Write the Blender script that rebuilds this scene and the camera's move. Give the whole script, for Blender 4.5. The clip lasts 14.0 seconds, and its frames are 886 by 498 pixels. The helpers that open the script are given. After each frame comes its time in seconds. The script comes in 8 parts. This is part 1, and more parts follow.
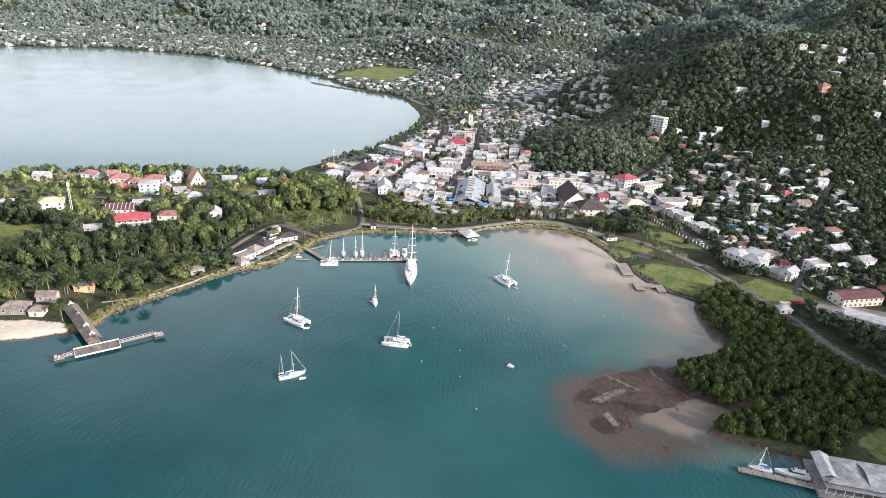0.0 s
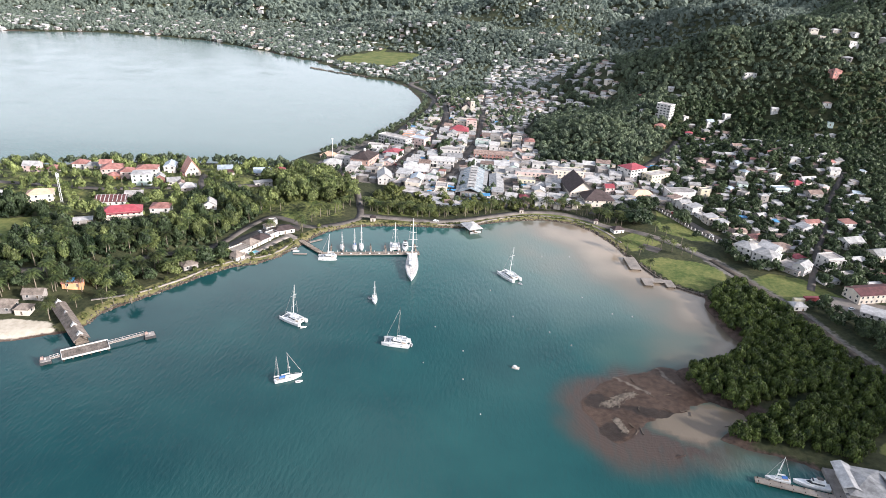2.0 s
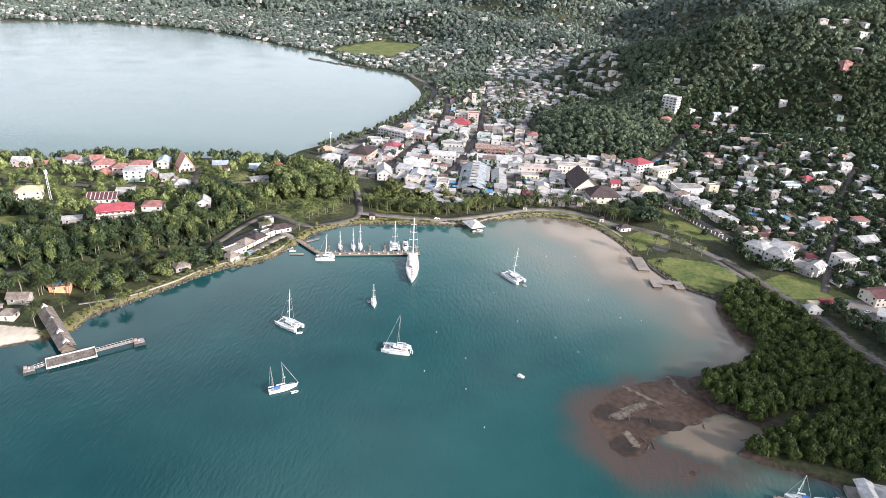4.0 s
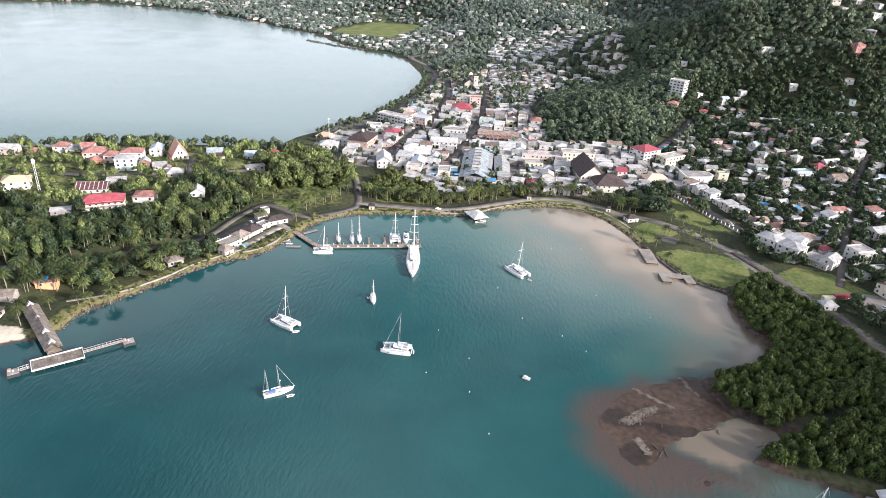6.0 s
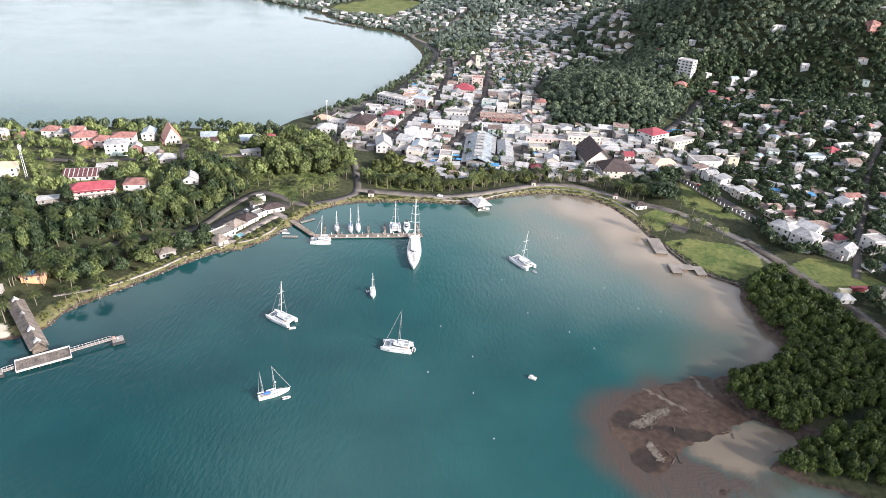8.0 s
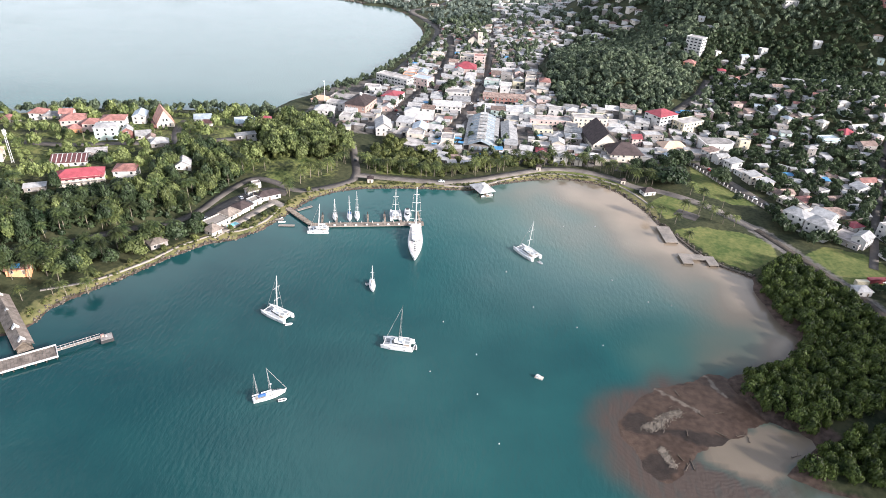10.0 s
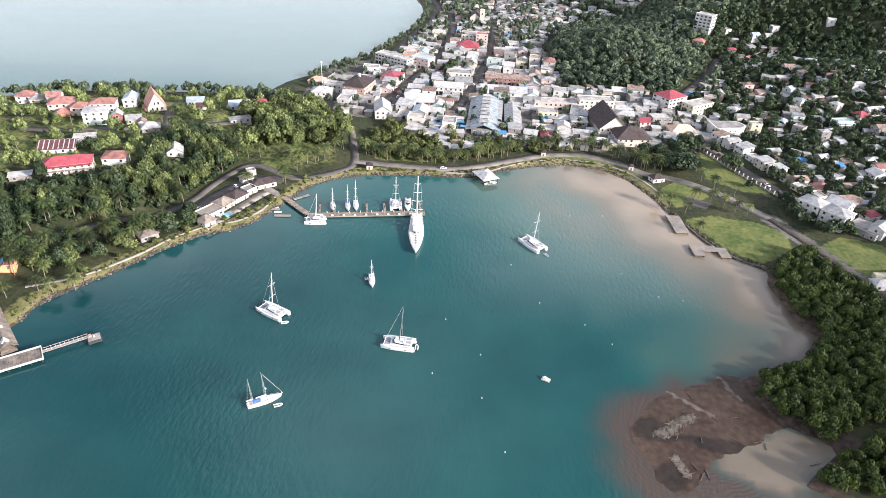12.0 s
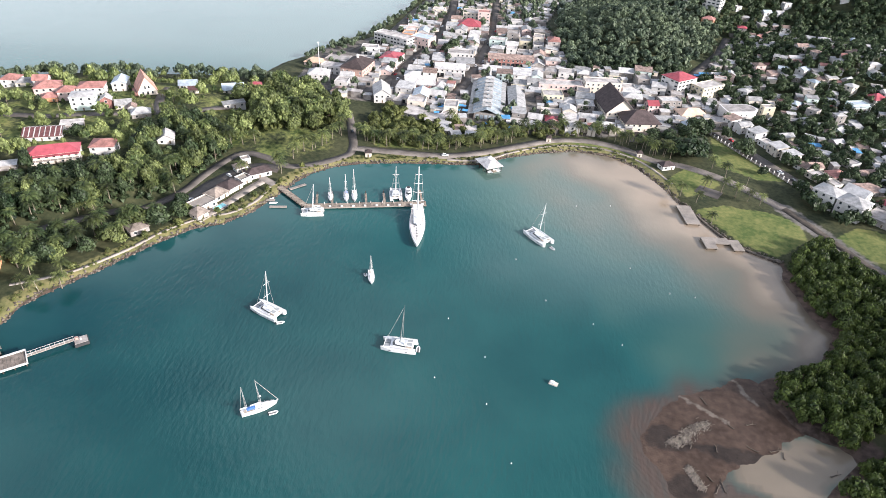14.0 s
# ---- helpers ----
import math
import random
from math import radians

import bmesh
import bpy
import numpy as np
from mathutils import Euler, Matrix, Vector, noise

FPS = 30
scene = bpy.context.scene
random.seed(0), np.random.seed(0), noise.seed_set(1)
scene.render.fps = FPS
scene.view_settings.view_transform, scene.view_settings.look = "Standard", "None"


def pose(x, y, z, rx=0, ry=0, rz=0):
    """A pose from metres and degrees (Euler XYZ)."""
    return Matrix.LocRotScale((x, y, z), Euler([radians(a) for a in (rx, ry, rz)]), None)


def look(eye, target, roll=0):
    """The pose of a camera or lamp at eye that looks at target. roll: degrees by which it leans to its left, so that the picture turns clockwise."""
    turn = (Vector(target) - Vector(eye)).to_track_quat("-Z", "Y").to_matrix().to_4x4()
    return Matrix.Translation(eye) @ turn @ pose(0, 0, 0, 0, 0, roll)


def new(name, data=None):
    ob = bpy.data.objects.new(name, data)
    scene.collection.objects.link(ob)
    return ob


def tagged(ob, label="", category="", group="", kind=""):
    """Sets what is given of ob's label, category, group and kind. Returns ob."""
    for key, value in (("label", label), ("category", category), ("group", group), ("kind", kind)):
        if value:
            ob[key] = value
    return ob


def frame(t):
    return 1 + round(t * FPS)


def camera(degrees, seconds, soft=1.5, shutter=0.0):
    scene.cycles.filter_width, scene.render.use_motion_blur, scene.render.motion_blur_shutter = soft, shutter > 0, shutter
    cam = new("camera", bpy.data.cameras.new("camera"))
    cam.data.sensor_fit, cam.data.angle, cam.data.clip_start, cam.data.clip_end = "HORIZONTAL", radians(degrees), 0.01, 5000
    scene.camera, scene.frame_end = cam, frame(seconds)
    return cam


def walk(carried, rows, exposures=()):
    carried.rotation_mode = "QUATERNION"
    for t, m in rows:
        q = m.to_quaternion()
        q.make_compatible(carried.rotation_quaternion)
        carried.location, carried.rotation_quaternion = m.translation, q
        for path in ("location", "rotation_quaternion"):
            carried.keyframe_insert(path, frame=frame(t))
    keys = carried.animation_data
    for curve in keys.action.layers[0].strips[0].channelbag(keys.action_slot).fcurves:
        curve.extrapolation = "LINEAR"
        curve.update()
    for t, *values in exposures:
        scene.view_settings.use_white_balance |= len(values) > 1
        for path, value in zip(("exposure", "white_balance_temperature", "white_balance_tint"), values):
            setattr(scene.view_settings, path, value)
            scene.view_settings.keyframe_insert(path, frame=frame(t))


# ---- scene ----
# seconds, eye, heading to the left, pitch, lean
PATH = [
    (0, 0.00, 0.00, 177.71, 6.483, -22.548, 3.344),
    (0.5, -0.71, 3.73, 177.71, 6.479, -23.099, 3.349),
    (1, -1.43, 7.46, 177.72, 6.474, -23.603, 3.354),
    (1.5, -2.15, 11.18, 177.72, 6.468, -23.745, 3.358),
    (2, -2.87, 14.91, 177.73, 6.461, -23.914, 3.363),
    (2.5, -3.59, 18.64, 177.73, 6.453, -24.324, 3.368),
    (3, -4.32, 22.36, 177.74, 6.444, -24.398, 3.372),
    (5.5, -7.97, 40.98, 177.76, 6.380, -26.001, 3.395),
    (6, -8.71, 44.70, 177.77, 6.363, -26.412, 3.400),
    (6.5, -9.45, 48.42, 177.77, 6.346, -26.826, 3.405),
    (7, -10.19, 52.15, 177.78, 6.327, -27.326, 3.409),
    (7.5, -10.93, 55.87, 177.78, 6.308, -27.831, 3.414),
    (8, -11.67, 59.59, 177.79, 6.287, -28.355, 3.418),
    (10.5, -15.42, 78.17, 177.81, 6.166, -30.987, 3.442),
    (11, -16.18, 81.89, 177.82, 6.138, -31.507, 3.446),
    (11.5, -16.94, 85.61, 177.82, 6.109, -32.028, 3.451),
    (12, -17.70, 89.32, 177.83, 6.079, -32.547, 3.455),
    (12.5, -18.46, 93.04, 177.84, 6.048, -33.048, 3.460),
    (13, -19.22, 96.75, 177.84, 6.016, -33.579, 3.465),
    (13.5, -19.99, 100.46, 177.84, 5.983, -34.103, 3.469),
    (14, -20.75, 104.17, 177.85, 5.948, -34.630, 3.474),
]


def aim(x, y, z, yaw, pitch, lean):
    ahead = Vector((-math.sin(radians(yaw)) * math.cos(radians(pitch)), math.cos(radians(yaw)) * math.cos(radians(pitch)), math.sin(radians(pitch))))
    return look((x, y, z), Vector((x, y, z)) + 10 * ahead, lean)


cam = camera(70.0, 14.0, 0.6)
walk(cam, [(row[0], aim(*row[1:])) for row in PATH], [(0.0, 0.74, 5850, 13), (14.0, 0.9, 5850, 13)])

# ---- sky and sun ----
SUN_ELEVATION, SUN_AZIMUTH = radians(20), radians(112)  # azimuth clockwise from +y
world = bpy.data.worlds.new("sky")
world.use_nodes = True
scene.world = world
wn = world.node_tree.nodes
sky = wn.new("ShaderNodeTexSky")
sky.sky_type, sky.sun_disc = "NISHITA", False
sky.sun_elevation, sky.sun_rotation = SUN_ELEVATION, SUN_AZIMUTH
sky.air_density, sky.dust_density, sky.ozone_density = 1.0, 3.0, 1.0
wn["Background"].inputs["Strength"].default_value = 0.118
# broken bright cloud, closing up towards the horizon
wl = world.node_tree.links
where = wn.new("ShaderNodeTexCoord")
stretch = wn.new("ShaderNodeMapping")
stretch.inputs["Scale"].default_value = (1.0, 1.0, 2.6)
billow = wn.new("ShaderNodeTexNoise")
billow.inputs["Scale"].default_value, billow.inputs["Detail"].default_value, billow.inputs["Roughness"].default_value = 1.7, 5.0, 0.55
cover = wn.new("ShaderNodeMapRange")
cover.inputs["From Min"].default_value, cover.inputs["From Max"].default_value = 0.4, 0.6
wl.new(where.outputs["Generated"], stretch.inputs["Vector"])
wl.new(stretch.outputs["Vector"], billow.inputs["Vector"])
upward = wn.new("ShaderNodeSeparateXYZ")
wl.new(where.outputs["Generated"], upward.inputs["Vector"])
nearer = wn.new("ShaderNodeMath")
nearer.operation, nearer.inputs[1].default_value, nearer.inputs[2].default_value = "MULTIPLY_ADD", -0.4, 0.21
wl.new(upward.outputs["Z"], nearer.inputs[0])
heaped = wn.new("ShaderNodeMath")
wl.new(billow.outputs["Fac"], heaped.inputs[0])
wl.new(nearer.outputs[0], heaped.inputs[1])
wl.new(heaped.outputs[0], cover.inputs["Value"])
cloud_mix = wn.new("ShaderNodeMix")
cloud_mix.data_type = "RGBA"
wl.new(cover.outputs["Result"], cloud_mix.inputs["Factor"])
wl.new(sky.outputs["Color"], cloud_mix.inputs["A"])
cloud_mix.inputs["B"].default_value = (8.8, 8.9, 8.7, 1)
wl.new(cloud_mix.outputs["Result"], wn["Background"].inputs["Color"])

sun_data = bpy.data.lights.new("sun", "SUN")
sun_data.energy, sun_data.angle, sun_data.color = 6.0, radians(7), (1.0, 0.9, 0.77)
sun = new("sun", sun_data)
sun_from = Vector((math.sin(SUN_AZIMUTH) * math.cos(SUN_ELEVATION), math.cos(SUN_AZIMUTH) * math.cos(SUN_ELEVATION), math.sin(SUN_ELEVATION)))
sun.matrix_world = look(sun_from * 900, (0, 0, 0))

# ---- materials ----
def surface(name, tint, rough=0.8, metal=0.0, grain=0.0, stain=0.15, size=4.0, bump=0.0, vary=0.0, spec=0.3, by_object=0.0, dark=None):
    """A procedural surface: a base colour, stains of about size metres, a fine grain, a slight relief and a change from thing to thing."""
    m = bpy.data.materials.new(name)
    m.use_nodes = True
    t = m.node_tree
    b = t.nodes["Principled BSDF"]
    b.inputs["Roughness"].default_value, b.inputs["Metallic"].default_value = rough, metal
    b.inputs["Specular IOR Level"].default_value = spec
    geo = t.nodes.new("ShaderNodeNewGeometry")
    big = t.nodes.new("ShaderNodeTexNoise")
    big.inputs["Scale"].default_value, big.inputs["Detail"].default_value, big.inputs["Roughness"].default_value = 1.0 / size, 4.0, 0.65
    fine = t.nodes.new("ShaderNodeTexNoise")
    fine.inputs["Scale"].default_value, fine.inputs["Detail"].default_value = 9.0 / size, 2.0
    for n in (big, fine):
        t.links.new(geo.outputs["Position"], n.inputs["Vector"])
    low = dark or tuple(c * (1 - 1.6 * stain) for c in tint)
    high = tuple(min(1.0, c * (1 + 0.9 * stain)) for c in tint)
    ramp = t.nodes.new("ShaderNodeValToRGB")
    ramp.color_ramp.elements[0].position, ramp.color_ramp.elements[1].position = 0.32, 0.68
    ramp.color_ramp.elements[0].color, ramp.color_ramp.elements[1].color = (*low, 1), (*high, 1)
    t.links.new(big.outputs["Fac"], ramp.inputs["Fac"])
    hsv = t.nodes.new("ShaderNodeHueSaturation")
    t.links.new(ramp.outputs["Color"], hsv.inputs["Color"])
    value = t.nodes.new("ShaderNodeMath")
    value.operation, value.inputs[1].default_value, value.inputs[2].default_value = "MULTIPLY_ADD", 2 * grain, 1 - grain
    t.links.new(fine.outputs["Fac"], value.inputs[0])
    out = value.outputs[0]
    for amount, socket in ((vary, geo.outputs["Random Per Island"]), (by_object, None)):
        if not amount:
            continue
        if socket is None:
            socket = t.nodes.new("ShaderNodeObjectInfo").outputs["Random"]
        more = t.nodes.new("ShaderNodeMath")
        more.operation, more.inputs[1].default_value, more.inputs[2].default_value = "MULTIPLY_ADD", 2 * amount, 1 - amount
        t.links.new(socket, more.inputs[0])
        both = t.nodes.new("ShaderNodeMath")
        both.operation = "MULTIPLY"
        t.links.new(out, both.inputs[0])
        t.links.new(more.outputs[0], both.inputs[1])
        out = both.outputs[0]
    t.links.new(out, hsv.inputs["Value"])
    t.links.new(hsv.outputs["Color"], b.inputs["Base Color"])
    if bump:
        relief = t.nodes.new("ShaderNodeBump")
        relief.inputs["Strength"].default_value, relief.inputs["Distance"].default_value = 0.6, bump
        t.links.new(fine.outputs["Fac"], relief.inputs["Height"])
        t.links.new(relief.outputs["Normal"], b.inputs["Normal"])
    return m


def foliage(name, dark, light, size=25.0, vary=0.35, by_object=0.0, grain=0.0, bump=0.0):
    """Leaves: two greens mixed by groves of about size metres, changing from leaf to leaf and letting some light through."""
    m = surface(name, light, rough=0.55, stain=0.1, size=size, vary=vary, spec=0.25, by_object=by_object, dark=dark, grain=grain, bump=bump)
    t = m.node_tree
    b = t.nodes["Principled BSDF"]
    hsv = next(n for n in t.nodes if n.type == "HUE_SAT")
    through_leaf = t.nodes.new("ShaderNodeBsdfTranslucent")
    t.links.new(hsv.outputs["Color"], through_leaf.inputs["Color"])
    mix = t.nodes.new("ShaderNodeMixShader")
    mix.inputs["Fac"].default_value = 0.28
    t.links.new(b.outputs["BSDF"], mix.inputs[1])
    t.links.new(through_leaf.outputs["BSDF"], mix.inputs[2])
    t.links.new(mix.outputs["Shader"], t.nodes["Material Output"].inputs["Surface"])
    return m


GREEN_TREE = foliage("broad_leaves", (0.028, 0.047, 0.016), (0.195, 0.222, 0.08), 9, 0.45, 0.35)
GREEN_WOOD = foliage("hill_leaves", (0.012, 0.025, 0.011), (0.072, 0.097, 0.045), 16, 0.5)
# a leaf green lightened to hold the haze over the hills
GREEN_HAZE = foliage("haze_lifted_leaves", (0.042, 0.062, 0.042), (0.135, 0.165, 0.096), 22, 0.5)
# far leaves carry the distance haze in their colour: paler and greyer
GREEN_FAR_HAZE = foliage("hazed_far_leaves", (0.095, 0.122, 0.104), (0.2, 0.235, 0.19), 40, 0.3)
GREEN_MANGROVE = foliage("mangrove_leaves", (0.014, 0.028, 0.008), (0.098, 0.128, 0.03), 5, 0.5)
GREEN_PALM = foliage("palm_fronds", (0.026, 0.044, 0.015), (0.13, 0.145, 0.048), 7, 0.4, 0.5)
# the same palm fronds, with the slope's shade in their colour
GREEN_PALM_SHADED = foliage("shaded_fronds", (0.015, 0.03, 0.011), (0.082, 0.1, 0.034), 7, 0.4, 0.55)
GREEN_BUSH = foliage("shrub_leaves", (0.035, 0.052, 0.017), (0.16, 0.17, 0.055), 6, 0.4, 0.3)
BARK = surface("bark", (0.16, 0.125, 0.09), 0.9, stain=0.3, size=1.0, grain=0.2, bump=0.03)
PALM_BARK = surface("palm_bark", (0.2, 0.17, 0.13), 0.9, stain=0.25, size=0.8, grain=0.2)

# ---- the lie of the land ----
PENINSULA_WEST = [(-620, 330), (-520, 262), (-420, 236), (-330, 240), (-272, 249), (-250, 245), (-236, 251), (-228, 257), (-217, 263), (-214, 272), (-215, 281),
                  (-208, 295), (-197, 312), (-186, 333), (-173, 352), (-161, 359), (-151, 373), (-145, 390), (-142, 401), (-139, 410), (-134, 421)]
HARBOUR_HEAD = [(-124, 432), (-109, 440), (-88, 446), (-62, 451), (-41, 454), (-24, 468), (-3, 480), (20, 489), (43, 487), (60, 474), (73, 451), (78, 436), (86, 421), (96, 401), (105, 391), (121, 382)]
MANGROVE_EDGE = [(118, 369), (120, 354), (123, 338), (128, 330), (116, 311), (107, 307), (86, 294), (87, 286), (94, 273), (110, 266), (112, 261), (95, 245), (104, 241),
                 (124, 237), (134, 232), (165, 224), (220, 205), (300, 150), (420, 60), (600, -60), (900, -300), (1500, -700), (4200, -900)]
FAR_CORNERS = [(4200, 5200), (-4200, 5200), (-4200, 1500)]
FAR_COAST = [(-2000, 1260), (-1500, 1210), (-1267, 1286), (-1166, 1326), (-1110, 1357), (-972, 1439), (-827, 1432), (-706, 1410), (-603, 1357), (-498, 1284), (-407, 1225),
             (-341, 1155), (-271, 1086), (-228, 1075), (-191, 1033), (-155, 944), (-145, 902), (-145, 852), (-151, 783), (-164, 714), (-175, 677), (-193, 649), (-203, 622)]
PENINSULA_EAST = [(-214, 602), (-222, 568), (-267, 556), (-318, 545), (-366, 532), (-402, 508), (-444, 500), (-520, 470), (-600, 400)]
LAND = np.array(PENINSULA_WEST + HARBOUR_HEAD + MANGROVE_EDGE + FAR_CORNERS + FAR_COAST + PENINSULA_EAST, float)
MUD = np.array([(85, 296), (79, 296), (69, 290), (60, 285), (54, 282), (45, 273), (40, 265), (37, 259), (38, 252), (42, 246), (43, 240), (46, 235), (52, 232), (57, 237), (60, 242), (65, 249),
                (74, 255), (84, 261), (88, 266), (94, 269), (102, 273), (94, 290)], float)
ISLET = np.array([(68, 227), (72, 230), (80, 234), (79, 230), (72, 226.5)], float)
FLATS = np.array([(25, 258), (29, 241), (35, 231), (41, 223), (48, 219), (57, 217), (69, 218), (81, 223), (94, 229), (100, 240), (97, 250), (90, 268), (80, 296), (58, 291), (46, 285), (34, 275)], float)


def ring_distance(x, y, ring):
    """Metres from the edge of a closed outline, positive inside it."""
    x, y = np.asarray(x, float), np.asarray(y, float)
    if x.size == 1:
        # one place: all the edges at once
        a, px, py = np.asarray(ring, float), x.ravel()[0], y.ravel()[0]
        b = np.roll(a, -1, 0)
        ex, ey, fx, fy = b[:, 0] - a[:, 0], b[:, 1] - a[:, 1], px - a[:, 0], py - a[:, 1]
        k = np.minimum(np.maximum((fx * ex + fy * ey) / (ex * ex + ey * ey + 1e-9), 0), 1)
        near = ((fx - k * ex) ** 2 + (fy - k * ey) ** 2).min() ** 0.5
        crossed = ((a[:, 1] > py) != (b[:, 1] > py)) & (fx < ex * fy / np.where(ey == 0, 1e-9, ey))
        return np.full(x.shape, near if crossed.sum() % 2 else -near)
    best, inside = np.full(x.shape, 1e18), np.zeros(x.shape, bool)
    for (ax, ay), (bx, by) in zip(ring, np.roll(ring, -1, 0)):
        dx, dy = bx - ax, by - ay
        k = np.clip(((x - ax) * dx + (y - ay) * dy) / (dx * dx + dy * dy + 1e-9), 0, 1)
        best = np.minimum(best, (x - ax - k * dx) ** 2 + (y - ay - k * dy) ** 2)
        inside ^= ((ay > y) != (by > y)) & (x < dx * (y - ay) / (dy if dy else 1e-9) + ax)
    return np.where(inside, 1, -1) * np.sqrt(best)


def line_distance(x, y, line):
    x, y = np.asarray(x, float), np.asarray(y, float)
    if x.size == 1:
        a, px, py = np.asarray(line, float), x.ravel()[0], y.ravel()[0]
        ex, ey, fx, fy = a[1:, 0] - a[:-1, 0], a[1:, 1] - a[:-1, 1], px - a[:-1, 0], py - a[:-1, 1]
        k = np.minimum(np.maximum((fx * ex + fy * ey) / (ex * ex + ey * ey + 1e-9), 0), 1)
        return np.full(x.shape, ((fx - k * ex) ** 2 + (fy - k * ey) ** 2).min() ** 0.5)
    best = np.full(x.shape, 1e18)
    for (ax, ay), (bx, by) in zip(line[:-1], line[1:]):
        dx, dy = bx - ax, by - ay
        k = np.clip(((x - ax) * dx + (y - ay) * dy) / (dx * dx + dy * dy + 1e-9), 0, 1)
        best = np.minimum(best, (x - ax - k * dx) ** 2 + (y - ay - k * dy) ** 2)
    return np.sqrt(best)


def ease(a, b, v):
    k = np.clip((v - a) / (b - a), 0, 1)
    return k * k * (3 - 2 * k)


def waves(x, y, length, seed):
    """A soft rolling relief between about -1 and 1."""
    rng = np.random.RandomState(seed)
    total = 0
    for n in range(7):
        a, p, k = rng.uniform(0, 6.283), rng.uniform(0, 6.283), rng.uniform(0.6, 1.9) * 6.283 / length
        total = total + np.sin(k * (x * np.cos(a) + y * np.sin(a)) + p + 0.8 * np.sin(0.6 * k * (y * np.cos(a) - x * np.sin(a)) + 2 * p))
    return total / 3.2


# centre, height, half width along x and y
HILLS = [(560, 1020, 195, 230, 190), (330, 910, 58, 110, 85), (215, 930, 59, 110, 100), (75, 728, 25, 58, 72), (150, 800, 20, 50, 50), (120, 1040, 45, 110, 90), (260, 680, 20, 90, 60), (365, 812, 28, 70, 60),
         # the hill at 730, 50 is unseen, added to shade the mangroves and mud
         (-60, 1740, 92, 150, 210), (730, 50, 258, 150, 240), (700, 1500, 90, 350, 250), (-168, 478, 6, 26, 34), (330, 600, 8, 90, 120)]
FIELD = np.array([(-391, 1262), (-324, 1452), (-228, 1388), (-262, 1215), (-315, 1222)], float)


def height(x, y):
    """The ground's height over the sea."""
    x, y = np.asarray(x, float), np.asarray(y, float)
    d = ring_distance(x, y, LAND)
    inland = np.maximum(d, 0)
    z = 1.7 * (1 - np.exp(-inland / 2.2)) + 1.6 * ease(8, 120, d)
    for cx, cy, h, sx, sy in HILLS:
        z = z + h * np.exp(-(((x - cx) / sx) ** 2 + ((y - cy) / sy) ** 2)) * ease(0, 45, d)
    z = z + 7.2 * ease(20, 55, d) * ease(-195, -225, x) * ease(620, 560, y)
    far = ease(1020, 1500, y + 0.25 * np.maximum(x, 0))
    field = ease(-25, -120, ring_distance(x, y, FIELD))
    z = z + far * field * (0.082 * np.minimum(inland, 3000) + ease(60, 500, d) * (14 + 0.02 * inland) * waves(x, y, 520, 3) + ease(60, 300, d) * 7 * waves(x, y, 190, 5))
    z = z + ease(40, 110, z) * 6 * waves(x, y, 120, 8)
    bed = np.maximum(-7.0, 0.22 * d)
    return np.where(d > 0, np.maximum(z, 0.05), bed)


def ground_at(x, y):
    return float(height(np.array([x]), np.array([y]))[0])


def grades(low, high, fine_low, fine_high, step, grow=1.09):
    """Places along an axis, close together in the middle stretch and ever wider apart outside it."""
    mid = list(np.arange(fine_low, fine_high + step, step))
    s, up, down = step, [], []
    v = mid[-1]
    while v < high:
        s *= grow
        v += s
        up.append(v)
    s, v = step, mid[0]
    while v > low:
        s *= grow
        v -= s
        down.append(v)
    return np.array(down[::-1] + mid + up)


def sheet(name, xs, ys, z, material):
    gx, gy = np.meshgrid(xs, ys)
    gz = z(gx.ravel(), gy.ravel()) if callable(z) else np.full(gx.size, z)
    n, m = len(xs), len(ys)
    i = (np.arange(m - 1)[:, None] * n + np.arange(n - 1)).ravel()
    return mesh_from(name, np.stack([gx.ravel(), gy.ravel(), gz], 1), np.stack([i, i + 1, i + n + 1, i + n], 1), material, smooth=True)


def mesh_from(name, verts, faces, materials, smooth=False, index=None):
    """A mesh from arrays of places and of faces that all have the same count of corners."""
    me = bpy.data.meshes.new(name)
    verts, faces = np.asarray(verts, np.float32), np.asarray(faces, np.int32)
    k = faces.shape[1]
    me.vertices.add(len(verts))
    me.vertices.foreach_set("co", verts.ravel())
    me.loops.add(faces.size)
    me.loops.foreach_set("vertex_index", faces.ravel())
    me.polygons.add(len(faces))
    me.polygons.foreach_set("loop_start", np.arange(0, faces.size, k, dtype=np.int32))
    me.polygons.foreach_set("loop_total", np.full(len(faces), k, np.int32))
    for mt in materials if isinstance(materials, (list, tuple)) else [materials]:
        me.materials.append(mt)
    if index is not None:
        me.polygons.foreach_set("material_index", np.asarray(index, np.int32))
    me.polygons.foreach_set("use_smooth", np.full(len(faces), smooth))
    me.update(calc_edges=True)
    return new(name, me)


def attribute(ob, name, values):
    a = ob.data.attributes.new(name, "FLOAT", "POINT")
    a.data.foreach_set("value", np.asarray(values, np.float32))


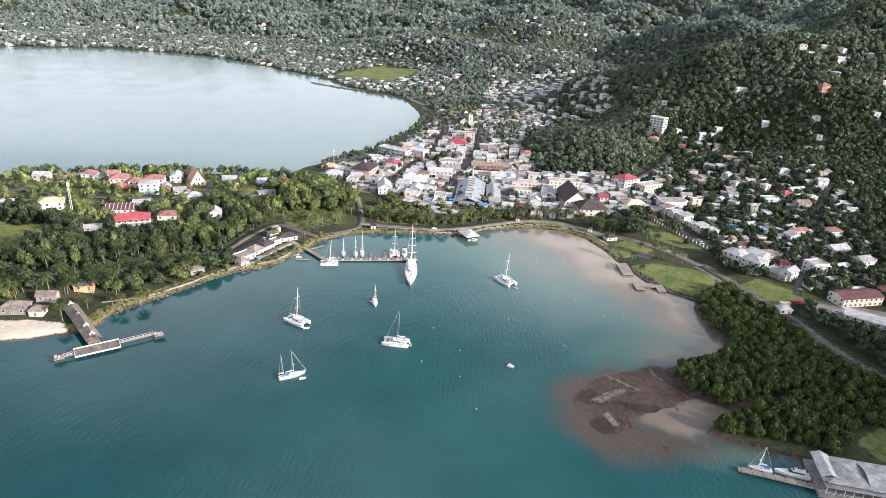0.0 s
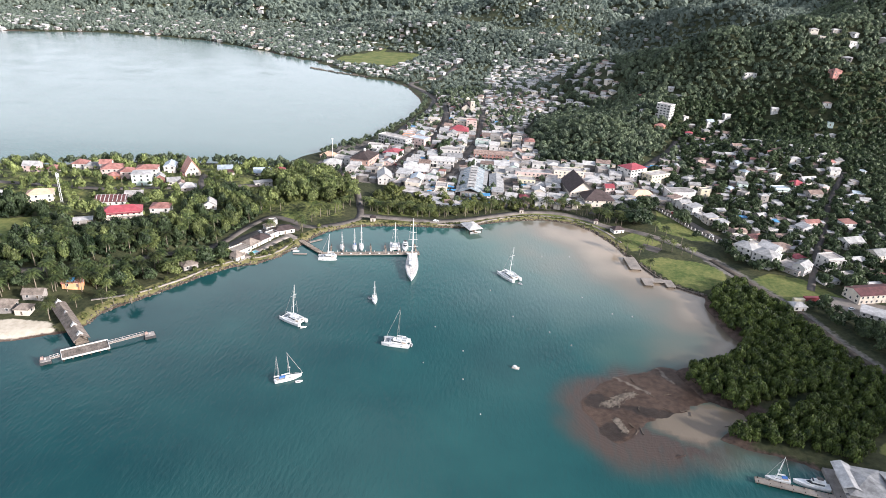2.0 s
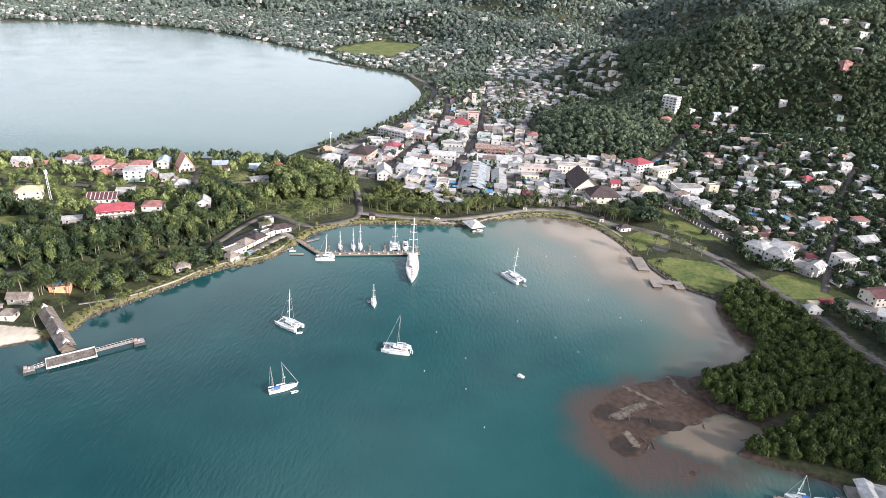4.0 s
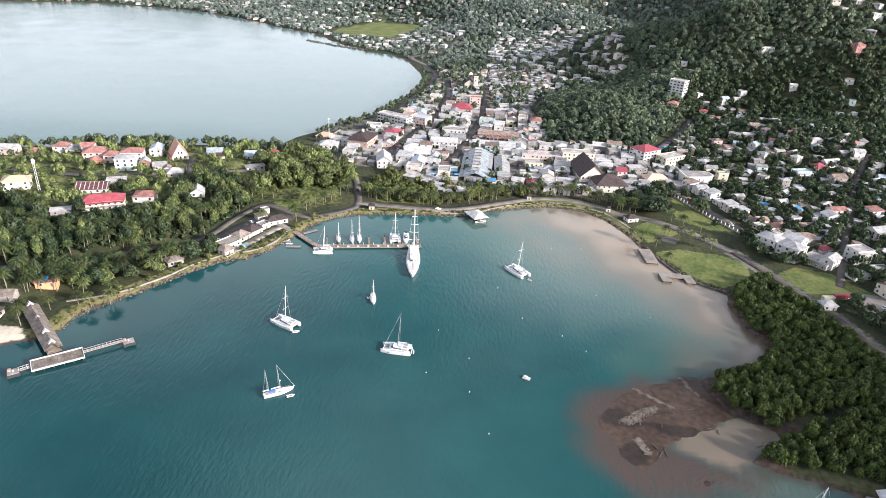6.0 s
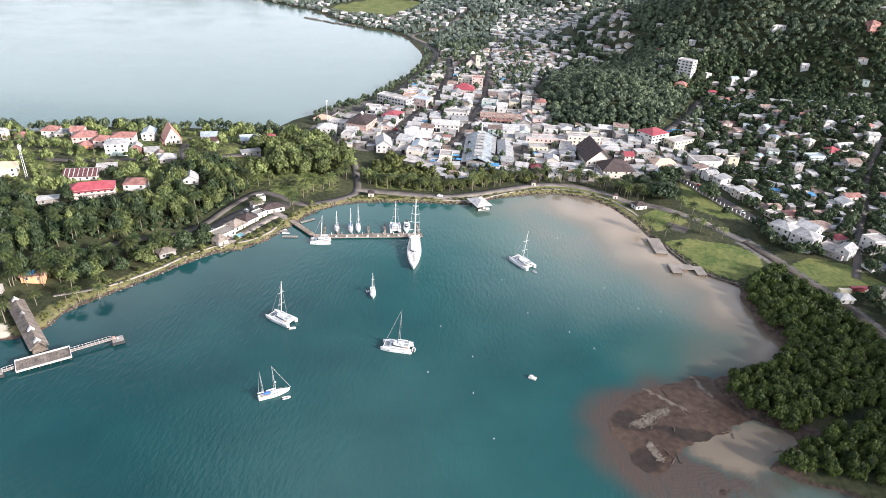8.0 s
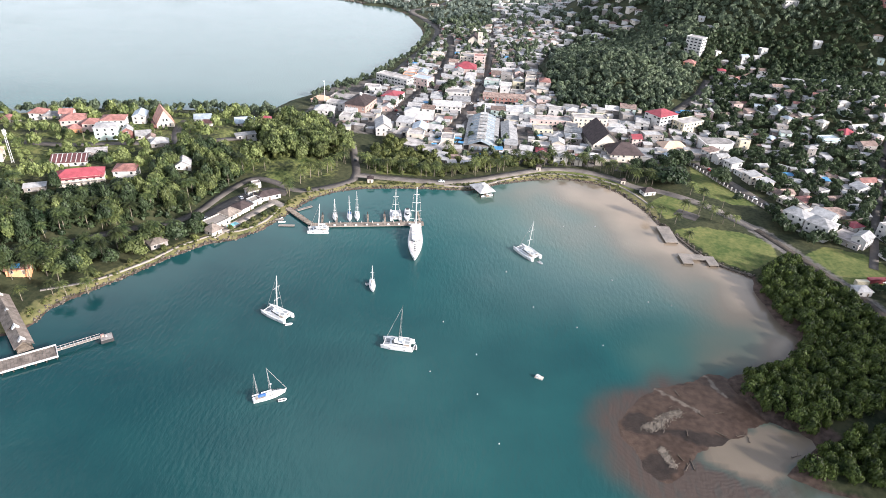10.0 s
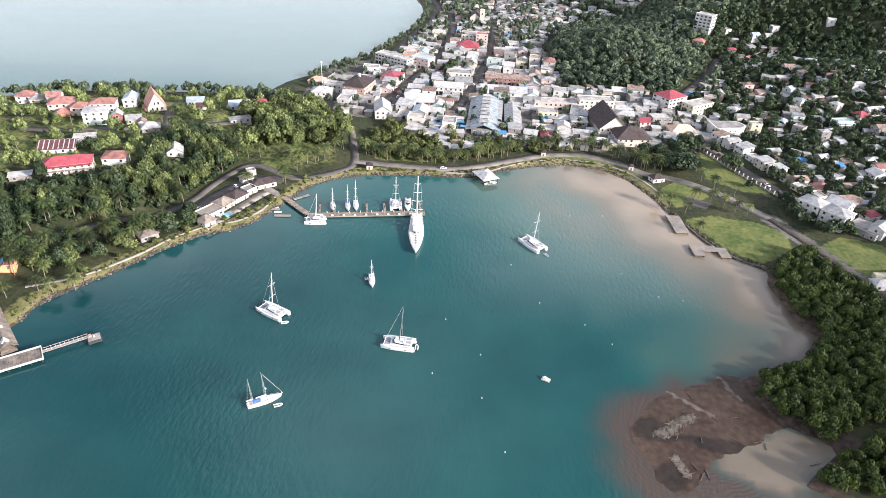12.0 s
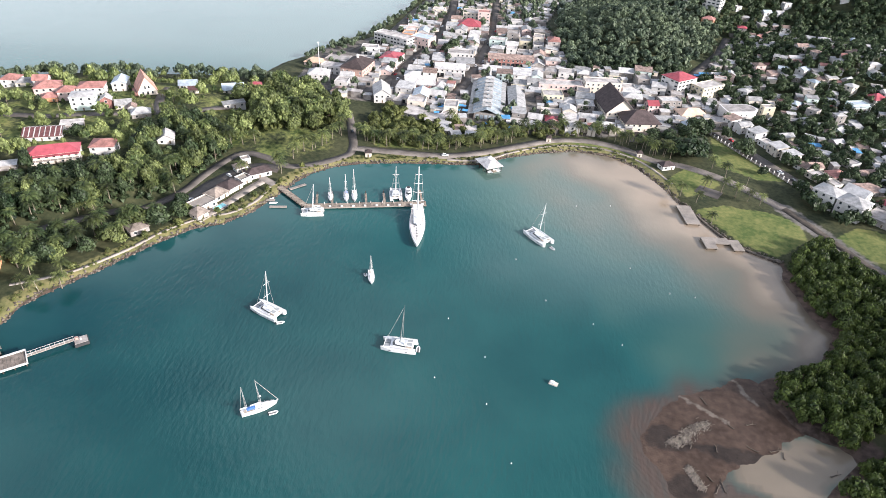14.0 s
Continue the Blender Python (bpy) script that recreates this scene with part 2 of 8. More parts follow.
def blend_material(name, tints, rough, names, relief=0.0, relief_scale=1.0, grain_scale=0.4):
    """Soil whose cover (grass, sand, mud, paving) is told by soft-edged attributes of the ground, each with its own grain."""
    m = bpy.data.materials.new(name)
    m.use_nodes = True
    t = m.node_tree
    b = t.nodes["Principled BSDF"]
    b.inputs["Roughness"].default_value = rough
    b.inputs["Specular IOR Level"].default_value = 0.2
    geo = t.nodes.new("ShaderNodeNewGeometry")

    def grain(scale, detail=4.0):
        n = t.nodes.new("ShaderNodeTexNoise")
        n.inputs["Scale"].default_value, n.inputs["Detail"].default_value = scale, detail
        t.links.new(geo.outputs["Position"], n.inputs["Vector"])
        return n.outputs["Fac"]

    patch, fine = grain(0.06), grain(grain_scale)
    last = None
    for (low, high), key in zip(tints, names):
        ramp = t.nodes.new("ShaderNodeValToRGB")
        ramp.color_ramp.elements[0].position, ramp.color_ramp.elements[1].position = 0.38, 0.62
        ramp.color_ramp.elements[0].color, ramp.color_ramp.elements[1].color = (*low, 1), (*high, 1)
        mean = t.nodes.new("ShaderNodeMath")
        mean.operation = "MULTIPLY_ADD"
        mean.inputs[1].default_value = 0.5
        half = t.nodes.new("ShaderNodeMath")
        half.operation, half.inputs[1].default_value = "MULTIPLY", 0.5
        t.links.new(patch, half.inputs[0])
        t.links.new(fine, mean.inputs[0])
        t.links.new(half.outputs[0], mean.inputs[2])
        t.links.new(mean.outputs[0], ramp.inputs["Fac"])
        if last is None:
            last = ramp.outputs["Color"]
            continue
        at = t.nodes.new("ShaderNodeAttribute")
        at.attribute_name = key
        # a ragged edge
        edge = t.nodes.new("ShaderNodeMath")
        edge.operation = "MULTIPLY_ADD"
        edge.inputs[1].default_value = 1.0
        rag = t.nodes.new("ShaderNodeMath")
        rag.operation, rag.inputs[1].default_value, rag.inputs[2].default_value = "MULTIPLY_ADD", 0.7, -0.35
        t.links.new(fine, rag.inputs[0])
        t.links.new(at.outputs["Fac"], edge.inputs[0])
        t.links.new(rag.outputs[0], edge.inputs[2])
        sharp = t.nodes.new("ShaderNodeMapRange")
        sharp.inputs["From Min"].default_value, sharp.inputs["From Max"].default_value = 0.35, 0.65
        t.links.new(edge.outputs[0], sharp.inputs["Value"])
        mix = t.nodes.new("ShaderNodeMix")
        mix.data_type = "RGBA"
        t.links.new(sharp.outputs["Result"], mix.inputs["Factor"])
        t.links.new(last, mix.inputs["A"])
        t.links.new(ramp.outputs["Color"], mix.inputs["B"])
        last = mix.outputs["Result"]
    t.links.new(last, b.inputs["Base Color"])
    if relief:
        bump = t.nodes.new("ShaderNodeBump")
        bump.inputs["Distance"].default_value, bump.inputs["Strength"].default_value = relief, 0.7
        t.links.new(grain(relief_scale), bump.inputs["Height"])
        t.links.new(bump.outputs["Normal"], b.inputs["Normal"])
    return m


LAWNS = [np.array(r, float) for r in (
    [(115, 534), (128, 528), (134, 502), (158, 473), (132, 470), (110, 485)], [(76, 460), (90, 478), (108, 461), (96, 447), (84, 440)],
    [(86, 426), (104, 434), (130, 430), (142, 421), (140, 405), (120, 386), (104, 396)], [(153, 408), (162, 398), (172, 380), (190, 385), (211, 393), (201, 404), (192, 418), (172, 424)],
    [(-370, 374), (-338, 364), (-316, 375), (-302, 355), (-299, 336), (-302, 320), (-345, 306), (-380, 335)], [(160, 250), (176, 262), (200, 262), (190, 240), (165, 238)],
    [(-110, 520), (-118, 478), (-104, 462), (-60, 468), (-70, 500)],
    [(-70, 456), (-40, 460), (0, 484), (20, 495), (46, 492), (66, 474), (70, 482), (44, 500), (10, 500), (-10, 492), (-44, 468)])]
ROADS = {"drive": ([(-150, 524), (-135, 507), (-124, 477), (-118, 456), (-121, 443), (-145, 424), (-164, 430), (-180, 431), (-187, 415), (-190, 400), (-193, 382), (-202, 363), (-213, 353), (-222, 342), (-231, 331), (-242, 319), (-265, 305), (-330, 287)], 2.7),
         "harbour": ([(-118, 456), (-92, 457), (-61, 459), (-40, 468), (-16, 484), (8, 499), (30, 503), (52, 497), (70, 484), (90, 479), (111, 466), (126, 450), (137, 437)], 3.6),
         "track": ([(137, 437), (150, 413), (161, 390), (171, 369), (176, 353), (181, 335), (188, 318), (206, 290)], 2.4),
         "market": ([(-66, 560), (-59, 604), (-55, 650), (-50, 717), (-53, 804), (-56, 860), (-60, 950), (-50, 1050)], 4.5),
         "high": ([(-132, 545), (-121, 568), (-108, 645), (-99, 695), (-98, 788), (-101, 829), (-112, 900)], 5.0),
         "coast": ([(-165, 640), (-146, 700), (-137, 787), (-128, 861), (-131, 935), (-160, 1000), (-190, 1060), (-150, 1120), (-130, 1300)], 5.0),
         "ridge": ([(-420, 428), (-320, 435), (-294, 443), (-270, 451), (-246, 459), (-225, 468), (-190, 510), (-160, 545)], 3.0),
         "lane": ([(-246, 459), (-258, 485), (-262, 505)], 3.0),
         "park": ([(121, 538), (141, 496), (158, 466), (185, 440)], 5.0),
         "west": ([(62, 508), (80, 560), (90, 590), (120, 640), (150, 690), (170, 740)], 4.0),
         "hill": ([(190, 402), (206, 439), (220, 471), (233, 497), (245, 522), (257, 550), (271, 582), (304, 640)], 2.3)}

GROUND_SOIL = blend_material("ground_cover", [((0.02, 0.028, 0.013), (0.065, 0.066, 0.032)), ((0.07, 0.1, 0.027), (0.18, 0.18, 0.062)), ((0.42, 0.36, 0.28), (0.56, 0.5, 0.41)),
                                              ((0.032, 0.023, 0.018), (0.12, 0.083, 0.066)), ((0.08, 0.075, 0.068), (0.19, 0.17, 0.155)), ((0.1, 0.105, 0.04), (0.23, 0.2, 0.09))],
                             0.95, ["", "lawn", "sand", "mud", "town", "verge"], 0.25, 1.3)
xs = grades(-4100, 4100, -450, 320, 3.2)
ys = grades(-850, 5100, 200, 820, 3.2)
ground = sheet("ground", xs, ys, height, GROUND_SOIL)
gx, gy = [g.ravel() for g in np.meshgrid(xs, ys)]
shore = ring_distance(gx, gy, LAND)
YARDS = np.array([(-420, 400), (-340, 385), (-300, 365), (-240, 395), (-215, 440), (-160, 425), (-128, 446), (-130, 470), (-205, 500), (-200, 545), (-260, 548), (-366, 524), (-440, 492)], float)
yard_grass = ease(-6, 8, ring_distance(gx, gy, YARDS)) * (0.5 + 0.16 * waves(gx, gy, 22, 31))
attribute(ground, "lawn", np.maximum(yard_grass, np.max([ease(-2, 2, ring_distance(gx, gy, r)) for r in LAWNS + [FIELD]], 0)))
BEACH = np.array([(-300, 230), (-290, 258), (-262, 262), (-246, 266), (-233, 267), (-225, 262), (-226, 250), (-240, 236)], float)
attribute(ground, "sand", ease(-1.5, 1.5, ring_distance(gx, gy, BEACH)))
attribute(ground, "mud", np.maximum(ease(-3, 1, -shore), ease(14, 6, line_distance(gx, gy, MANGROVE_EDGE[:12]))))
TOWN = np.array([(-190, 560), (-150, 530), (-100, 530), (-60, 500), (40, 512), (130, 545), (150, 600), (90, 640), (20, 640), (0, 760), (30, 950), (-20, 1050), (-140, 1000), (-130, 850), (-150, 700), (-195, 640)], float)
attribute(ground, "town", np.maximum(ease(-5, 5, ring_distance(gx, gy, TOWN)), 0.75 * ease(9, 4, line_distance(gx, gy, ROADS["track"][0]))))
attribute(ground, "verge", ease(11, 5, shore) * ease(0.5, 1.5, shore) * (gx < 80) * (gy < 520) * ease(1, -3, ring_distance(gx, gy, BEACH)))
tagged(ground, "wooded tropical coast rising from a harbour to hills", "ground", kind="structure")

# the mud bar, laid bare by the tide
MUD_SOIL = blend_material("wet_mud", [((0.042, 0.026, 0.018), (0.092, 0.06, 0.044)), ((0.022, 0.016, 0.013), (0.046, 0.033, 0.026)), ((0.1, 0.08, 0.063), (0.19, 0.155, 0.125))], 0.6, ["", "wet", "bar"], 0.2, 1.6, 0.35)


def mud_height(x, y):
    d = np.maximum(ring_distance(x, y, MUD), ring_distance(x, y, ISLET) - 0.6)
    z = np.clip(0.06 * (d - 0.3) + 0.045 * waves(x, y, 9, 11) + 0.02 * waves(x, y, 3.2, 12), -1.5, 0.34) + 0.05 * waves(x, y, 5.5, 13) * ease(0.5, 5, d)
    for line in MUD_BARS:
        z = z + 0.2 * ease(1.8, 0.2, line_distance(x, y, line)) * ease(-1, 2, d)
    return z


def mud_at(x, y):
    return max(float(mud_height(np.array([x]), np.array([y]))[0]), 0.0)


WRACK_LINES = [[(47, 258.5), (52, 260), (55, 265), (62, 270)], [(51.5, 249), (53, 245.5), (55, 241.5)]]
MUD_BARS = [[(54, 282), (62, 276), (70, 271.5)], [(77, 294), (80, 286), (83, 282)], [(37.5, 265), (37, 258), (40, 250)]]
mx, my = np.arange(30, 112, 0.8), np.arange(222, 302, 0.8)
mud_bar = sheet("mud_bar", mx, my, mud_height, MUD_SOIL)
gx, gy = [g.ravel() for g in np.meshgrid(mx, my)]
wet = sum(np.exp(-(((gx - a) / c) ** 2 + ((gy - b) / e) ** 2) ** 2) for a, b, c, e in ((46, 260, 9, 6), (49, 240, 7, 7), (67, 257, 12, 4), (60, 288, 10, 2.5)))
attribute(mud_bar, "wet", np.maximum(np.clip(0.9 * wet + 0.22 * waves(gx, gy, 8, 15) + 0.12 * waves(gx, gy, 3, 16), 0, 1), 0.9 * ease(2, 0.5, ring_distance(gx, gy, ISLET) ** 2) * (gy < 238)))
attribute(mud_bar, "bar", np.clip(sum(0.62 * ease(2.0, 0.3, line_distance(gx, gy, line) + 0.5 * waves(gx, gy, 5, 19)) for line in MUD_BARS[:2] + WRACK_LINES) + 0.35 * ease(1.4, 0.3, line_distance(gx, gy, MUD_BARS[2])), 0, 1))
tagged(mud_bar, "dark wet mud bar bared by the low tide", "mud bar", kind="structure")


# ---- water ----
def water_material():
    m = bpy.data.materials.new("harbour_water")
    m.use_nodes = True
    t = m.node_tree
    b = t.nodes["Principled BSDF"]
    b.inputs["Roughness"].default_value, b.inputs["IOR"].default_value = 0.06, 1.333
    b.inputs["Specular IOR Level"].default_value = 0.5
    geo = t.nodes.new("ShaderNodeNewGeometry")

    def grain(scale, detail, squash=(1, 1, 1), turn=0.0):
        mp = t.nodes.new("ShaderNodeMapping")
        mp.inputs["Scale"].default_value, mp.inputs["Rotation"].default_value = squash, (0, 0, turn)
        n = t.nodes.new("ShaderNodeTexNoise")
        n.inputs["Scale"].default_value, n.inputs["Detail"].default_value = scale, detail
        t.links.new(geo.outputs["Position"], mp.inputs["Vector"])
        t.links.new(mp.outputs["Vector"], n.inputs["Vector"])
        return n.outputs["Fac"]

    at = t.nodes.new("ShaderNodeAttribute")
    at.attribute_name = "silt_glare"
    cloud = t.nodes.new("ShaderNodeMath")
    cloud.operation, cloud.inputs[1].default_value = "MULTIPLY_ADD", 0.22
    shift = t.nodes.new("ShaderNodeMath")
    shift.operation, shift.inputs[1].default_value = "ADD", -0.11
    t.links.new(grain(0.03, 5.0), cloud.inputs[0])
    t.links.new(at.outputs["Fac"], cloud.inputs[2])
    t.links.new(cloud.outputs[0], shift.inputs[0])
    ramp = t.nodes.new("ShaderNodeValToRGB")
    # the tan stops are silt, lifted in colour by the sky's glare
    stops = [(0.0, (0.007, 0.037, 0.042)), (0.25, (0.02, 0.082, 0.08)), (0.5, (0.05, 0.11, 0.095)), (0.7, (0.105, 0.12, 0.094)), (0.85, (0.17, 0.138, 0.102)), (1.0, (0.28, 0.22, 0.163))]
    e = ramp.color_ramp.elements
    e[0].position, e[0].color = stops[0][0], (*stops[0][1], 1)
    e[1].position, e[1].color = stops[-1][0], (*stops[-1][1], 1)
    for p, c in stops[1:-1]:
        s = e.new(p)
        s.color = (*c, 1)
    t.links.new(shift.outputs[0], ramp.inputs["Fac"])
    # pale sky reflection, painted into the water's base colour
    sky_glare = t.nodes.new("ShaderNodeAttribute")
    sky_glare.attribute_name = "bay"
    both = t.nodes.new("ShaderNodeMix")
    both.data_type = "RGBA"
    both.inputs["B"].default_value = (0.145, 0.19, 0.182, 1)
    t.links.new(sky_glare.outputs["Fac"], both.inputs["Factor"])
    t.links.new(ramp.outputs["Color"], both.inputs["A"])
    shoal = t.nodes.new("ShaderNodeAttribute")
    shoal.attribute_name = "shoal"
    drawn = t.nodes.new("ShaderNodeMath")
    drawn.operation, drawn.use_clamp = "MULTIPLY", True
    streak = t.nodes.new("ShaderNodeMapRange")
    streak.inputs["From Min"].default_value, streak.inputs["From Max"].default_value = 0.32, 0.62
    streak.inputs["To Min"].default_value, streak.inputs["To Max"].default_value = 0.85, 1.1
    t.links.new(grain(0.3, 5.0, (1, 0.3, 1), 0.9), streak.inputs["Value"])
    t.links.new(streak.outputs["Result"], drawn.inputs[0])
    t.links.new(shoal.outputs["Fac"], drawn.inputs[1])
    browner = t.nodes.new("ShaderNodeMix")
    browner.data_type = "RGBA"
    browner.inputs["B"].default_value = (0.078, 0.058, 0.047, 1)
    t.links.new(drawn.outputs[0], browner.inputs["Factor"])
    t.links.new(both.outputs["Result"], browner.inputs["A"])
    t.links.new(browner.outputs["Result"], b.inputs["Base Color"])
    ripples = t.nodes.new("ShaderNodeMath")
    ripples.operation = "MULTIPLY"
    t.links.new(grain(0.65, 4.0, (1, 0.35, 1), 0.5), ripples.inputs[0])
    t.links.new(grain(0.02, 2.0), ripples.inputs[1])
    # sheltered water by the shore lies smoother
    calm = t.nodes.new("ShaderNodeAttribute")
    calm.attribute_name = "calm"
    lee = t.nodes.new("ShaderNodeMath")
    lee.operation, lee.inputs[1].default_value, lee.inputs[2].default_value = "MULTIPLY_ADD", -0.85, 1.0
    t.links.new(calm.outputs["Fac"], lee.inputs[0])
    quiet = t.nodes.new("ShaderNodeMath")
    quiet.operation = "MULTIPLY"
    t.links.new(ripples.outputs[0], quiet.inputs[0])
    t.links.new(lee.outputs[0], quiet.inputs[1])
    # wavelets wrap round the bar where it is shallow
    centre = t.nodes.new("ShaderNodeMapping")
    centre.inputs["Location"].default_value = (-62, -266, 0)
    rings = t.nodes.new("ShaderNodeTexWave")
    rings.wave_type, rings.rings_direction = "RINGS", "Z"
    rings.inputs["Scale"].default_value, rings.inputs["Distortion"].default_value = 0.17, 14.0
    rings.inputs["Detail"].default_value, rings.inputs["Detail Scale"].default_value = 3.0, 0.5
    t.links.new(geo.outputs["Position"], centre.inputs["Vector"])
    t.links.new(centre.outputs["Vector"], rings.inputs["Vector"])
    wavelets = t.nodes.new("ShaderNodeMath")
    wavelets.operation = "MULTIPLY"
    t.links.new(rings.outputs["Fac"], wavelets.inputs[0])
    t.links.new(shoal.outputs["Fac"], wavelets.inputs[1])
    total = t.nodes.new("ShaderNodeMath")
    total.operation, total.inputs[1].default_value = "MULTIPLY_ADD", 0.07
    t.links.new(wavelets.outputs[0], total.inputs[0])
    t.links.new(quiet.outputs[0], total.inputs[2])
    bump = t.nodes.new("ShaderNodeBump")
    bump.inputs["Distance"].default_value, bump.inputs["Strength"].default_value = 0.45, 0.8
    t.links.new(total.outputs[0], bump.inputs["Height"])
    t.links.new(bump.outputs["Normal"], b.inputs["Normal"])
    return m


wx, wy = grades(-4100, 4100, -260, 140, 2.6, 1.12), grades(-850, 2000, 205, 500, 2.6, 1.12)
water = sheet("water", wx, wy, 0.0, water_material())
gx, gy = [g.ravel() for g in np.meshgrid(wx, wy)]
# where sky reflection is mixed into the colour: the open bay
bay = 0.6 * ease(520, 640, gy) * ease(-100, -200, gx)
far_side = line_distance(gx, gy, HARBOUR_HEAD[9:] + MANGROVE_EDGE[:8])
soft = waves(gx, gy, 60, 21)
# silt tan, plus sky reflection coloured in towards the harbour head
silt_glare = 0.07 + 0.1 * ease(-160, 0, gx) + 0.15 * ease(300, 430, gy) + 0.74 * np.clip(1.04 - (far_side + 10 * soft) / (66 + 62 * ease(310, 410, gy)), 0, 1) ** 1.15 * ease(262, 325, gy)
LAGOON = np.array([(72, 260), (88, 267), (96, 271), (103, 268), (118, 266), (116, 260), (105, 254), (99, 250), (95, 244), (88, 238), (76, 241), (64, 247)], float)
flats_far = ring_distance(gx, gy, FLATS) + 2.5 * waves(gx, gy, 24, 17)
lagoon_far = ring_distance(gx, gy, LAGOON) + 1.2 * waves(gx, gy, 15, 18)
silt_glare = np.maximum(silt_glare, np.maximum(0.87 * ease(-7, 3, lagoon_far), 0.62 * ease(-16, 4, ring_distance(gx, gy, np.array([(84, 232), (92, 240), (98, 244), (126, 238), (112, 228), (92, 226)], float)))))
# and the cloud's pale reflection over the middle of the harbour
bay = np.maximum(bay, 0.42 * ease(-55, 35, gx + 8 * soft) * ease(305, 370, gy) * ease(500, 400, gy) * ease(5, 60, far_side))
attribute(water, "shoal", np.maximum(ease(-8, 10, flats_far) * ease(4, -4, lagoon_far), 0.6 * ease(-5, -1, ring_distance(gx, gy, LAND)) * (gx > 84) * (gy < 382) * ease(0, -8, lagoon_far)))
attribute(water, "calm", np.maximum(ease(45, 8, line_distance(gx, gy, PENINSULA_WEST[8:] + HARBOUR_HEAD)), ease(60, 20, far_side)))
attribute(water, "bay", bay)
attribute(water, "silt_glare", np.clip(silt_glare, 0, 1))
tagged(water, "calm teal harbour water turning tan over the shallows", "water", kind="structure")

# ---- tools for things ----
def surf(name, tint, **more):
    return surface(name, tint, **more)


WHITE = surf("white_paint", (0.52, 0.497, 0.478), rough=0.65, stain=0.12, size=3, grain=0.05, by_object=0.12)
CREAM = surf("cream_paint", (0.58, 0.515, 0.44), rough=0.7, stain=0.1, size=3, by_object=0.12)
PINK = surf("pink_paint", (0.54, 0.41, 0.38), rough=0.7, stain=0.1, size=3, by_object=0.15)
YELLOW = surf("yellow_paint", (0.52, 0.47, 0.35), rough=0.7, stain=0.1, size=3, by_object=0.1)
ORANGE = surf("orange_paint", (0.62, 0.3, 0.16), rough=0.7, stain=0.1, size=3, by_object=0.12)
AQUA = surf("aqua_paint", (0.5, 0.58, 0.54), rough=0.7, stain=0.1, size=3, by_object=0.12)
CONCRETE = surf("bare_concrete", (0.27, 0.245, 0.23), rough=0.9, stain=0.25, size=4, grain=0.12, by_object=0.2)
BRICK_WALL = surf("brick_wall", (0.4, 0.27, 0.23), rough=0.9, stain=0.18, size=2, grain=0.12)
ZINC = surf("zinc_sheet", (0.33, 0.32, 0.315), rough=0.5, stain=0.28, size=3, grain=0.08, by_object=0.25)
ZINC_PALE = surf("pale_roof_sheet", (0.44, 0.422, 0.412), rough=0.55, stain=0.24, size=3, grain=0.06, by_object=0.12)
ZINC_BLUE = surf("blue_grey_sheet", (0.35, 0.4, 0.45), rough=0.45, stain=0.2, size=3, grain=0.08, by_object=0.2)
RUST = surf("rusty_sheet", (0.23, 0.165, 0.14), rough=0.8, stain=0.35, size=2.5, grain=0.1, by_object=0.3)
RED_ROOF = surf("red_roof_sheet", (0.28, 0.06, 0.075), rough=0.6, stain=0.16, size=3, grain=0.06, by_object=0.15)
MAROON = surf("maroon_sheet", (0.12, 0.05, 0.05), rough=0.65, stain=0.25, size=2.5, grain=0.1)
CLAY_ROOF = surf("clay_roof", (0.3, 0.145, 0.125), rough=0.75, stain=0.28, size=3, grain=0.08, by_object=0.2)
PEACH_ROOF = surf("peach_roof", (0.62, 0.42, 0.3), rough=0.75, stain=0.12, size=3, grain=0.06, by_object=0.1)
SHINGLE = surf("brown_shingle", (0.06, 0.044, 0.043), rough=0.85, stain=0.25, size=2.5, grain=0.14, by_object=0.15)
SHINGLE_GREY = surf("weathered_shingle", (0.2, 0.165, 0.14), rough=0.9, stain=0.3, size=2.5, grain=0.16, by_object=0.15)
DECK_ROOF = surf("flat_roof_slab", (0.39, 0.358, 0.34), rough=0.9, stain=0.32, size=5, grain=0.08, by_object=0.25)
WOOD = surf("weathered_planks", (0.27, 0.22, 0.175), rough=0.85, stain=0.25, size=2.0, grain=0.15, by_object=0.2)
STONE = surf("shore_rock", (0.12, 0.1, 0.082), rough=0.95, stain=0.4, size=2.0, grain=0.2, vary=0.45, bump=0.05)
ASPHALT = surf("asphalt", (0.115, 0.1, 0.09), rough=0.9, stain=0.22, size=9, grain=0.12)
PAVING = surf("pale_paving", (0.27, 0.235, 0.205), rough=0.9, stain=0.18, size=5, grain=0.1)
GELCOAT = surf("white_gelcoat", (0.63, 0.63, 0.63), rough=0.3, stain=0.05, size=3, spec=0.5)
SPAR = surf("white_spar", (0.7, 0.7, 0.68), rough=0.35, stain=0.03, size=3)
GREY_SPAR = surf("grey_spar", (0.28, 0.29, 0.29), rough=0.4, stain=0.1, size=3)
DARK_SPAR = surf("dark_spar", (0.06, 0.09, 0.09), rough=0.4, stain=0.1, size=3)
NET = surf("trampoline_net", (0.24, 0.25, 0.26), rough=0.9, stain=0.1, size=0.8)
CANVAS_BLUE = surf("blue_canvas", (0.05, 0.12, 0.32), rough=0.85, stain=0.15, size=1.5)
TARP_BLUE = surf("blue_tarpaulin", (0.1, 0.3, 0.55), rough=0.6, stain=0.25, size=2.0, by_object=0.3)
NONSKID = surf("grey_deck_tread", (0.4, 0.4, 0.41), rough=0.9, stain=0.1, size=1.5)
RUBBER = surf("dark_rubber", (0.04, 0.04, 0.042), rough=0.7, stain=0.1, size=1)
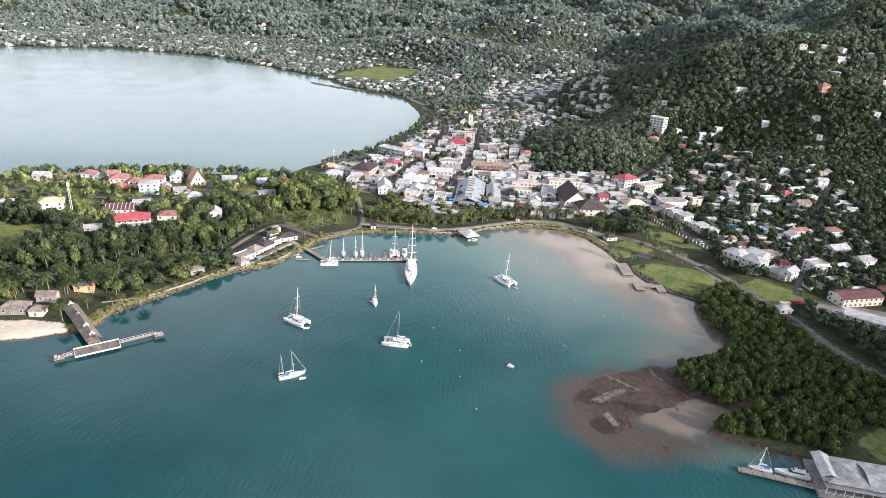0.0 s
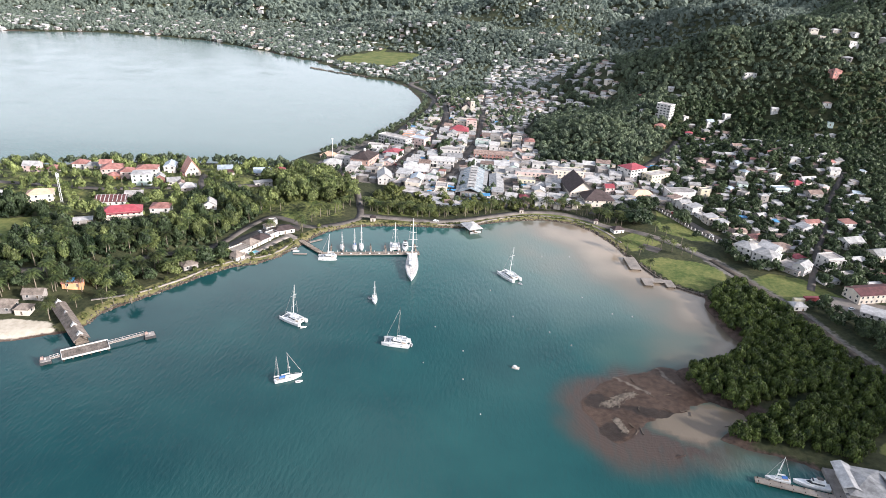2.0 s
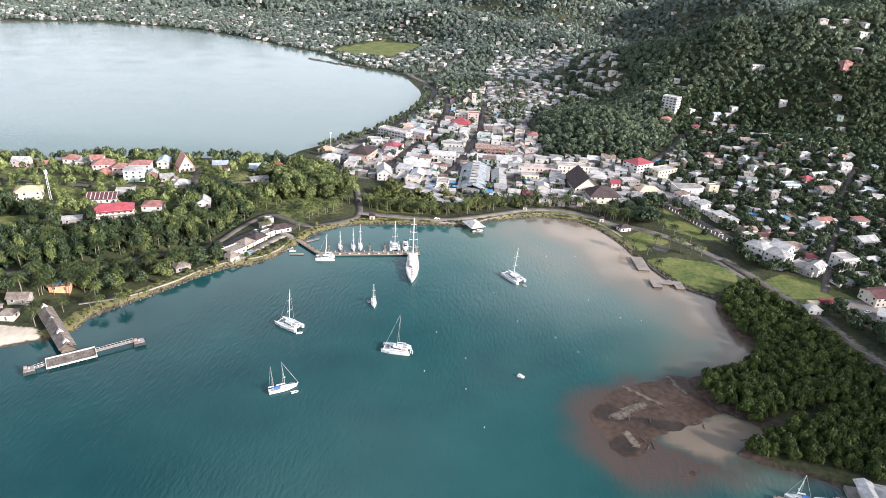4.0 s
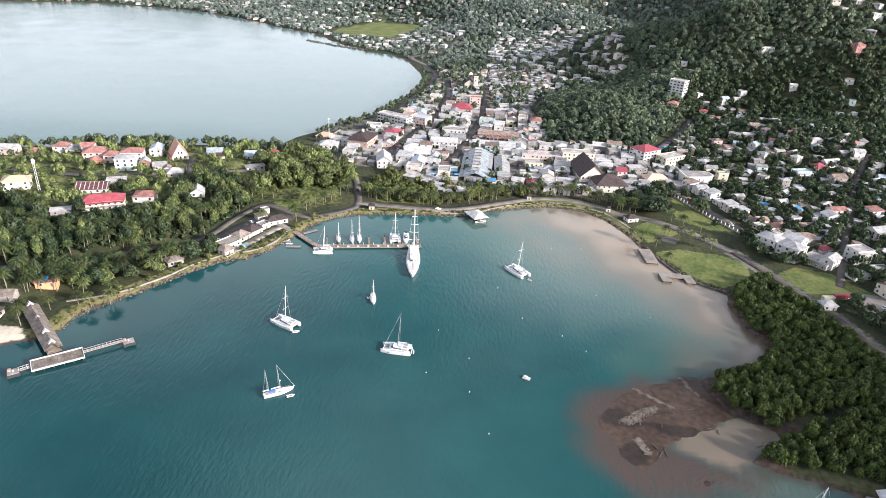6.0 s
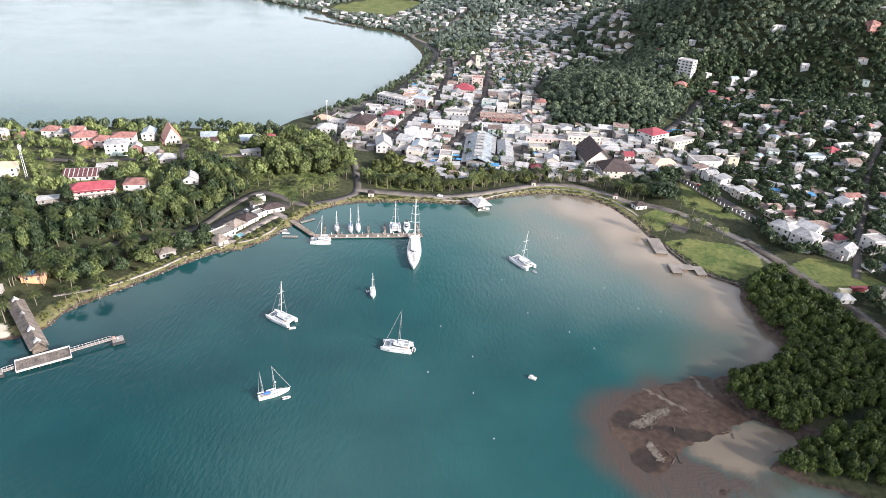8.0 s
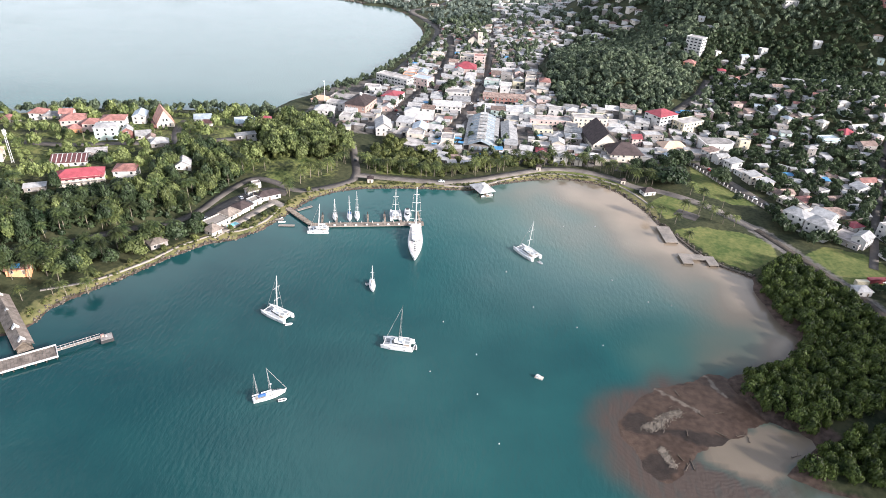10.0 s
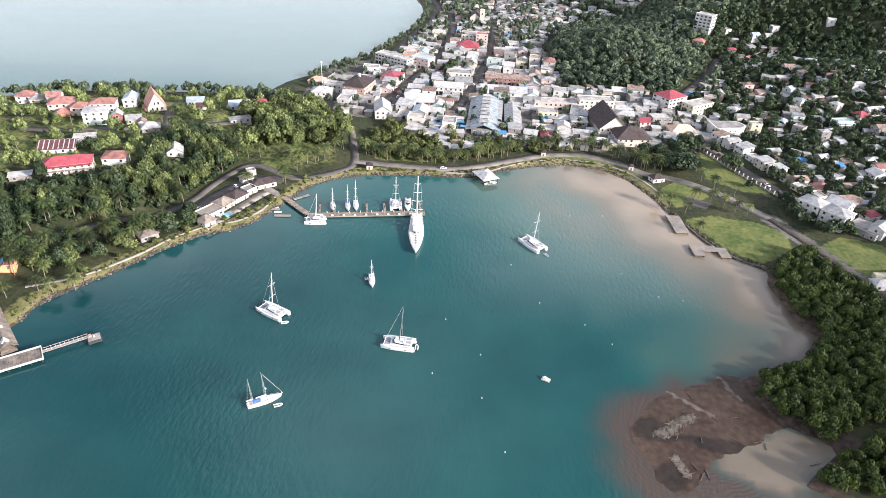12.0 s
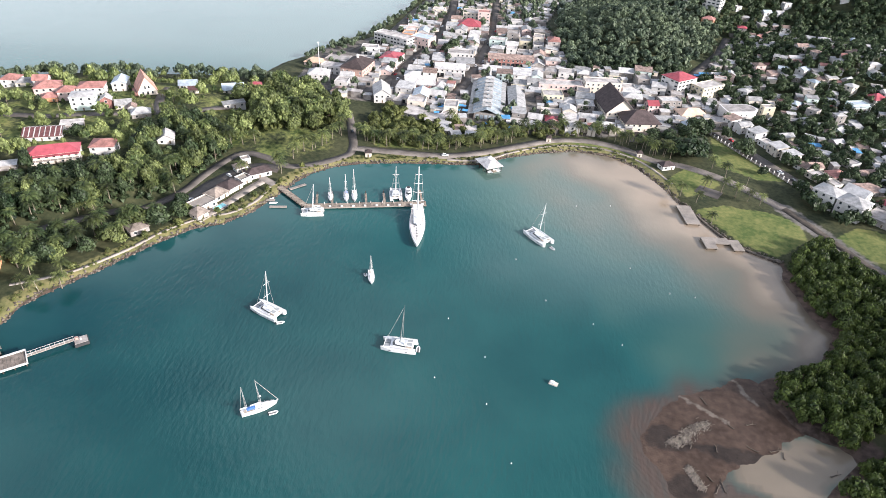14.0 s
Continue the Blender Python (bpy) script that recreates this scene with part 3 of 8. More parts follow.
DARK_PILE = surf("wet_piling", (0.05, 0.04, 0.032), rough=0.8, stain=0.2, size=1)
PALE_DECK = surf("bleached_deck", (0.56, 0.52, 0.49), rough=0.75, stain=0.08, size=2, grain=0.06)
TEAK = surf("teak_deck", (0.42, 0.35, 0.29), rough=0.7, stain=0.08, size=1.5, grain=0.08)
DEBRIS = surf("bleached_debris", (0.2, 0.168, 0.138), rough=0.95, stain=0.3, size=1.5, grain=0.2, vary=0.4)
HALL_ROOF = surf("orange_pink_tile", (0.52, 0.27, 0.21), rough=0.75, stain=0.16, size=3, grain=0.08)
DRIFT = surf("driftwood", (0.12, 0.095, 0.075), rough=0.95, stain=0.3, size=1.0, grain=0.2)
POOL = surf("pool_water", (0.2, 0.5, 0.55), rough=0.08, stain=0.04, size=2, spec=0.5)
IRON = surf("painted_iron", (0.55, 0.53, 0.5), rough=0.5, metal=0.2, stain=0.1, size=1)
GLASS = surf("window_glass", (0.035, 0.04, 0.045), rough=0.08, stain=0.1, size=2, spec=0.5, by_object=0.4)
CAR_PAINTS = [surf("car_" + n, c, rough=0.25, stain=0.02, size=2, spec=0.5) for n, c in (("white", (0.8, 0.8, 0.8)), ("silver", (0.5, 0.5, 0.52)), ("red", (0.4, 0.04, 0.04)), ("dark", (0.04, 0.045, 0.05)))]


class Shape:
    """Collects simple solids and turns them into one mesh."""

    def __init__(self):
        self.verts, self.faces, self.mats = [], [], []

    def add(self, verts, faces, mat=0):
        n = len(self.verts)
        self.verts += [tuple(v) for v in verts]
        self.faces += [tuple(i + n for i in f) for f in faces]
        self.mats += [mat] * len(faces)
        return self

    def box(self, x0, x1, y0, y1, z0, z1, mat=0, taper=0.0):
        k = taper
        v = [(x0, y0, z0), (x1, y0, z0), (x1, y1, z0), (x0, y1, z0), (x0 + k, y0 + k, z1), (x1 - k, y0 + k, z1), (x1 - k, y1 - k, z1), (x0 + k, y1 - k, z1)]
        return self.add(v, [(3, 2, 1, 0), (4, 5, 6, 7), (0, 1, 5, 4), (1, 2, 6, 5), (2, 3, 7, 6), (3, 0, 4, 7)], mat)

    def tube(self, points, radii, sides=6, mat=0, cap=True):
        """A round bar along points with a radius at each."""
        rings = []
        for i, p in enumerate(points):
            a, b = Vector(points[max(i - 1, 0)]), Vector(points[min(i + 1, len(points) - 1)])
            q = (b - a).to_track_quat("Z", "Y")
            r = radii[i] if isinstance(radii, (list, tuple)) else radii
            rings.append([Vector(p) + q @ Vector((r * math.cos(6.2832 * k / sides), r * math.sin(6.2832 * k / sides), 0)) for k in range(sides)])
        faces = [(i * sides + k, i * sides + (k + 1) % sides, (i + 1) * sides + (k + 1) % sides, (i + 1) * sides + k) for i in range(len(rings) - 1) for k in range(sides)]
        if cap:
            faces += [tuple(range(sides))[::-1], tuple(range((len(rings) - 1) * sides, len(rings) * sides))]
        return self.add([v for ring in rings for v in ring], faces, mat)

    def loft(self, sections, mat=0, cap=True):
        """Skins closed cross sections that have the same count of corners."""
        n = len(sections[0])
        faces = [(i * n + k, i * n + (k + 1) % n, (i + 1) * n + (k + 1) % n, (i + 1) * n + k) for i in range(len(sections) - 1) for k in range(n)]
        if cap:
            faces += [tuple(range(n))[::-1], tuple(range((len(sections) - 1) * n, len(sections) * n))]
        return self.add([v for s in sections for v in s], faces, mat)

    def gable(self, w, d, z, rise, over=0.5, thick=0.15, along_x=True, mat=0):
        """Two roof slopes with thickness, the ridge along x or y."""
        a, b = (w / 2 + over, d / 2 + over) if along_x else (d / 2 + over, w / 2 + over)
        drop = rise * over / max(b - over, 0.1)
        pts = []
        for x in (-a, a):
            pts += [(x, -b, z - drop), (x, 0, z + rise), (x, b, z - drop), (x, b, z - drop + thick), (x, 0, z + rise + thick * 1.2), (x, -b, z - drop + thick)]
        if not along_x:
            pts = [(-y, x, h) for x, y, h in pts]
        f = [(0, 1, 7, 6), (1, 2, 8, 7), (2, 3, 9, 8), (3, 4, 10, 9), (4, 5, 11, 10), (5, 0, 6, 11), (0, 5, 4, 1), (1, 4, 3, 2), (6, 7, 10, 11), (7, 8, 9, 10)]
        return self.add(pts, f, mat)

    def hip(self, w, d, z, rise, over=0.6, mat=0, top=0.0, thick=0.14):
        a, b = w / 2 + over, d / 2 + over
        k = min(a, b) * (1 - top)
        rx, ry = max(a - k, 0.05), max(b - k, 0.05)
        v = [(-a, -b, z), (a, -b, z), (a, b, z), (-a, b, z), (-a, -b, z + thick), (a, -b, z + thick), (a, b, z + thick), (-a, b, z + thick),
             (-rx, -ry, z + rise), (rx, -ry, z + rise), (rx, ry, z + rise), (-rx, ry, z + rise)]
        f = [(3, 2, 1, 0), (0, 1, 5, 4), (1, 2, 6, 5), (2, 3, 7, 6), (3, 0, 4, 7), (4, 5, 9, 8), (5, 6, 10, 9), (6, 7, 11, 10), (7, 4, 8, 11), (8, 9, 10, 11)]
        return self.add(v, f, mat)

    def mesh(self, name, materials, smooth=False):
        me = bpy.data.meshes.new(name)
        me.from_pydata(self.verts, [], self.faces)
        for m in materials if isinstance(materials, (list, tuple)) else [materials]:
            me.materials.append(m)
        me.polygons.foreach_set("material_index", np.array(self.mats, np.int32))
        if smooth:
            me.polygons.foreach_set("use_smooth", np.ones(len(self.faces), bool))
        me.update()
        return me


def thing(name, x, y, z, turn=0.0, label="", category="", group="", kind=""):
    ob = new(name)
    ob.empty_display_size = 0.5
    ob.matrix_basis = pose(x, y, z, 0, 0, turn)
    return tagged(ob, label, category, group, kind)


def part(name, shape, material, parent, label="", smooth=False, m=None):
    me = shape if isinstance(shape, bpy.types.Mesh) else shape.mesh(name, material, smooth)
    ob = new(name, me)
    ob.parent = parent
    if m is not None:
        ob.matrix_basis = m
    return tagged(ob, label)


TAKEN = []  # x, y, reach of what stands where no tree can


def taken(x, y, reach):
    TAKEN.append((x, y, reach))


def inset_mesh(name, x0, x1, z0, z1, rim, materials, sill=0.0):
    """A frame that stands proud of the wall with a pane set back in it, as one piece."""
    ring = lambda k, y: [(x0 + k, y, z0 + k), (x1 - k, y, z0 + k), (x1 - k, y, z1 - k), (x0 + k, y, z1 - k)]
    v = ring(-rim, 0.03) + ring(-rim, -0.12 - sill) + ring(0, -0.12 - sill) + ring(0, -0.03)
    f = [(i * 4 + j, i * 4 + (j + 1) % 4, (i + 1) * 4 + (j + 1) % 4, (i + 1) * 4 + j) for i in range(3) for j in range(4)]
    s = Shape().add(v, f, 0)
    s.faces.append((12, 13, 14, 15))
    s.mats.append(1)
    return s.mesh(name, materials)


WINDOW = inset_mesh("window", -0.65, 0.65, -0.7, 0.7, 0.12, [WHITE, GLASS])
WIDE_WINDOW = inset_mesh("window", -1.2, 1.2, -0.65, 0.65, 0.12, [WHITE, GLASS])
TALL_WINDOW = inset_mesh("window", -0.55, 0.55, -0.95, 0.95, 0.16, [WHITE, GLASS])
DOOR = inset_mesh("door", -0.5, 0.5, 0.05, 2.1, 0.1, [WHITE, BARK])
SHOPFRONT = inset_mesh("shopfront", -1.3, 1.3, 0.1, 2.5, 0.15, [CONCRETE, GLASS])


def house(x, y, turn, w, d, storeys, roof, wall_paint, roof_paint, label, name="house", category="house", group="", rise=None, pane=None, z=None, storey=3.0, over=0.55, shop=False, veranda=False, gap=3.4, ridge_x=None, back=True):
    """A building of w by d metres with its floors, roof, windows and door."""
    c, s = math.cos(radians(turn)), math.sin(radians(turn))
    corners = [(x + c * a * w / 2 - s * b * d / 2, y + s * a * w / 2 + c * b * d / 2) for a in (-1, 1) for b in (-1, 1)]
    hs = height(*np.array(corners).T)
    z = float(0.4 * hs.max() + 0.6 * hs.mean()) - 0.2 if z is None else z
    foot = float(hs.min()) - z - 0.5
    h = storeys * storey
    top = thing(name, x, y, z, turn, label, category, group)
    ridge_x = w >= d if ridge_x is None else ridge_x
    span = d if ridge_x else w
    rise = rise if rise is not None else (0.3 * span if roof in ("gable", "hip") else 0)
    body = Shape().box(-w / 2, w / 2, -d / 2, d / 2, foot, h)
    if roof == "gable":
        if ridge_x:
            for a in (-w / 2, w / 2 - 0.2):
                body.add([(a, -d / 2, h), (a + 0.2, -d / 2, h), (a + 0.2, d / 2, h), (a, d / 2, h), (a, 0, h + rise), (a + 0.2, 0, h + rise)], [(0, 1, 5, 4), (1, 2, 5), (2, 3, 4, 5), (3, 0, 4)])
        else:
            for b in (-d / 2, d / 2 - 0.2):
                body.add([(-w / 2, b, h), (-w / 2, b + 0.2, h), (w / 2, b + 0.2, h), (w / 2, b, h), (0, b, h + rise), (0, b + 0.2, h + rise)], [(0, 4, 5, 1), (1, 5, 2), (2, 5, 4, 3), (3, 4, 0)])
    # a band at each floor
    for k in range(1, storeys):
        body.box(-w / 2 - 0.08, w / 2 + 0.08, -d / 2 - 0.08, d / 2 + 0.08, k * storey - 0.12, k * storey + 0.08)
    part("wall", body, wall_paint, top)
    r = Shape()
    if roof == "gable":
        r.gable(w, d, h + 0.02, rise, over, 0.15, ridge_x)
        part("roof", r, roof_paint, top)
    elif roof == "hip":
        r.hip(w, d, h + 0.01, rise, over)
        part("roof", r, roof_paint, top)
    elif roof == "shed":
        a, b, lift = w / 2 + over, d / 2 + over, 0.12 * d
        r.add([(-a, -b, h + 0.03), (a, -b, h + 0.03), (a, b, h + lift), (-a, b, h + lift), (-a, -b, h + 0.18), (a, -b, h + 0.18), (a, b, h + lift + 0.15), (-a, b, h + lift + 0.15)],
              [(3, 2, 1, 0), (4, 5, 6, 7), (0, 1, 5, 4), (1, 2, 6, 5), (2, 3, 7, 6), (3, 0, 4, 7)])
        part("roof", r, roof_paint, top)
    else:
        r.box(-w / 2 + 0.2, w / 2 - 0.2, -d / 2 + 0.2, d / 2 - 0.2, h, h + 0.12)
        part("roof", r, roof_paint, top)
        p = Shape()
        for a0, a1, b0, b1 in ((-w / 2 - 0.05, w / 2 + 0.05, -d / 2 - 0.05, -d / 2 + 0.2), (-w / 2 - 0.05, w / 2 + 0.05, d / 2 - 0.2, d / 2 + 0.05), (-w / 2 - 0.05, -w / 2 + 0.2, -d / 2 + 0.2, d / 2 - 0.2), (w / 2 - 0.2, w / 2 + 0.05, -d / 2 + 0.2, d / 2 - 0.2)):
            p.box(a0, a1, b0, b1, h + 0.004, h + 0.7)
        part("parapet", p, wall_paint, top)
    pane = pane or WINDOW
    rng = random.Random(int(x * 7 + y * 13))
    for k in range(storeys):
        zc = k * storey + 1.65
        for side, run, off in ((0, w, d / 2), (90, d, w / 2), (180, w, d / 2), (270, d, w / 2)):
            if side == 180 and not back:
                continue
            count = max(1, int((run - 1.0) / gap))
            for i in range(count):
                u = (i + 0.5) * run / count - run / 2
                m = pose(0, 0, 0, 0, 0, side) @ pose(u, -off, 0)
                if k == 0 and side in (0, 180) and i == count // 2:
                    part("shopfront" if shop else "door", SHOPFRONT if shop else DOOR, None, top, m=m)
                elif k == 0 and shop and side == 0:
                    part("shopfront", SHOPFRONT, None, top, m=m)
                elif rng.random() < 0.92:
                    part("window", pane, None, top, m=m @ pose(0, 0, zc))
    if veranda:
        v = Shape().box(-w / 2, w / 2, -d / 2 - 2.2, -d / 2 + 0.0, (storeys - 1) * storey + 2.5, (storeys - 1) * storey + 2.66)
        part("veranda_roof", v, roof_paint, top)
        if storeys > 1:
            part("balcony", Shape().box(-w / 2, w / 2, -d / 2 - 2.0, -d / 2 - 0.1, storey - 0.15, storey + 0.05), CONCRETE, top)
        post = Shape().box(-0.1, 0.1, -0.1, 0.1, foot, (storeys - 1) * storey + 2.5).mesh("post", WHITE)
        n = max(2, int(w / 3.2))
        for i in range(n + 1):
            part("post", post, None, top, m=pose(-w / 2 + 0.15 + i * (w - 0.3) / n, -d / 2 - 2.0, 0))
    taken(x, y, 0.25 * (w + d) + 0.6)
    return top

# ---- landmark buildings: the peninsula ----
PEN = "houses on the peninsula"
house(-266, 387, 30, 25, 11, 2, "hip", CREAM, RED_ROOF, "long cream villa with a magenta-red hipped roof", group=PEN, veranda=True)
house(-246, 401, 17, 12.5, 11, 2, "hip", WHITE, CLAY_ROOF, "white two-storey house with a red-brown hipped roof", group=PEN, rise=2.4)
house(-222, 424, 25, 9, 10, 1, "gable", WHITE, ZINC_PALE, "small white house with a pale sheet roof among trees", group=PEN)
ribbed = house(-290, 412, 22, 20, 15, 1, "gable", WHITE, MAROON, "low house under a maroon roof with pale ribs", group=PEN, rise=2.6)
for k in range(8):
    for sgn in (-1, 1):
        u = -9.6 + k * 2.74
        part("roof_rib", Shape().add([(u, sgn * 0.2, 5.78), (u + 0.5, sgn * 0.2, 5.78), (u + 0.5, sgn * 7.7, 3.13), (u, sgn * 7.7, 3.13), (u, sgn * 0.2, 5.9), (u + 0.5, sgn * 0.2, 5.9), (u + 0.5, sgn * 7.7, 3.25), (u, sgn * 7.7, 3.25)],
                                     [(0, 1, 2, 3), (4, 7, 6, 5), (0, 4, 5, 1), (1, 5, 6, 2), (2, 6, 7, 3), (3, 7, 4, 0)]), ZINC_PALE, ribbed, "pale roof rib")
house(-282, 426, 25, 12, 7, 1, "shed", CONCRETE, DECK_ROOF, "low annex with a grey slab roof", group=PEN)
house(-284, 371, 30, 11, 5, 1, "shed", CONCRETE, ZINC_PALE, "low shed with a pale roof below the villa", group=PEN, category="shed", name="shed")
house(-293, 456, 22, 14, 11, 3, "hip", AQUA, ZINC_PALE, "pale aqua three-storey house with a white roof", group=PEN, rise=1.4)
house(-281, 461, 25, 6.5, 7, 2, "gable", CLAY_ROOF, ZINC, "narrow red-walled house with a grey roof", group=PEN)
house(-271, 463, 28, 9.5, 8, 1, "gable", CREAM, ZINC, "low cream house with a weathered grey roof", group=PEN)
house(-263, 459, 28, 5, 6, 1, "gable", WHITE, RUST, "tiny white house with a rusty roof", group=PEN)
house(-253, 452, 30, 11, 8, 1, "hip", CONCRETE, ZINC_PALE, "low open house under a pale tent-like hipped roof", group=PEN, rise=3.2)
house(-291, 494, 20, 9, 13, 2, "gable", WHITE, ZINC_BLUE, "white hall with a rounded blue-grey sheet roof", group=PEN, rise=2.2, ridge_x=False)
house(-303, 480, 20, 16, 12, 2, "hip", WHITE, CLAY_ROOF, "white house with a red-brown hipped roof", group=PEN, rise=2.6)
house(-313, 468, 22, 9, 10, 2, "hip", PINK, CLAY_ROOF, "pink house with a brown-red hipped roof", group=PEN)
house(-329, 473, 25, 16, 13, 2, "hip", PINK, CLAY_ROOF, "coral pink house with several hipped roofs", group=PEN, rise=3.2)
house(-321, 462, 25, 9, 8, 1, "hip", ORANGE, CLAY_ROOF, "orange single-storey wing with a clay roof", group=PEN)
house(-342, 484, 20, 9, 8, 2, "gable", WHITE, CLAY_ROOF, "white house with a terracotta roof", group=PEN)
house(-355, 487, 18, 14, 9, 1, "hip", CREAM, ZINC, "low cream house with a grey hipped roof", group=PEN)
house(-368, 488, 12, 11, 10, 2, "hip", WHITE, CLAY_ROOF, "white house with a terracotta hipped roof", group=PEN)
house(-388, 482, 15, 10, 9, 1, "hip", CREAM, CLAY_ROOF, "cream bungalow with a terracotta roof", group=PEN)
house(-402, 474, 15, 12, 9, 2, "gable", PINK, ZINC, "pink house with a grey sheet roof", group=PEN)
house(-338, 402, 30, 16, 11, 2, "hip", CREAM, PEACH_ROOF, "cream house with a wide peach hipped roof", group=PEN, rise=3.0)
house(-371, 398, 28, 14, 10, 1, "hip", WHITE, ZINC_PALE, "white bungalow with a pale roof", group=PEN)
house(-250, 509, 22, 12, 8, 1, "gable", WHITE, ZINC_BLUE, "low white house with a blue-grey roof by the bay", group=PEN)
house(-218, 511, 25, 14, 10, 1, "gable", CREAM, ZINC_BLUE, "long house with a blue-grey sheet roof", group=PEN)
house(-206, 521, 25, 9, 8, 2, "hip", WHITE, RED_ROOF, "white house with a dark red roof", group=PEN)
house(-208, 488, 38, 14, 5, 1, "shed", WHITE, ZINC, "low white shed with a grey roof", group=PEN, category="shed", name="shed")
house(-241, 499, 20, 6, 5, 1, "gable", CREAM, CLAY_ROOF, "small cream hut with a clay roof", group=PEN, category="hut", name="hut")


def gabled_church(x, y, turn):
    """The tall steep-roofed hall whose orange roof nearly reaches the ground."""
    top = thing("gabled_hall", x, y, ground_at(x, y) - 0.2, turn, "steep A-shaped hall with orange roof and peach front", "hall")
    body = Shape().add([(-6, -8, -1), (6, -8, -1), (6, 8, -1), (-6, 8, -1), (-6, -8, 3.5), (6, -8, 3.5), (6, 8, 3.5), (-6, 8, 3.5), (0, -8, 12.8), (0, 8, 12.8)],
                       [(3, 2, 1, 0), (0, 1, 5, 4), (4, 5, 8), (1, 2, 6, 5), (2, 3, 7, 6), (7, 9, 6), (3, 0, 4, 7), (5, 6, 9, 8), (7, 4, 8, 9)])
    part("wall", body, CREAM, top)
    part("roof", Shape().gable(12, 16, 3.6, 9.6, 0.6, 0.25, False), HALL_ROOF, top)
    part("porch", Shape().box(-8.5, -6, -7, 3, -1, 3).gable(3, 10, 3.0, 0.8, 0.3, 0.15, False), CLAY_ROOF, top).matrix_basis = pose(0, 0, 0)
    for u in (-3, 0, 3):
        part("window", TALL_WINDOW, None, top, m=pose(u, -8, 2.2))
    for u in (-1.2, 1.2):
        part("window", TALL_WINDOW, None, top, m=pose(u, -8, 6.0))
    taken(x, y, 11)


gabled_church(-272, 492, 38)

# ---- landmark buildings: the town ----
TOWN_GROUP = "buildings of the town centre"
courthouse = house(-147, 584, -8, 18, 26, 2, "hip", BRICK_WALL, SHINGLE, "brick courthouse with white trim and a dark hipped roof", name="courthouse", category="courthouse", rise=5, pane=TALL_WINDOW, storey=4.6, gap=3.0, over=0.8)
cup = Shape().tube([(0, 0, 13.5), (0, 0, 15.2)], 1.2, 8).tube([(0, 0, 15.2), (0, 0, 15.8), (0, 0, 16.6)], [1.5, 1.2, 0.1], 8)
part("cupola", cup, WHITE, courthouse, "white cupola")
house(-166, 585, -8, 20, 10, 2, "flat", WHITE, DECK_ROOF, "long white block beside the courthouse", group=TOWN_GROUP, name="building", category="building")
house(-173, 566, 10, 16, 12, 2, "hip", WHITE, ZINC_PALE, "white house with a pale roof beside tall trees", group=TOWN_GROUP, name="building", category="building")
house(-186, 600, -10, 16, 11, 1, "hip", PINK, PEACH_ROOF, "low pink guest house on the shore", group=TOWN_GROUP, name="building", category="building")
house(-168, 612, -8, 24, 16, 1, "flat", CONCRETE, DECK_ROOF, "low concrete block by the bay", group=TOWN_GROUP, name="building", category="building")
house(-118, 540, 15, 12, 20, 2, "gable", WHITE, ZINC_PALE, "white chapel with a pale gabled roof", name="chapel", category="chapel", rise=4, ridge_x=False)
house(-127, 620, -8, 15, 20, 2, "hip", WHITE, RED_ROOF, "white corner block with a red roof", group=TOWN_GROUP, name="building", category="building", rise=2.6, shop=True)
house(-135, 670, -25, 36, 13, 3, "flat", WHITE, DECK_ROOF, "long white three-storey arcade block", group=TOWN_GROUP, name="building", category="building", pane=WIDE_WINDOW, shop=True)
house(-109, 672, -20, 18, 14, 3, "flat", PINK, ZINC_BLUE, "pink three-storey block with a blue-grey roof", group=TOWN_GROUP, name="building", category="building", shop=True)
house(-94, 566, 12, 22, 13, 2, "gable", CLAY_ROOF, ZINC_PALE, "red-walled corner store with pale sheet roofs", group=TOWN_GROUP, name="building", category="building", shop=True, veranda=True)
house(-76, 606, 5, 24, 16, 2, "gable", WHITE, ZINC_PALE, "white store with a wide pale roof", group=TOWN_GROUP, name="building", category="building", rise=2.4, shop=True)
house(-72, 645, 5, 22, 12, 2, "flat", WHITE, DECK_ROOF, "white two-storey block on the main street", group=TOWN_GROUP, name="building", category="building")
house(-74, 735, 5, 22, 18, 2, "hip", PINK, RED_ROOF, "pink block with a dark red roof", group=TOWN_GROUP, name="building", category="building")
house(-72, 772, 3, 24, 16, 3, "flat", CREAM, DECK_ROOF, "cream four-square commercial block", group=TOWN_GROUP, name="building", category="building", shop=True)
house(-62, 762, 3, 12, 10, 4, "flat", PINK, CLAY_ROOF, "pink four-storey block with a red roof slab", group=TOWN_GROUP, name="building", category="building")
house(-29, 642, 5, 38, 14, 2, "gable", CLAY_ROOF, RUST, "long terracotta-fronted row with a rusty roof", group=TOWN_GROUP, name="building", category="building", shop=True, rise=2.2)
house(-18, 606, 5, 14, 13, 2, "shed", WHITE, ZINC_PALE, "white store with a wide pale roof slab", group=TOWN_GROUP, name="building", category="building")
house(-20, 556, 4, 12, 50, 1, "gable", CONCRETE, ZINC, "long market shed with a grey sheet roof", group=TOWN_GROUP, name="building", category="building", rise=2, ridge_x=False)
house(6, 568, 8, 15, 12, 2, "flat", YELLOW, DECK_ROOF, "yellow-fronted shop with a flat roof", group=TOWN_GROUP, name="building", category="building", shop=True)
house(12, 590, 8, 34, 12, 2, "flat", PINK, DECK_ROOF, "long pinkish shop row", group=TOWN_GROUP, name="building", category="building", shop=True)
house(44, 594, 8, 28, 12, 3, "flat", CREAM, DECK_ROOF, "cream three-storey unfinished block", group=TOWN_GROUP, name="building", category="building")
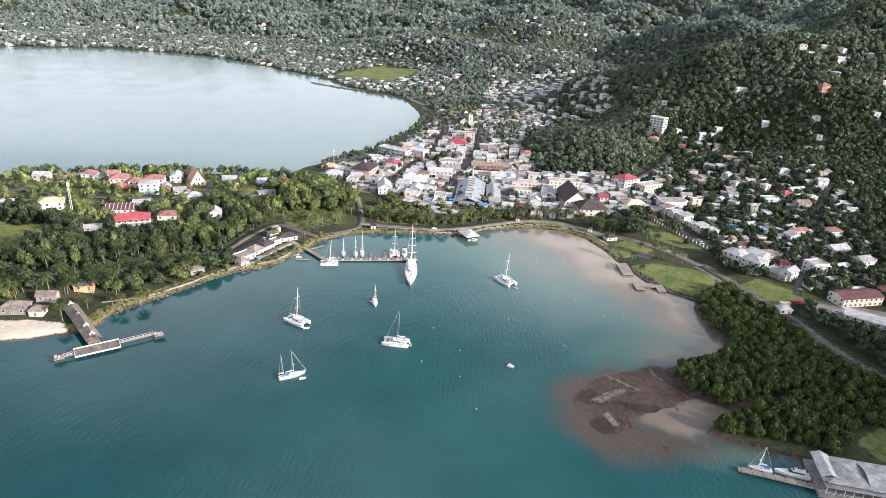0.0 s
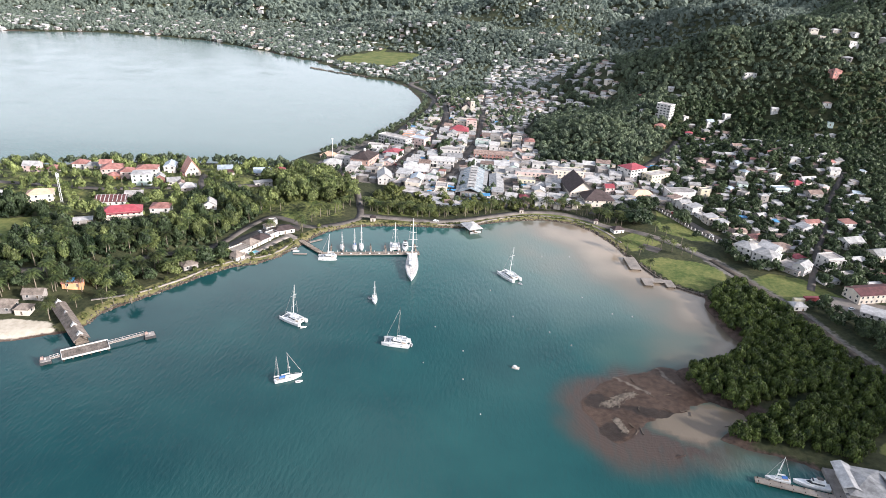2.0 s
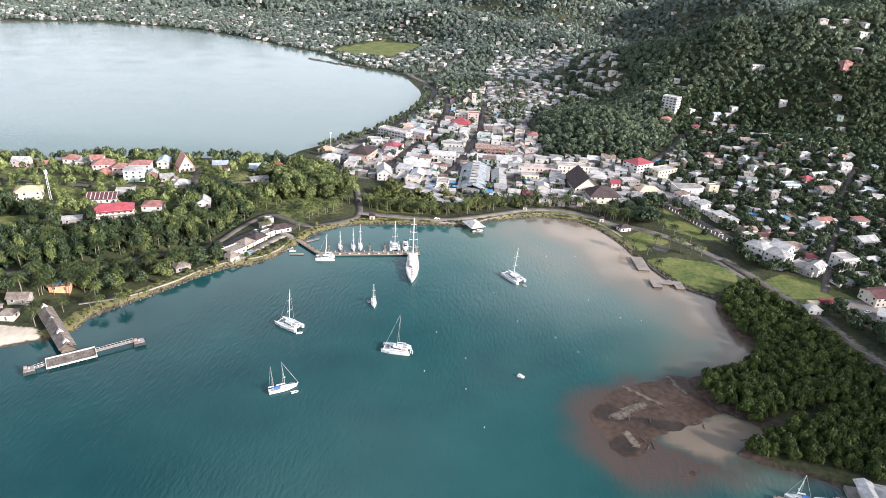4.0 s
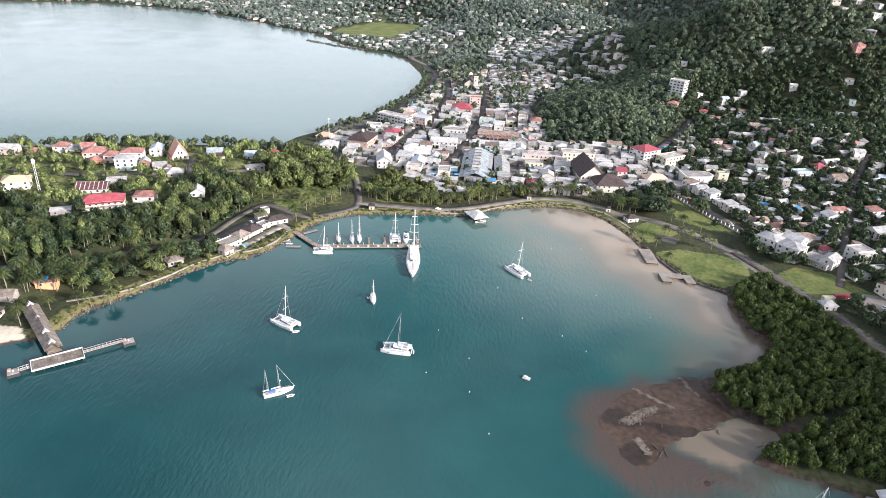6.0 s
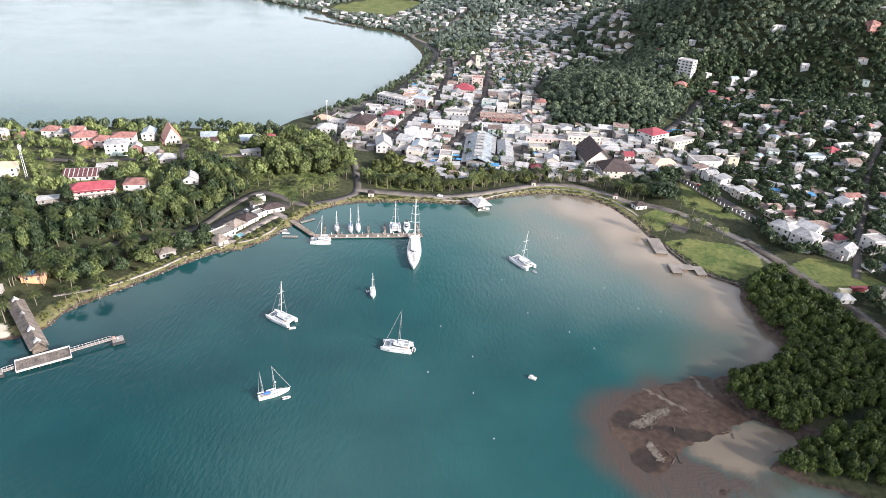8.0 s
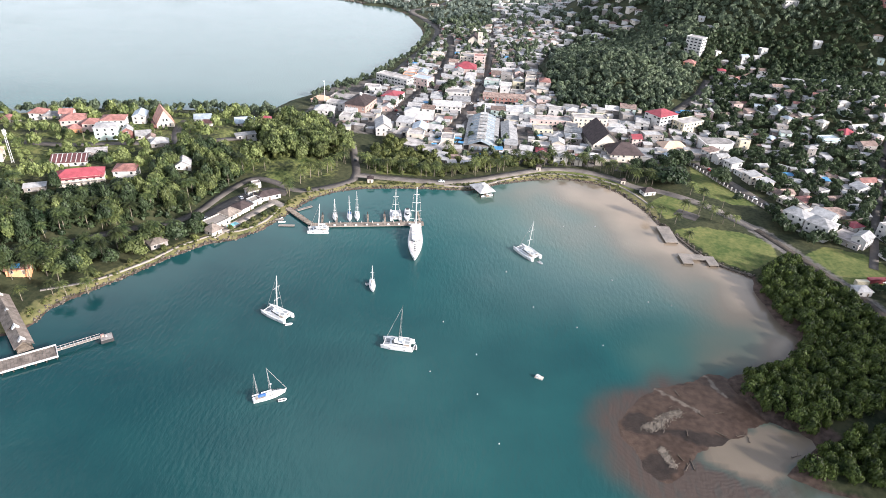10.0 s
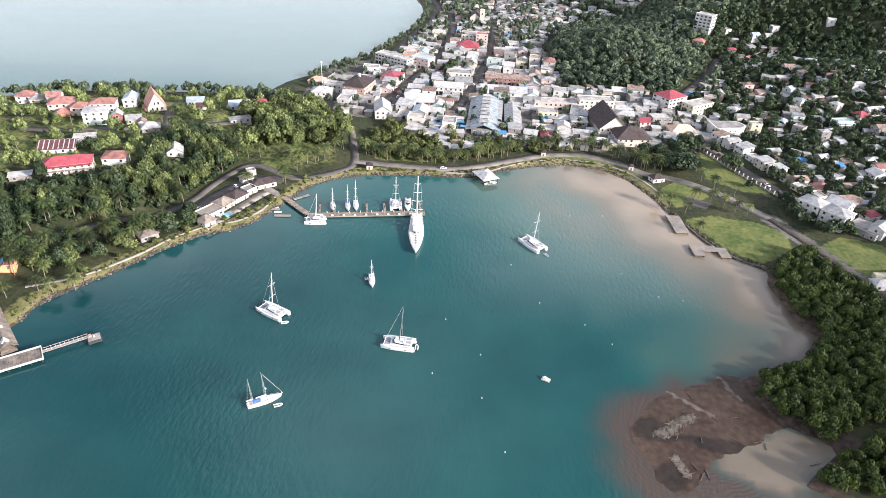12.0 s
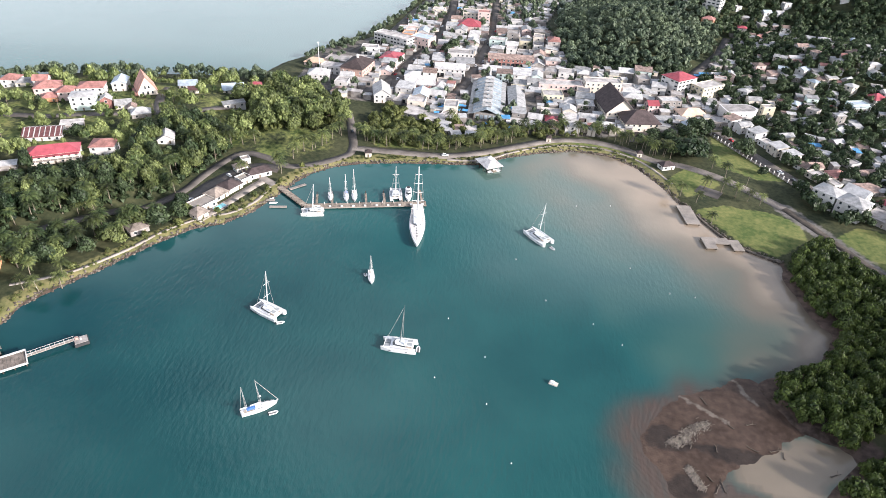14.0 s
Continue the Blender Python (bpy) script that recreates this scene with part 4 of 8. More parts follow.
brown = house(51, 558, 12, 21, 34, 2, "gable", CREAM, SHINGLE, "large hall with a steep dark brown roof", name="hall", category="hall", rise=9, ridge_x=False, storey=3.4, over=1.2)
house(66, 536, 12, 24, 19, 2, "hip", CREAM, SHINGLE, "hall wing with a dark brown hipped roof", name="hall", category="hall", rise=6.5, over=1.2)
house(79, 566, 15, 8, 8, 2, "gable", PINK, RED_ROOF, "small pink house with a red gable", group=TOWN_GROUP)
red_block = house(104, 609, 40, 21, 17, 4, "hip", WHITE, RED_ROOF, "white four-storey block with a bright red hipped roof", group=TOWN_GROUP, name="building", category="building", rise=3.6, pane=WIDE_WINDOW)
house(126, 606, 38, 24, 12, 3, "flat", YELLOW, DECK_ROOF, "pale yellow three-storey block with a flat roof", group=TOWN_GROUP, name="building", category="building")
house(107, 563, 15, 20, 14, 1, "hip", CREAM, PEACH_ROOF, "house with a wide peach hipped roof", group=TOWN_GROUP, rise=3.6)
house(93, 577, 15, 16, 10, 2, "flat", CONCRETE, ZINC_PALE, "low block of shops with a pale roof", group=TOWN_GROUP, name="building", category="building", shop=True)
house(86, 545, 12, 18, 9, 1, "shed", CONCRETE, ZINC, "low shop row with a grey roof", group=TOWN_GROUP, name="building", category="building")
house(162.5, 448, -46, 13, 12, 3, "hip", WHITE, ZINC, "white three-storey hotel with grey hipped roofs", name="hotel", category="hotel", rise=2.8)
house(172.5, 437.3, -46, 14, 13, 3, "hip", WHITE, ZINC, "white three-storey hotel wing with pale hipped roofs", name="hotel", category="hotel", rise=2.8)
house(178, 449, -46, 12, 12, 3, "gable", WHITE, ZINC_PALE, "white three-storey rear wing with a pale gabled roof", name="hotel", category="hotel", rise=3)
house(189, 433, -46, 16, 16, 1, "flat", CONCRETE, DECK_ROOF, "unfinished grey block beside the hotel", group=TOWN_GROUP, name="building", category="building")
tower = house(161, 786, -35, 17, 12, 5, "flat", WHITE, DECK_ROOF, "tall white block of five storeys on the hillside", name="building", category="building", pane=WIDE_WINDOW)
house(153, 757, -30, 11, 9, 2, "hip", ORANGE, CLAY_ROOF, "orange two-storey house below the white block", group=TOWN_GROUP)
house(251, 609, 28, 13, 11, 1, "hip", WHITE, RED_ROOF, "white house with a dark red roof on the slope", group=TOWN_GROUP, z=ground_at(251, 609))
house(263, 616, 25, 16, 8, 1, "gable", WHITE, ZINC_PALE, "long white wing with a pale roof", group=TOWN_GROUP)
house(267, 856, 10, 15, 7, 1, "flat", WHITE, DECK_ROOF, "white villa high on the wooded hillside", group="houses on the hillside", name="villa", category="villa")
house(351, 826, 20, 11, 9, 2, "hip", CLAY_ROOF, CLAY_ROOF, "salmon house high on the wooded hillside", group="houses on the hillside")
house(387, 885, 10, 12, 8, 1, "flat", WHITE, DECK_ROOF, "white house near the ridge", group="houses on the hillside")
house(224, 399, 20, 30, 13, 2, "gable", CREAM, MAROON, "long cream two-storey warehouse with a maroon roof", name="warehouse", category="warehouse", rise=2.0)
house(255, 412, 20, 20, 14, 2, "gable", CLAY_ROOF, CLAY_ROOF, "terracotta warehouse beside the yard", name="warehouse", category="warehouse")
house(219, 371, -28, 24, 9, 1, "shed", WHITE, ZINC_PALE, "long low white store", name="warehouse", category="warehouse")
house(172, 375, 10, 8, 6, 1, "hip", WHITE, ZINC_PALE, "small white kiosk with a pale roof", name="kiosk", category="kiosk")
house(77, 475, 25, 8.5, 6, 1, "hip", WHITE, SHINGLE, "small white pavilion with a dark hipped roof", name="pavilion", category="pavilion", rise=2.2)


def white_modern(x, y, turn):
    top = thing("building", x, y, ground_at(x, y), turn, "white curved modern block with dark strip windows", "building", TOWN_GROUP)
    outline = [(-12, -7), (8, -8)] + [(8 + 6 * math.cos(a), -1 + 7 * math.sin(a)) for a in np.linspace(-1.2, 1.2, 7)] + [(8, 6), (-10, 8)]
    body = Shape().loft([[(a, b, -1) for a, b in outline], [(a, b, 7) for a, b in outline]])
    part("wall", body, WHITE, top)
    part("roof", Shape().loft([[(a * 1.03, b * 1.03, 7.004) for a, b in outline], [(a * 1.03, b * 1.03, 7.7) for a, b in outline]]), WHITE, top)
    part("roof_slab", Shape().loft([[(a * 0.93, b * 0.9, 7.7) for a, b in outline], [(a * 0.93, b * 0.9, 7.75) for a, b in outline]]), DECK_ROOF, top)
    for u in (-8, -4, 0, 4):
        for zz in (1.8, 5.0):
            part("window", WIDE_WINDOW, None, top, m=pose(u, -7.45 - 0.05 * (u + 2), zz))
    taken(x, y, 15)


white_modern(140, 568, 20)


def parish_church(x, y, turn):
    top = thing("church", x, y, ground_at(x, y), turn, "pale church with a square tower and a dark roof", "church")
    part("nave", Shape().box(-6, 6, -12, 12, -1, 7).add([(-6, -12, 7), (6, -12, 7), (0, -12, 12), (-6, 12, 7), (6, 12, 7), (0, 12, 12)], [(0, 1, 2), (3, 5, 4), (0, 3, 4, 1)]), CREAM, top)
    part("roof", Shape().gable(12, 24, 7.1, 5.2, 0.5, 0.2, False), SHINGLE, top)
    part("tower", Shape().box(5.5, 10.5, -14, -9, -1, 16).box(5.2, 10.8, -14.3, -8.7, 16, 16.5), CREAM, top)
    part("spire", Shape().hip(5, 5, 16.5, 3.5, 0.0), CREAM, top)
    for u in (-3, 3):
        part("window", TALL_WINDOW, None, top, m=pose(u, -12, 3.5))
    part("window", TALL_WINDOW, None, top, m=pose(8, -14, 12))
    taken(x, y, 16)


parish_church(-78, 868, 0)


MARKET_ROOF = surf("market_sheet_roof", (0.27, 0.31, 0.34), rough=0.5, stain=0.28, size=4, grain=0.1)


def market_hall(x, y, turn):
    """The big market: parallel blue-grey sheet roofs with raised vents along the ridge."""
    top = thing("market_hall", x, y, ground_at(x, y), turn, "large market hall with blue-grey sheet roofs and ridge vents", "market")
    part("wall", Shape().box(-8.5, 8.5, -34, 34, -1, 4.2), CONCRETE, top)
    part("roof", Shape().gable(17, 68, 4.25, 3.2, 1.0, 0.18, False), MARKET_ROOF, top)
    for k, v in enumerate(range(-28, 30, 8)):
        mon = part("roof_vent", Shape().box(-2.9, 2.9, -1.7, 1.7, -1.6, 0.7).gable(5.8, 3.4, 0.7, 0.8, 0.5, 0.12, True), ZINC, top, m=pose(0, v, 7.6))
        part("louvre", Shape().box(-2.4, 2.4, -1.76, -1.7, 0.0, 0.75), GLASS, mon)
    for sgn in (-1, 1):
        for v in range(-30, 31, 7):
            rib = Shape().add([(sgn * 2.8, v - 0.18, 6.6), (sgn * 2.8, v + 0.18, 6.6), (sgn * 9.4, v + 0.18, 4.12), (sgn * 9.4, v - 0.18, 4.12), (sgn * 2.8, v - 0.18, 6.8), (sgn * 2.8, v + 0.18, 6.8), (sgn * 9.4, v + 0.18, 4.32), (sgn * 9.4, v - 0.18, 4.32)],
                              [(0, 1, 2, 3), (4, 7, 6, 5), (0, 4, 5, 1), (1, 5, 6, 2), (2, 6, 7, 3), (3, 7, 4, 0)])
            part("roof_rib", rib, ZINC_PALE, top)
    for sgn in (-1, 1):
        for v in range(-32, 33, 4):
            for u in (3.6, 5.6, 7.4):
                h0, h1 = 7.45 - 0.3765 * (u - 0.55) + 0.22, 7.45 - 0.3765 * (u + 0.55) + 0.22
                part("skylight", Shape().add([(sgn * (u - 0.55), v - 0.4, h0), (sgn * (u + 0.55), v - 0.4, h1), (sgn * (u + 0.55), v + 0.4, h1), (sgn * (u - 0.55), v + 0.4, h0)] + [(sgn * (u - 0.55), v - 0.4, h0 + 0.12), (sgn * (u + 0.55), v - 0.4, h1 + 0.12), (sgn * (u + 0.55), v + 0.4, h1 + 0.12), (sgn * (u - 0.55), v + 0.4, h0 + 0.12)],
                                                [(0, 1, 2, 3), (4, 7, 6, 5), (0, 4, 5, 1), (1, 5, 6, 2), (2, 6, 7, 3), (3, 7, 4, 0)]), ZINC_PALE, top) if v % 8 else None
    for sgn in (-1, 1):
        part("aisle_roof", Shape().add([(sgn * 9, -34, 3.6), (sgn * 9, 34, 3.6), (sgn * 13, 34, 2.8), (sgn * 13, -34, 2.8), (sgn * 9, -34, 3.72), (sgn * 9, 34, 3.72), (sgn * 13, 34, 2.92), (sgn * 13, -34, 2.92)],
                                       [(0, 1, 2, 3), (4, 7, 6, 5), (0, 4, 5, 1), (1, 5, 6, 2), (2, 6, 7, 3), (3, 7, 4, 0)]), ZINC, top)
        for v in range(-32, 33, 8):
            part("post", Shape().box(sgn * 12.5 - 0.12, sgn * 12.5 + 0.12, v - 0.12, v + 0.12, -1, 2.9), IRON, top)
    for u in range(-6, 7, 3):
        part("shutter", Shape().box(u - 1.1, u + 1.1, -34.08, -33.98, 0, 3), ZINC_BLUE, top)
    for v in (554, 530, 578):
        taken(x, v, 15)


market_hall(-41, 554, 2)
SHACK = "shacks below the market"
for k, (sx, sy, sw, sd, roof_paint) in enumerate(((-89, 515, 15, 11, DECK_ROOF), (-74, 508, 13, 10, DECK_ROOF), (-64, 493, 8, 6, ZINC), (-56, 497, 7, 6, RUST), (-47, 490, 7, 5, ZINC_PALE), (-57, 488, 6, 5, ZINC), (-48, 498, 7, 6, DECK_ROOF), (-66, 501, 7, 5, ZINC_PALE))):
    house(sx, sy, (k * 23) % 40 - 15, sw, sd, 1, "shed", CONCRETE, roof_paint, "low weathered shack with a patched sheet roof" if sw < 10 else "low building with a wide pale flat roof", name="shack" if sw < 10 else "building", category="shack" if sw < 10 else "building", group=SHACK)

fountain = thing("clock_column", -43, 600, ground_at(-43, 600), 0, "white column on a round stepped base in the square", "monument")
part("base", Shape().tube([(0, 0, -0.3), (0, 0, 0.7)], 3.6, 16).tube([(0, 0, 0.7), (0, 0, 1.2)], 2.4, 16), PAVING, fountain)
part("column", Shape().tube([(0, 0, 1.2), (0, 0, 6), (0, 0, 9.5), (0, 0, 11)], [0.9, 0.7, 0.5, 0.1], 8), WHITE, fountain)
taken(-43, 600, 6)

# ---- the waterfront buildings of the peninsula ----
WF = "waterfront buildings"
house(-176, 370, 64, 12, 9, 1, "flat", CREAM, PAVING, "low restaurant terrace block with a pale flat roof", name="restaurant", category="restaurant", group=WF)
house(-173.5, 361, 64, 6.5, 6.5, 1, "hip", CREAM, SHINGLE_GREY, "round-looking pavilion with a peaked grey roof", name="restaurant", category="restaurant", group=WF, rise=3.2, over=1.0)
house(-173, 381, 68, 9, 8, 1, "hip", CREAM, SHINGLE_GREY, "restaurant hall with a peaked weathered roof", name="restaurant", category="restaurant", group=WF, rise=3.2, over=0.9)
house(-170, 391, 68, 10, 9, 1, "hip", WHITE, SHINGLE, "low brown-roofed office on the waterfront", name="office", category="office", group=WF, rise=2.6)
house(-166, 400, 62, 7, 6, 1, "flat", WHITE, PAVING, "small white block with a flat roof", name="office", category="office", group=WF)
house(-161.5, 409.5, 42, 14, 8, 1, "hip", WHITE, SHINGLE, "long low block with a brown roof at the gangway", name="office", category="office", group=WF, rise=2.2)
house(-172.5, 412, 50, 7, 5, 1, "shed", WHITE, SHINGLE_GREY, "small white block with a lean-to roof", name="office", category="office", group=WF)
house(-173.5, 421.5, 40, 5, 4.5, 1, "flat", WHITE, PAVING, "small white gatehouse beside the drive", name="gatehouse", category="gatehouse", group=WF)
house(-196, 342, 52, 9, 7, 1, "hip", CONCRETE, SHINGLE_GREY, "small grey-roofed pavilion by the shore path", name="pavilion", category="pavilion", group=WF, rise=1.8)
patched = house(-242, 301, 25, 10, 7, 1, "gable", ORANGE, CLAY_ROOF, "orange house with a blue-patched roof", group=WF, rise=1.6)
part("tarpaulin", Shape().add([(-2.5, -3.2, 3.45), (1.5, -3.2, 3.45), (1.5, -0.6, 4.6), (-2.5, -0.6, 4.6), (-2.5, -3.2, 3.5), (1.5, -3.2, 3.5), (1.5, -0.6, 4.65), (-2.5, -0.6, 4.65)], [(3, 2, 1, 0), (4, 5, 6, 7), (0, 1, 5, 4), (1, 2, 6, 5), (2, 3, 7, 6), (3, 0, 4, 7)]), TARP_BLUE, patched, "blue tarpaulin patch")
house(-262, 272, 15, 13, 8, 1, "hip", CONCRETE, SHINGLE_GREY, "beach house with a weathered hipped roof", group="beach houses", name="beach_house", rise=3)
house(-249, 272, 10, 7, 6, 1, "hip", CREAM, SHINGLE_GREY, "small beach pavilion with a weathered roof", group="beach houses", name="beach_house", rise=2.4)
house(-252, 284, 15, 10, 6, 1, "gable", CONCRETE, SHINGLE_GREY, "beach house behind the pavilion", group="beach houses", name="beach_house", rise=2)
house(-106, 448, 10, 3.6, 3.6, 1, "hip", CREAM, SHINGLE, "tiny hip-roofed kiosk on the promenade", name="kiosk", category="kiosk", group="promenade kiosks", rise=1.8, gap=9)
house(4, 497, 5, 3.0, 3.0, 1, "hip", CREAM, SHINGLE, "tiny hip-roofed kiosk on the promenade", name="kiosk", category="kiosk", group="promenade kiosks", rise=1.6, gap=9)
house(62, 488, 5, 3.0, 3.0, 1, "hip", CREAM, SHINGLE, "tiny hip-roofed kiosk on the promenade", name="kiosk", category="kiosk", group="promenade kiosks", rise=1.6, gap=9)
pool = thing("swimming_pool", -167.2, 371.5, ground_at(-167.2, 371.5) + 0.15, 64, "small bright blue swimming pool with a pale deck", "swimming pool")
part("deck", Shape().box(-5, 5, -2.8, 2.8, -1.0, 0.1), PAVING, pool)
part("rim", Shape().box(-3.6, 3.6, -1.9, 1.9, 0.104, 0.2), WHITE, pool)
part("water", Shape().box(-3.3, 3.3, -1.6, 1.6, 0.204, 0.22), POOL, pool)


def waterfront_hall():
    top = thing("waterfront_hall", 150, 222, 1.6, -4, "large waterfront hall with pale folded roofs on a quay", "hall")
    part("quay", Shape().box(-19, 24, -11, 10, -3.5, 0), CONCRETE, top)
    part("wall", Shape().box(-15, 22, -6, 8, 0, 4.0), WHITE, top)
    part("roof", Shape().hip(15, 16, 4.05, 2.6, 0.8), ZINC, top, m=pose(-8, 0, 0))
    part("roof", Shape().gable(22, 16, 4.05, 2.0, 0.8, 0.16, True), ZINC, top, m=pose(11.5, 0, 0))
    part("roof", Shape().gable(6, 14, 5.0, 1.2, 0.4, 0.16, False), ZINC_PALE, top, m=pose(-14.6, 1, 0))
    part("terrace_roof", Shape().box(-17, 23, -10.6, -6.8, 3.1, 3.25), ZINC, top)
    for k in range(13):
        part("post", Shape().box(-0.1, 0.1, -0.1, 0.1, 0, 3.1), WHITE, top, m=pose(-16.6 + k * 3.3, -10.3, 0))
    part("railing", Shape().box(-17, 23, -10.5, -10.42, 0.9, 1.0).box(-17, 23, -10.5, -10.42, 0.3, 0.4), AQUA, top)
    for k in range(9):
        part("window", WIDE_WINDOW, None, top, m=pose(-12.5 + k * 4, -6, 1.8))
    taken(150, 222, 20)


waterfront_hall()


# ---- town fill: blocks of small buildings between the streets ----
rng = random.Random(5)
WALLS = [(WHITE, "white"), (CREAM, "cream"), (PINK, "pinkish"), (CONCRETE, "grey concrete"), (YELLOW, "pale yellow"), (AQUA, "pale aqua"), (ORANGE, "orange")]
ROOFS = [(ZINC_PALE, "pale sheet"), (ZINC, "grey sheet"), (RUST, "rusty sheet"), (RED_ROOF, "red sheet"), (CLAY_ROOF, "terracotta"), (ZINC_BLUE, "blue-grey sheet")]


def pick(pairs, weights):
    return rng.choices(pairs, weights)[0]


def free_spot(x, y, reach):
    if any((x - a) ** 2 + (y - b) ** 2 < (reach + r) ** 2 for a, b, r in TAKEN):
        return False
    return all(line_distance(x, y, line) > half + 0.75 * reach for line, half in ROADS.values())


def random_house(x, y, turn, group, big=False, low=False):
    wall, wall_name = pick(WALLS, (6, 2.6, 1.3, 4.5, 0.6, 0.6, 0.1))
    roof, roof_name = pick(ROOFS, (6.5, 5, 1.7, 0.6, 0.4, 1))
    w, d = (rng.uniform(9, 15), rng.uniform(8.5, 12.5)) if big else (rng.uniform(6.5, 10.5), rng.uniform(5.5, 8.5))
    kind = rng.choices(("gable", "hip", "shed", "flat"), (3, 2, 3, 4) if big else (4, 3, 2, 1))[0]
    if kind == "flat":
        roof, roof_name = DECK_ROOF, "flat slab"
    floors = rng.choices((1, 2, 3), (6, 4, 0.5) if big else (7, 2, 0.1))[0]
    if low:
        w, d, floors = 0.85 * w, 0.85 * d, 1
    if not free_spot(x, y, 0.25 * (w + d) - 0.5 if big else 0.3 * (w + d)):
        return
    size = ("small", "two-storey", "three-storey")[floors - 1]
    house(x, y, turn, w, d, floors, kind, wall, roof, f"{size} {wall_name} {'building' if big else 'house'} with a {roof_name} roof", name="building" if big else "house",
          category="building" if big else "house", group=group, rise=0.22 * min(w, d) if kind in ("gable", "hip") else None, shop=big and rng.random() < 0.6, over=0.4, back=False, gap=5.6 if big else 5.5)


y = 516.0
while y < 990:
    x = -150.0
    while x < 150:
        px, py = x + rng.uniform(-1.5, 1.5), y + rng.uniform(-2, 2)
        if ring_distance(px, py, TOWN) > 4 and ring_distance(px, py, LAND) > 22:
            random_house(px, py, rng.uniform(-7, 7) + (90 if rng.random() < 0.3 else 0), TOWN_GROUP, big=y < 800 or rng.random() < 0.2, low=y > 800)
        x += 12.0 if y < 760 else 19
    y += 12.5 if y < 760 else 19


# the houses along the side street above the yard
STREET = "houses along the side street"
for hx, hy, ha, hw, hd, hf, hr, wall_p, roof_p, text, extra in (
        (215, 441, 22, 13, 10, 3, "flat", WHITE, DECK_ROOF, "white corner block with a flat roof and balconies", {"veranda": True}),
        (206, 417, 22, 12, 8, 1, "hip", WHITE, ZINC, "low white house with a grey hipped roof", {}),
        (247, 484, 25, 16, 9, 2, "gable", WHITE, ZINC, "white two-storey house with a long balcony", {"veranda": True}),
        (259, 520, 22, 11, 8, 2, "shed", WHITE, CLAY_ROOF, "white house with a brown lean-to roof", {}),
        (239, 455, 25, 11, 8, 1, "gable", CONCRETE, ZINC, "grey house with a weathered gabled roof", {}),
        (256, 463, 28, 12, 11, 2, "gable", CREAM, ZINC, "cream two-storey house with a grey gable", {}),
        (223, 427, 20, 12, 8, 1, "flat", WHITE, DECK_ROOF, "low white building with a flat roof", {}),
        (232, 414, 22, 13, 8, 1, "gable", WHITE, ZINC_PALE, "long pale house above the yard", {}),
        (223, 505, 20, 12, 9, 2, "gable", WHITE, ZINC_PALE, "white house with a pale gabled roof", {"ridge_x": False}),
        (231, 517, 20, 13, 7, 2, "gable", PINK, CLAY_ROOF, "pinkish house with a red-brown roof", {}),
        (210, 478, 20, 8, 7, 1, "hip", WHITE, ZINC_PALE, "small white house beside the street", {}),
        (192, 466, 18, 16, 9, 1, "shed", CONCRETE, RUST, "low ruin with a rusty patched roof", {}),
        (200, 488, 18, 12, 8, 1, "gable", CONCRETE, RUST, "brick-brown house with a rusty roof", {}),
        (181, 483, 22, 11, 9, 1, "hip", PINK, CLAY_ROOF, "house with a dark red hipped roof", {}),
        (257, 584, 20, 13, 9, 2, "gable", CONCRETE, RUST, "two-storey house with a brown roof by the bend", {}),
        (243, 556, 20, 10, 8, 1, "hip", CREAM, ZINC, "cream house with a grey hipped roof", {}),
        (194, 430, -44, 8, 12, 2, "gable", WHITE, ZINC, "grey-roofed house with a white gable end", {"ridge_x": False}),
        (232, 593, 18, 14, 8, 2, "flat", AQUA, ZINC_BLUE, "pale blue two-storey house with a veranda", {"veranda": True})):
    house(hx, hy, ha, hw, hd, hf, hr, wall_p, roof_p, text, group=STREET, rise=0.24 * min(hw, hd) if hr in ("gable", "hip") else None, over=0.45, gap=3.6, **extra)

VALLEY = np.array([(118, 640), (150, 600), (160, 520), (172, 468), (190, 440), (215, 418), (258, 422), (272, 470), (300, 560), (320, 690), (260, 740), (215, 800), (180, 760)], float)
for tries in range(520):
    x, y = rng.uniform(115, 325), rng.uniform(415, 810)
    if ring_distance(x, y, VALLEY) > 3 and free_spot(x, y, 6.5) and (rng.random() < 0.4 or not (x > 196 and y < 575)):
        random_house(x, y, rng.uniform(-30, 50), "houses in the valley")
for x, y in ((149, 913), (179, 860), (186, 841), (143, 863), (135, 815), (138, 796), (407, 803), (339, 795), (337, 784), (338, 771), (323, 755), (335, 755), (288, 805), (281, 798), (237, 808), (229, 797),
             (193, 781), (187, 795), (191, 760), (217, 777), (226, 768), (245, 749), (268, 738), (286, 659), (297, 649), (312, 663), (279, 634), (321, 644), (350, 887), (123, 1038), (430, 850), (375, 720)):
    random_house(x, y, rng.uniform(-20, 30), "houses on the hillside", low=True)
    taken(x - 1, y - 5, 4)
# the row of shops beyond the park wall
for k in range(9):
    u = k / 8
    kind = rng.choice(("shed", "gable", "flat"))
    house(134 + 40 * u + rng.uniform(-1, 1.5), 553 - 83 * u + rng.uniform(-1, 1), -63 + rng.uniform(-9, 9), rng.uniform(6.5, 9.5), rng.uniform(6, 10), rng.choice((1, 1, 2)), kind, rng.choice((CONCRETE, CREAM, WHITE, CONCRETE)), DECK_ROOF if kind == "flat" else rng.choice((ZINC, ZINC_PALE, ZINC_PALE, RUST)), "low shop in a row with a weathered roof", name="shop", category="shop", group="row of shops by the park", rise=1.2)

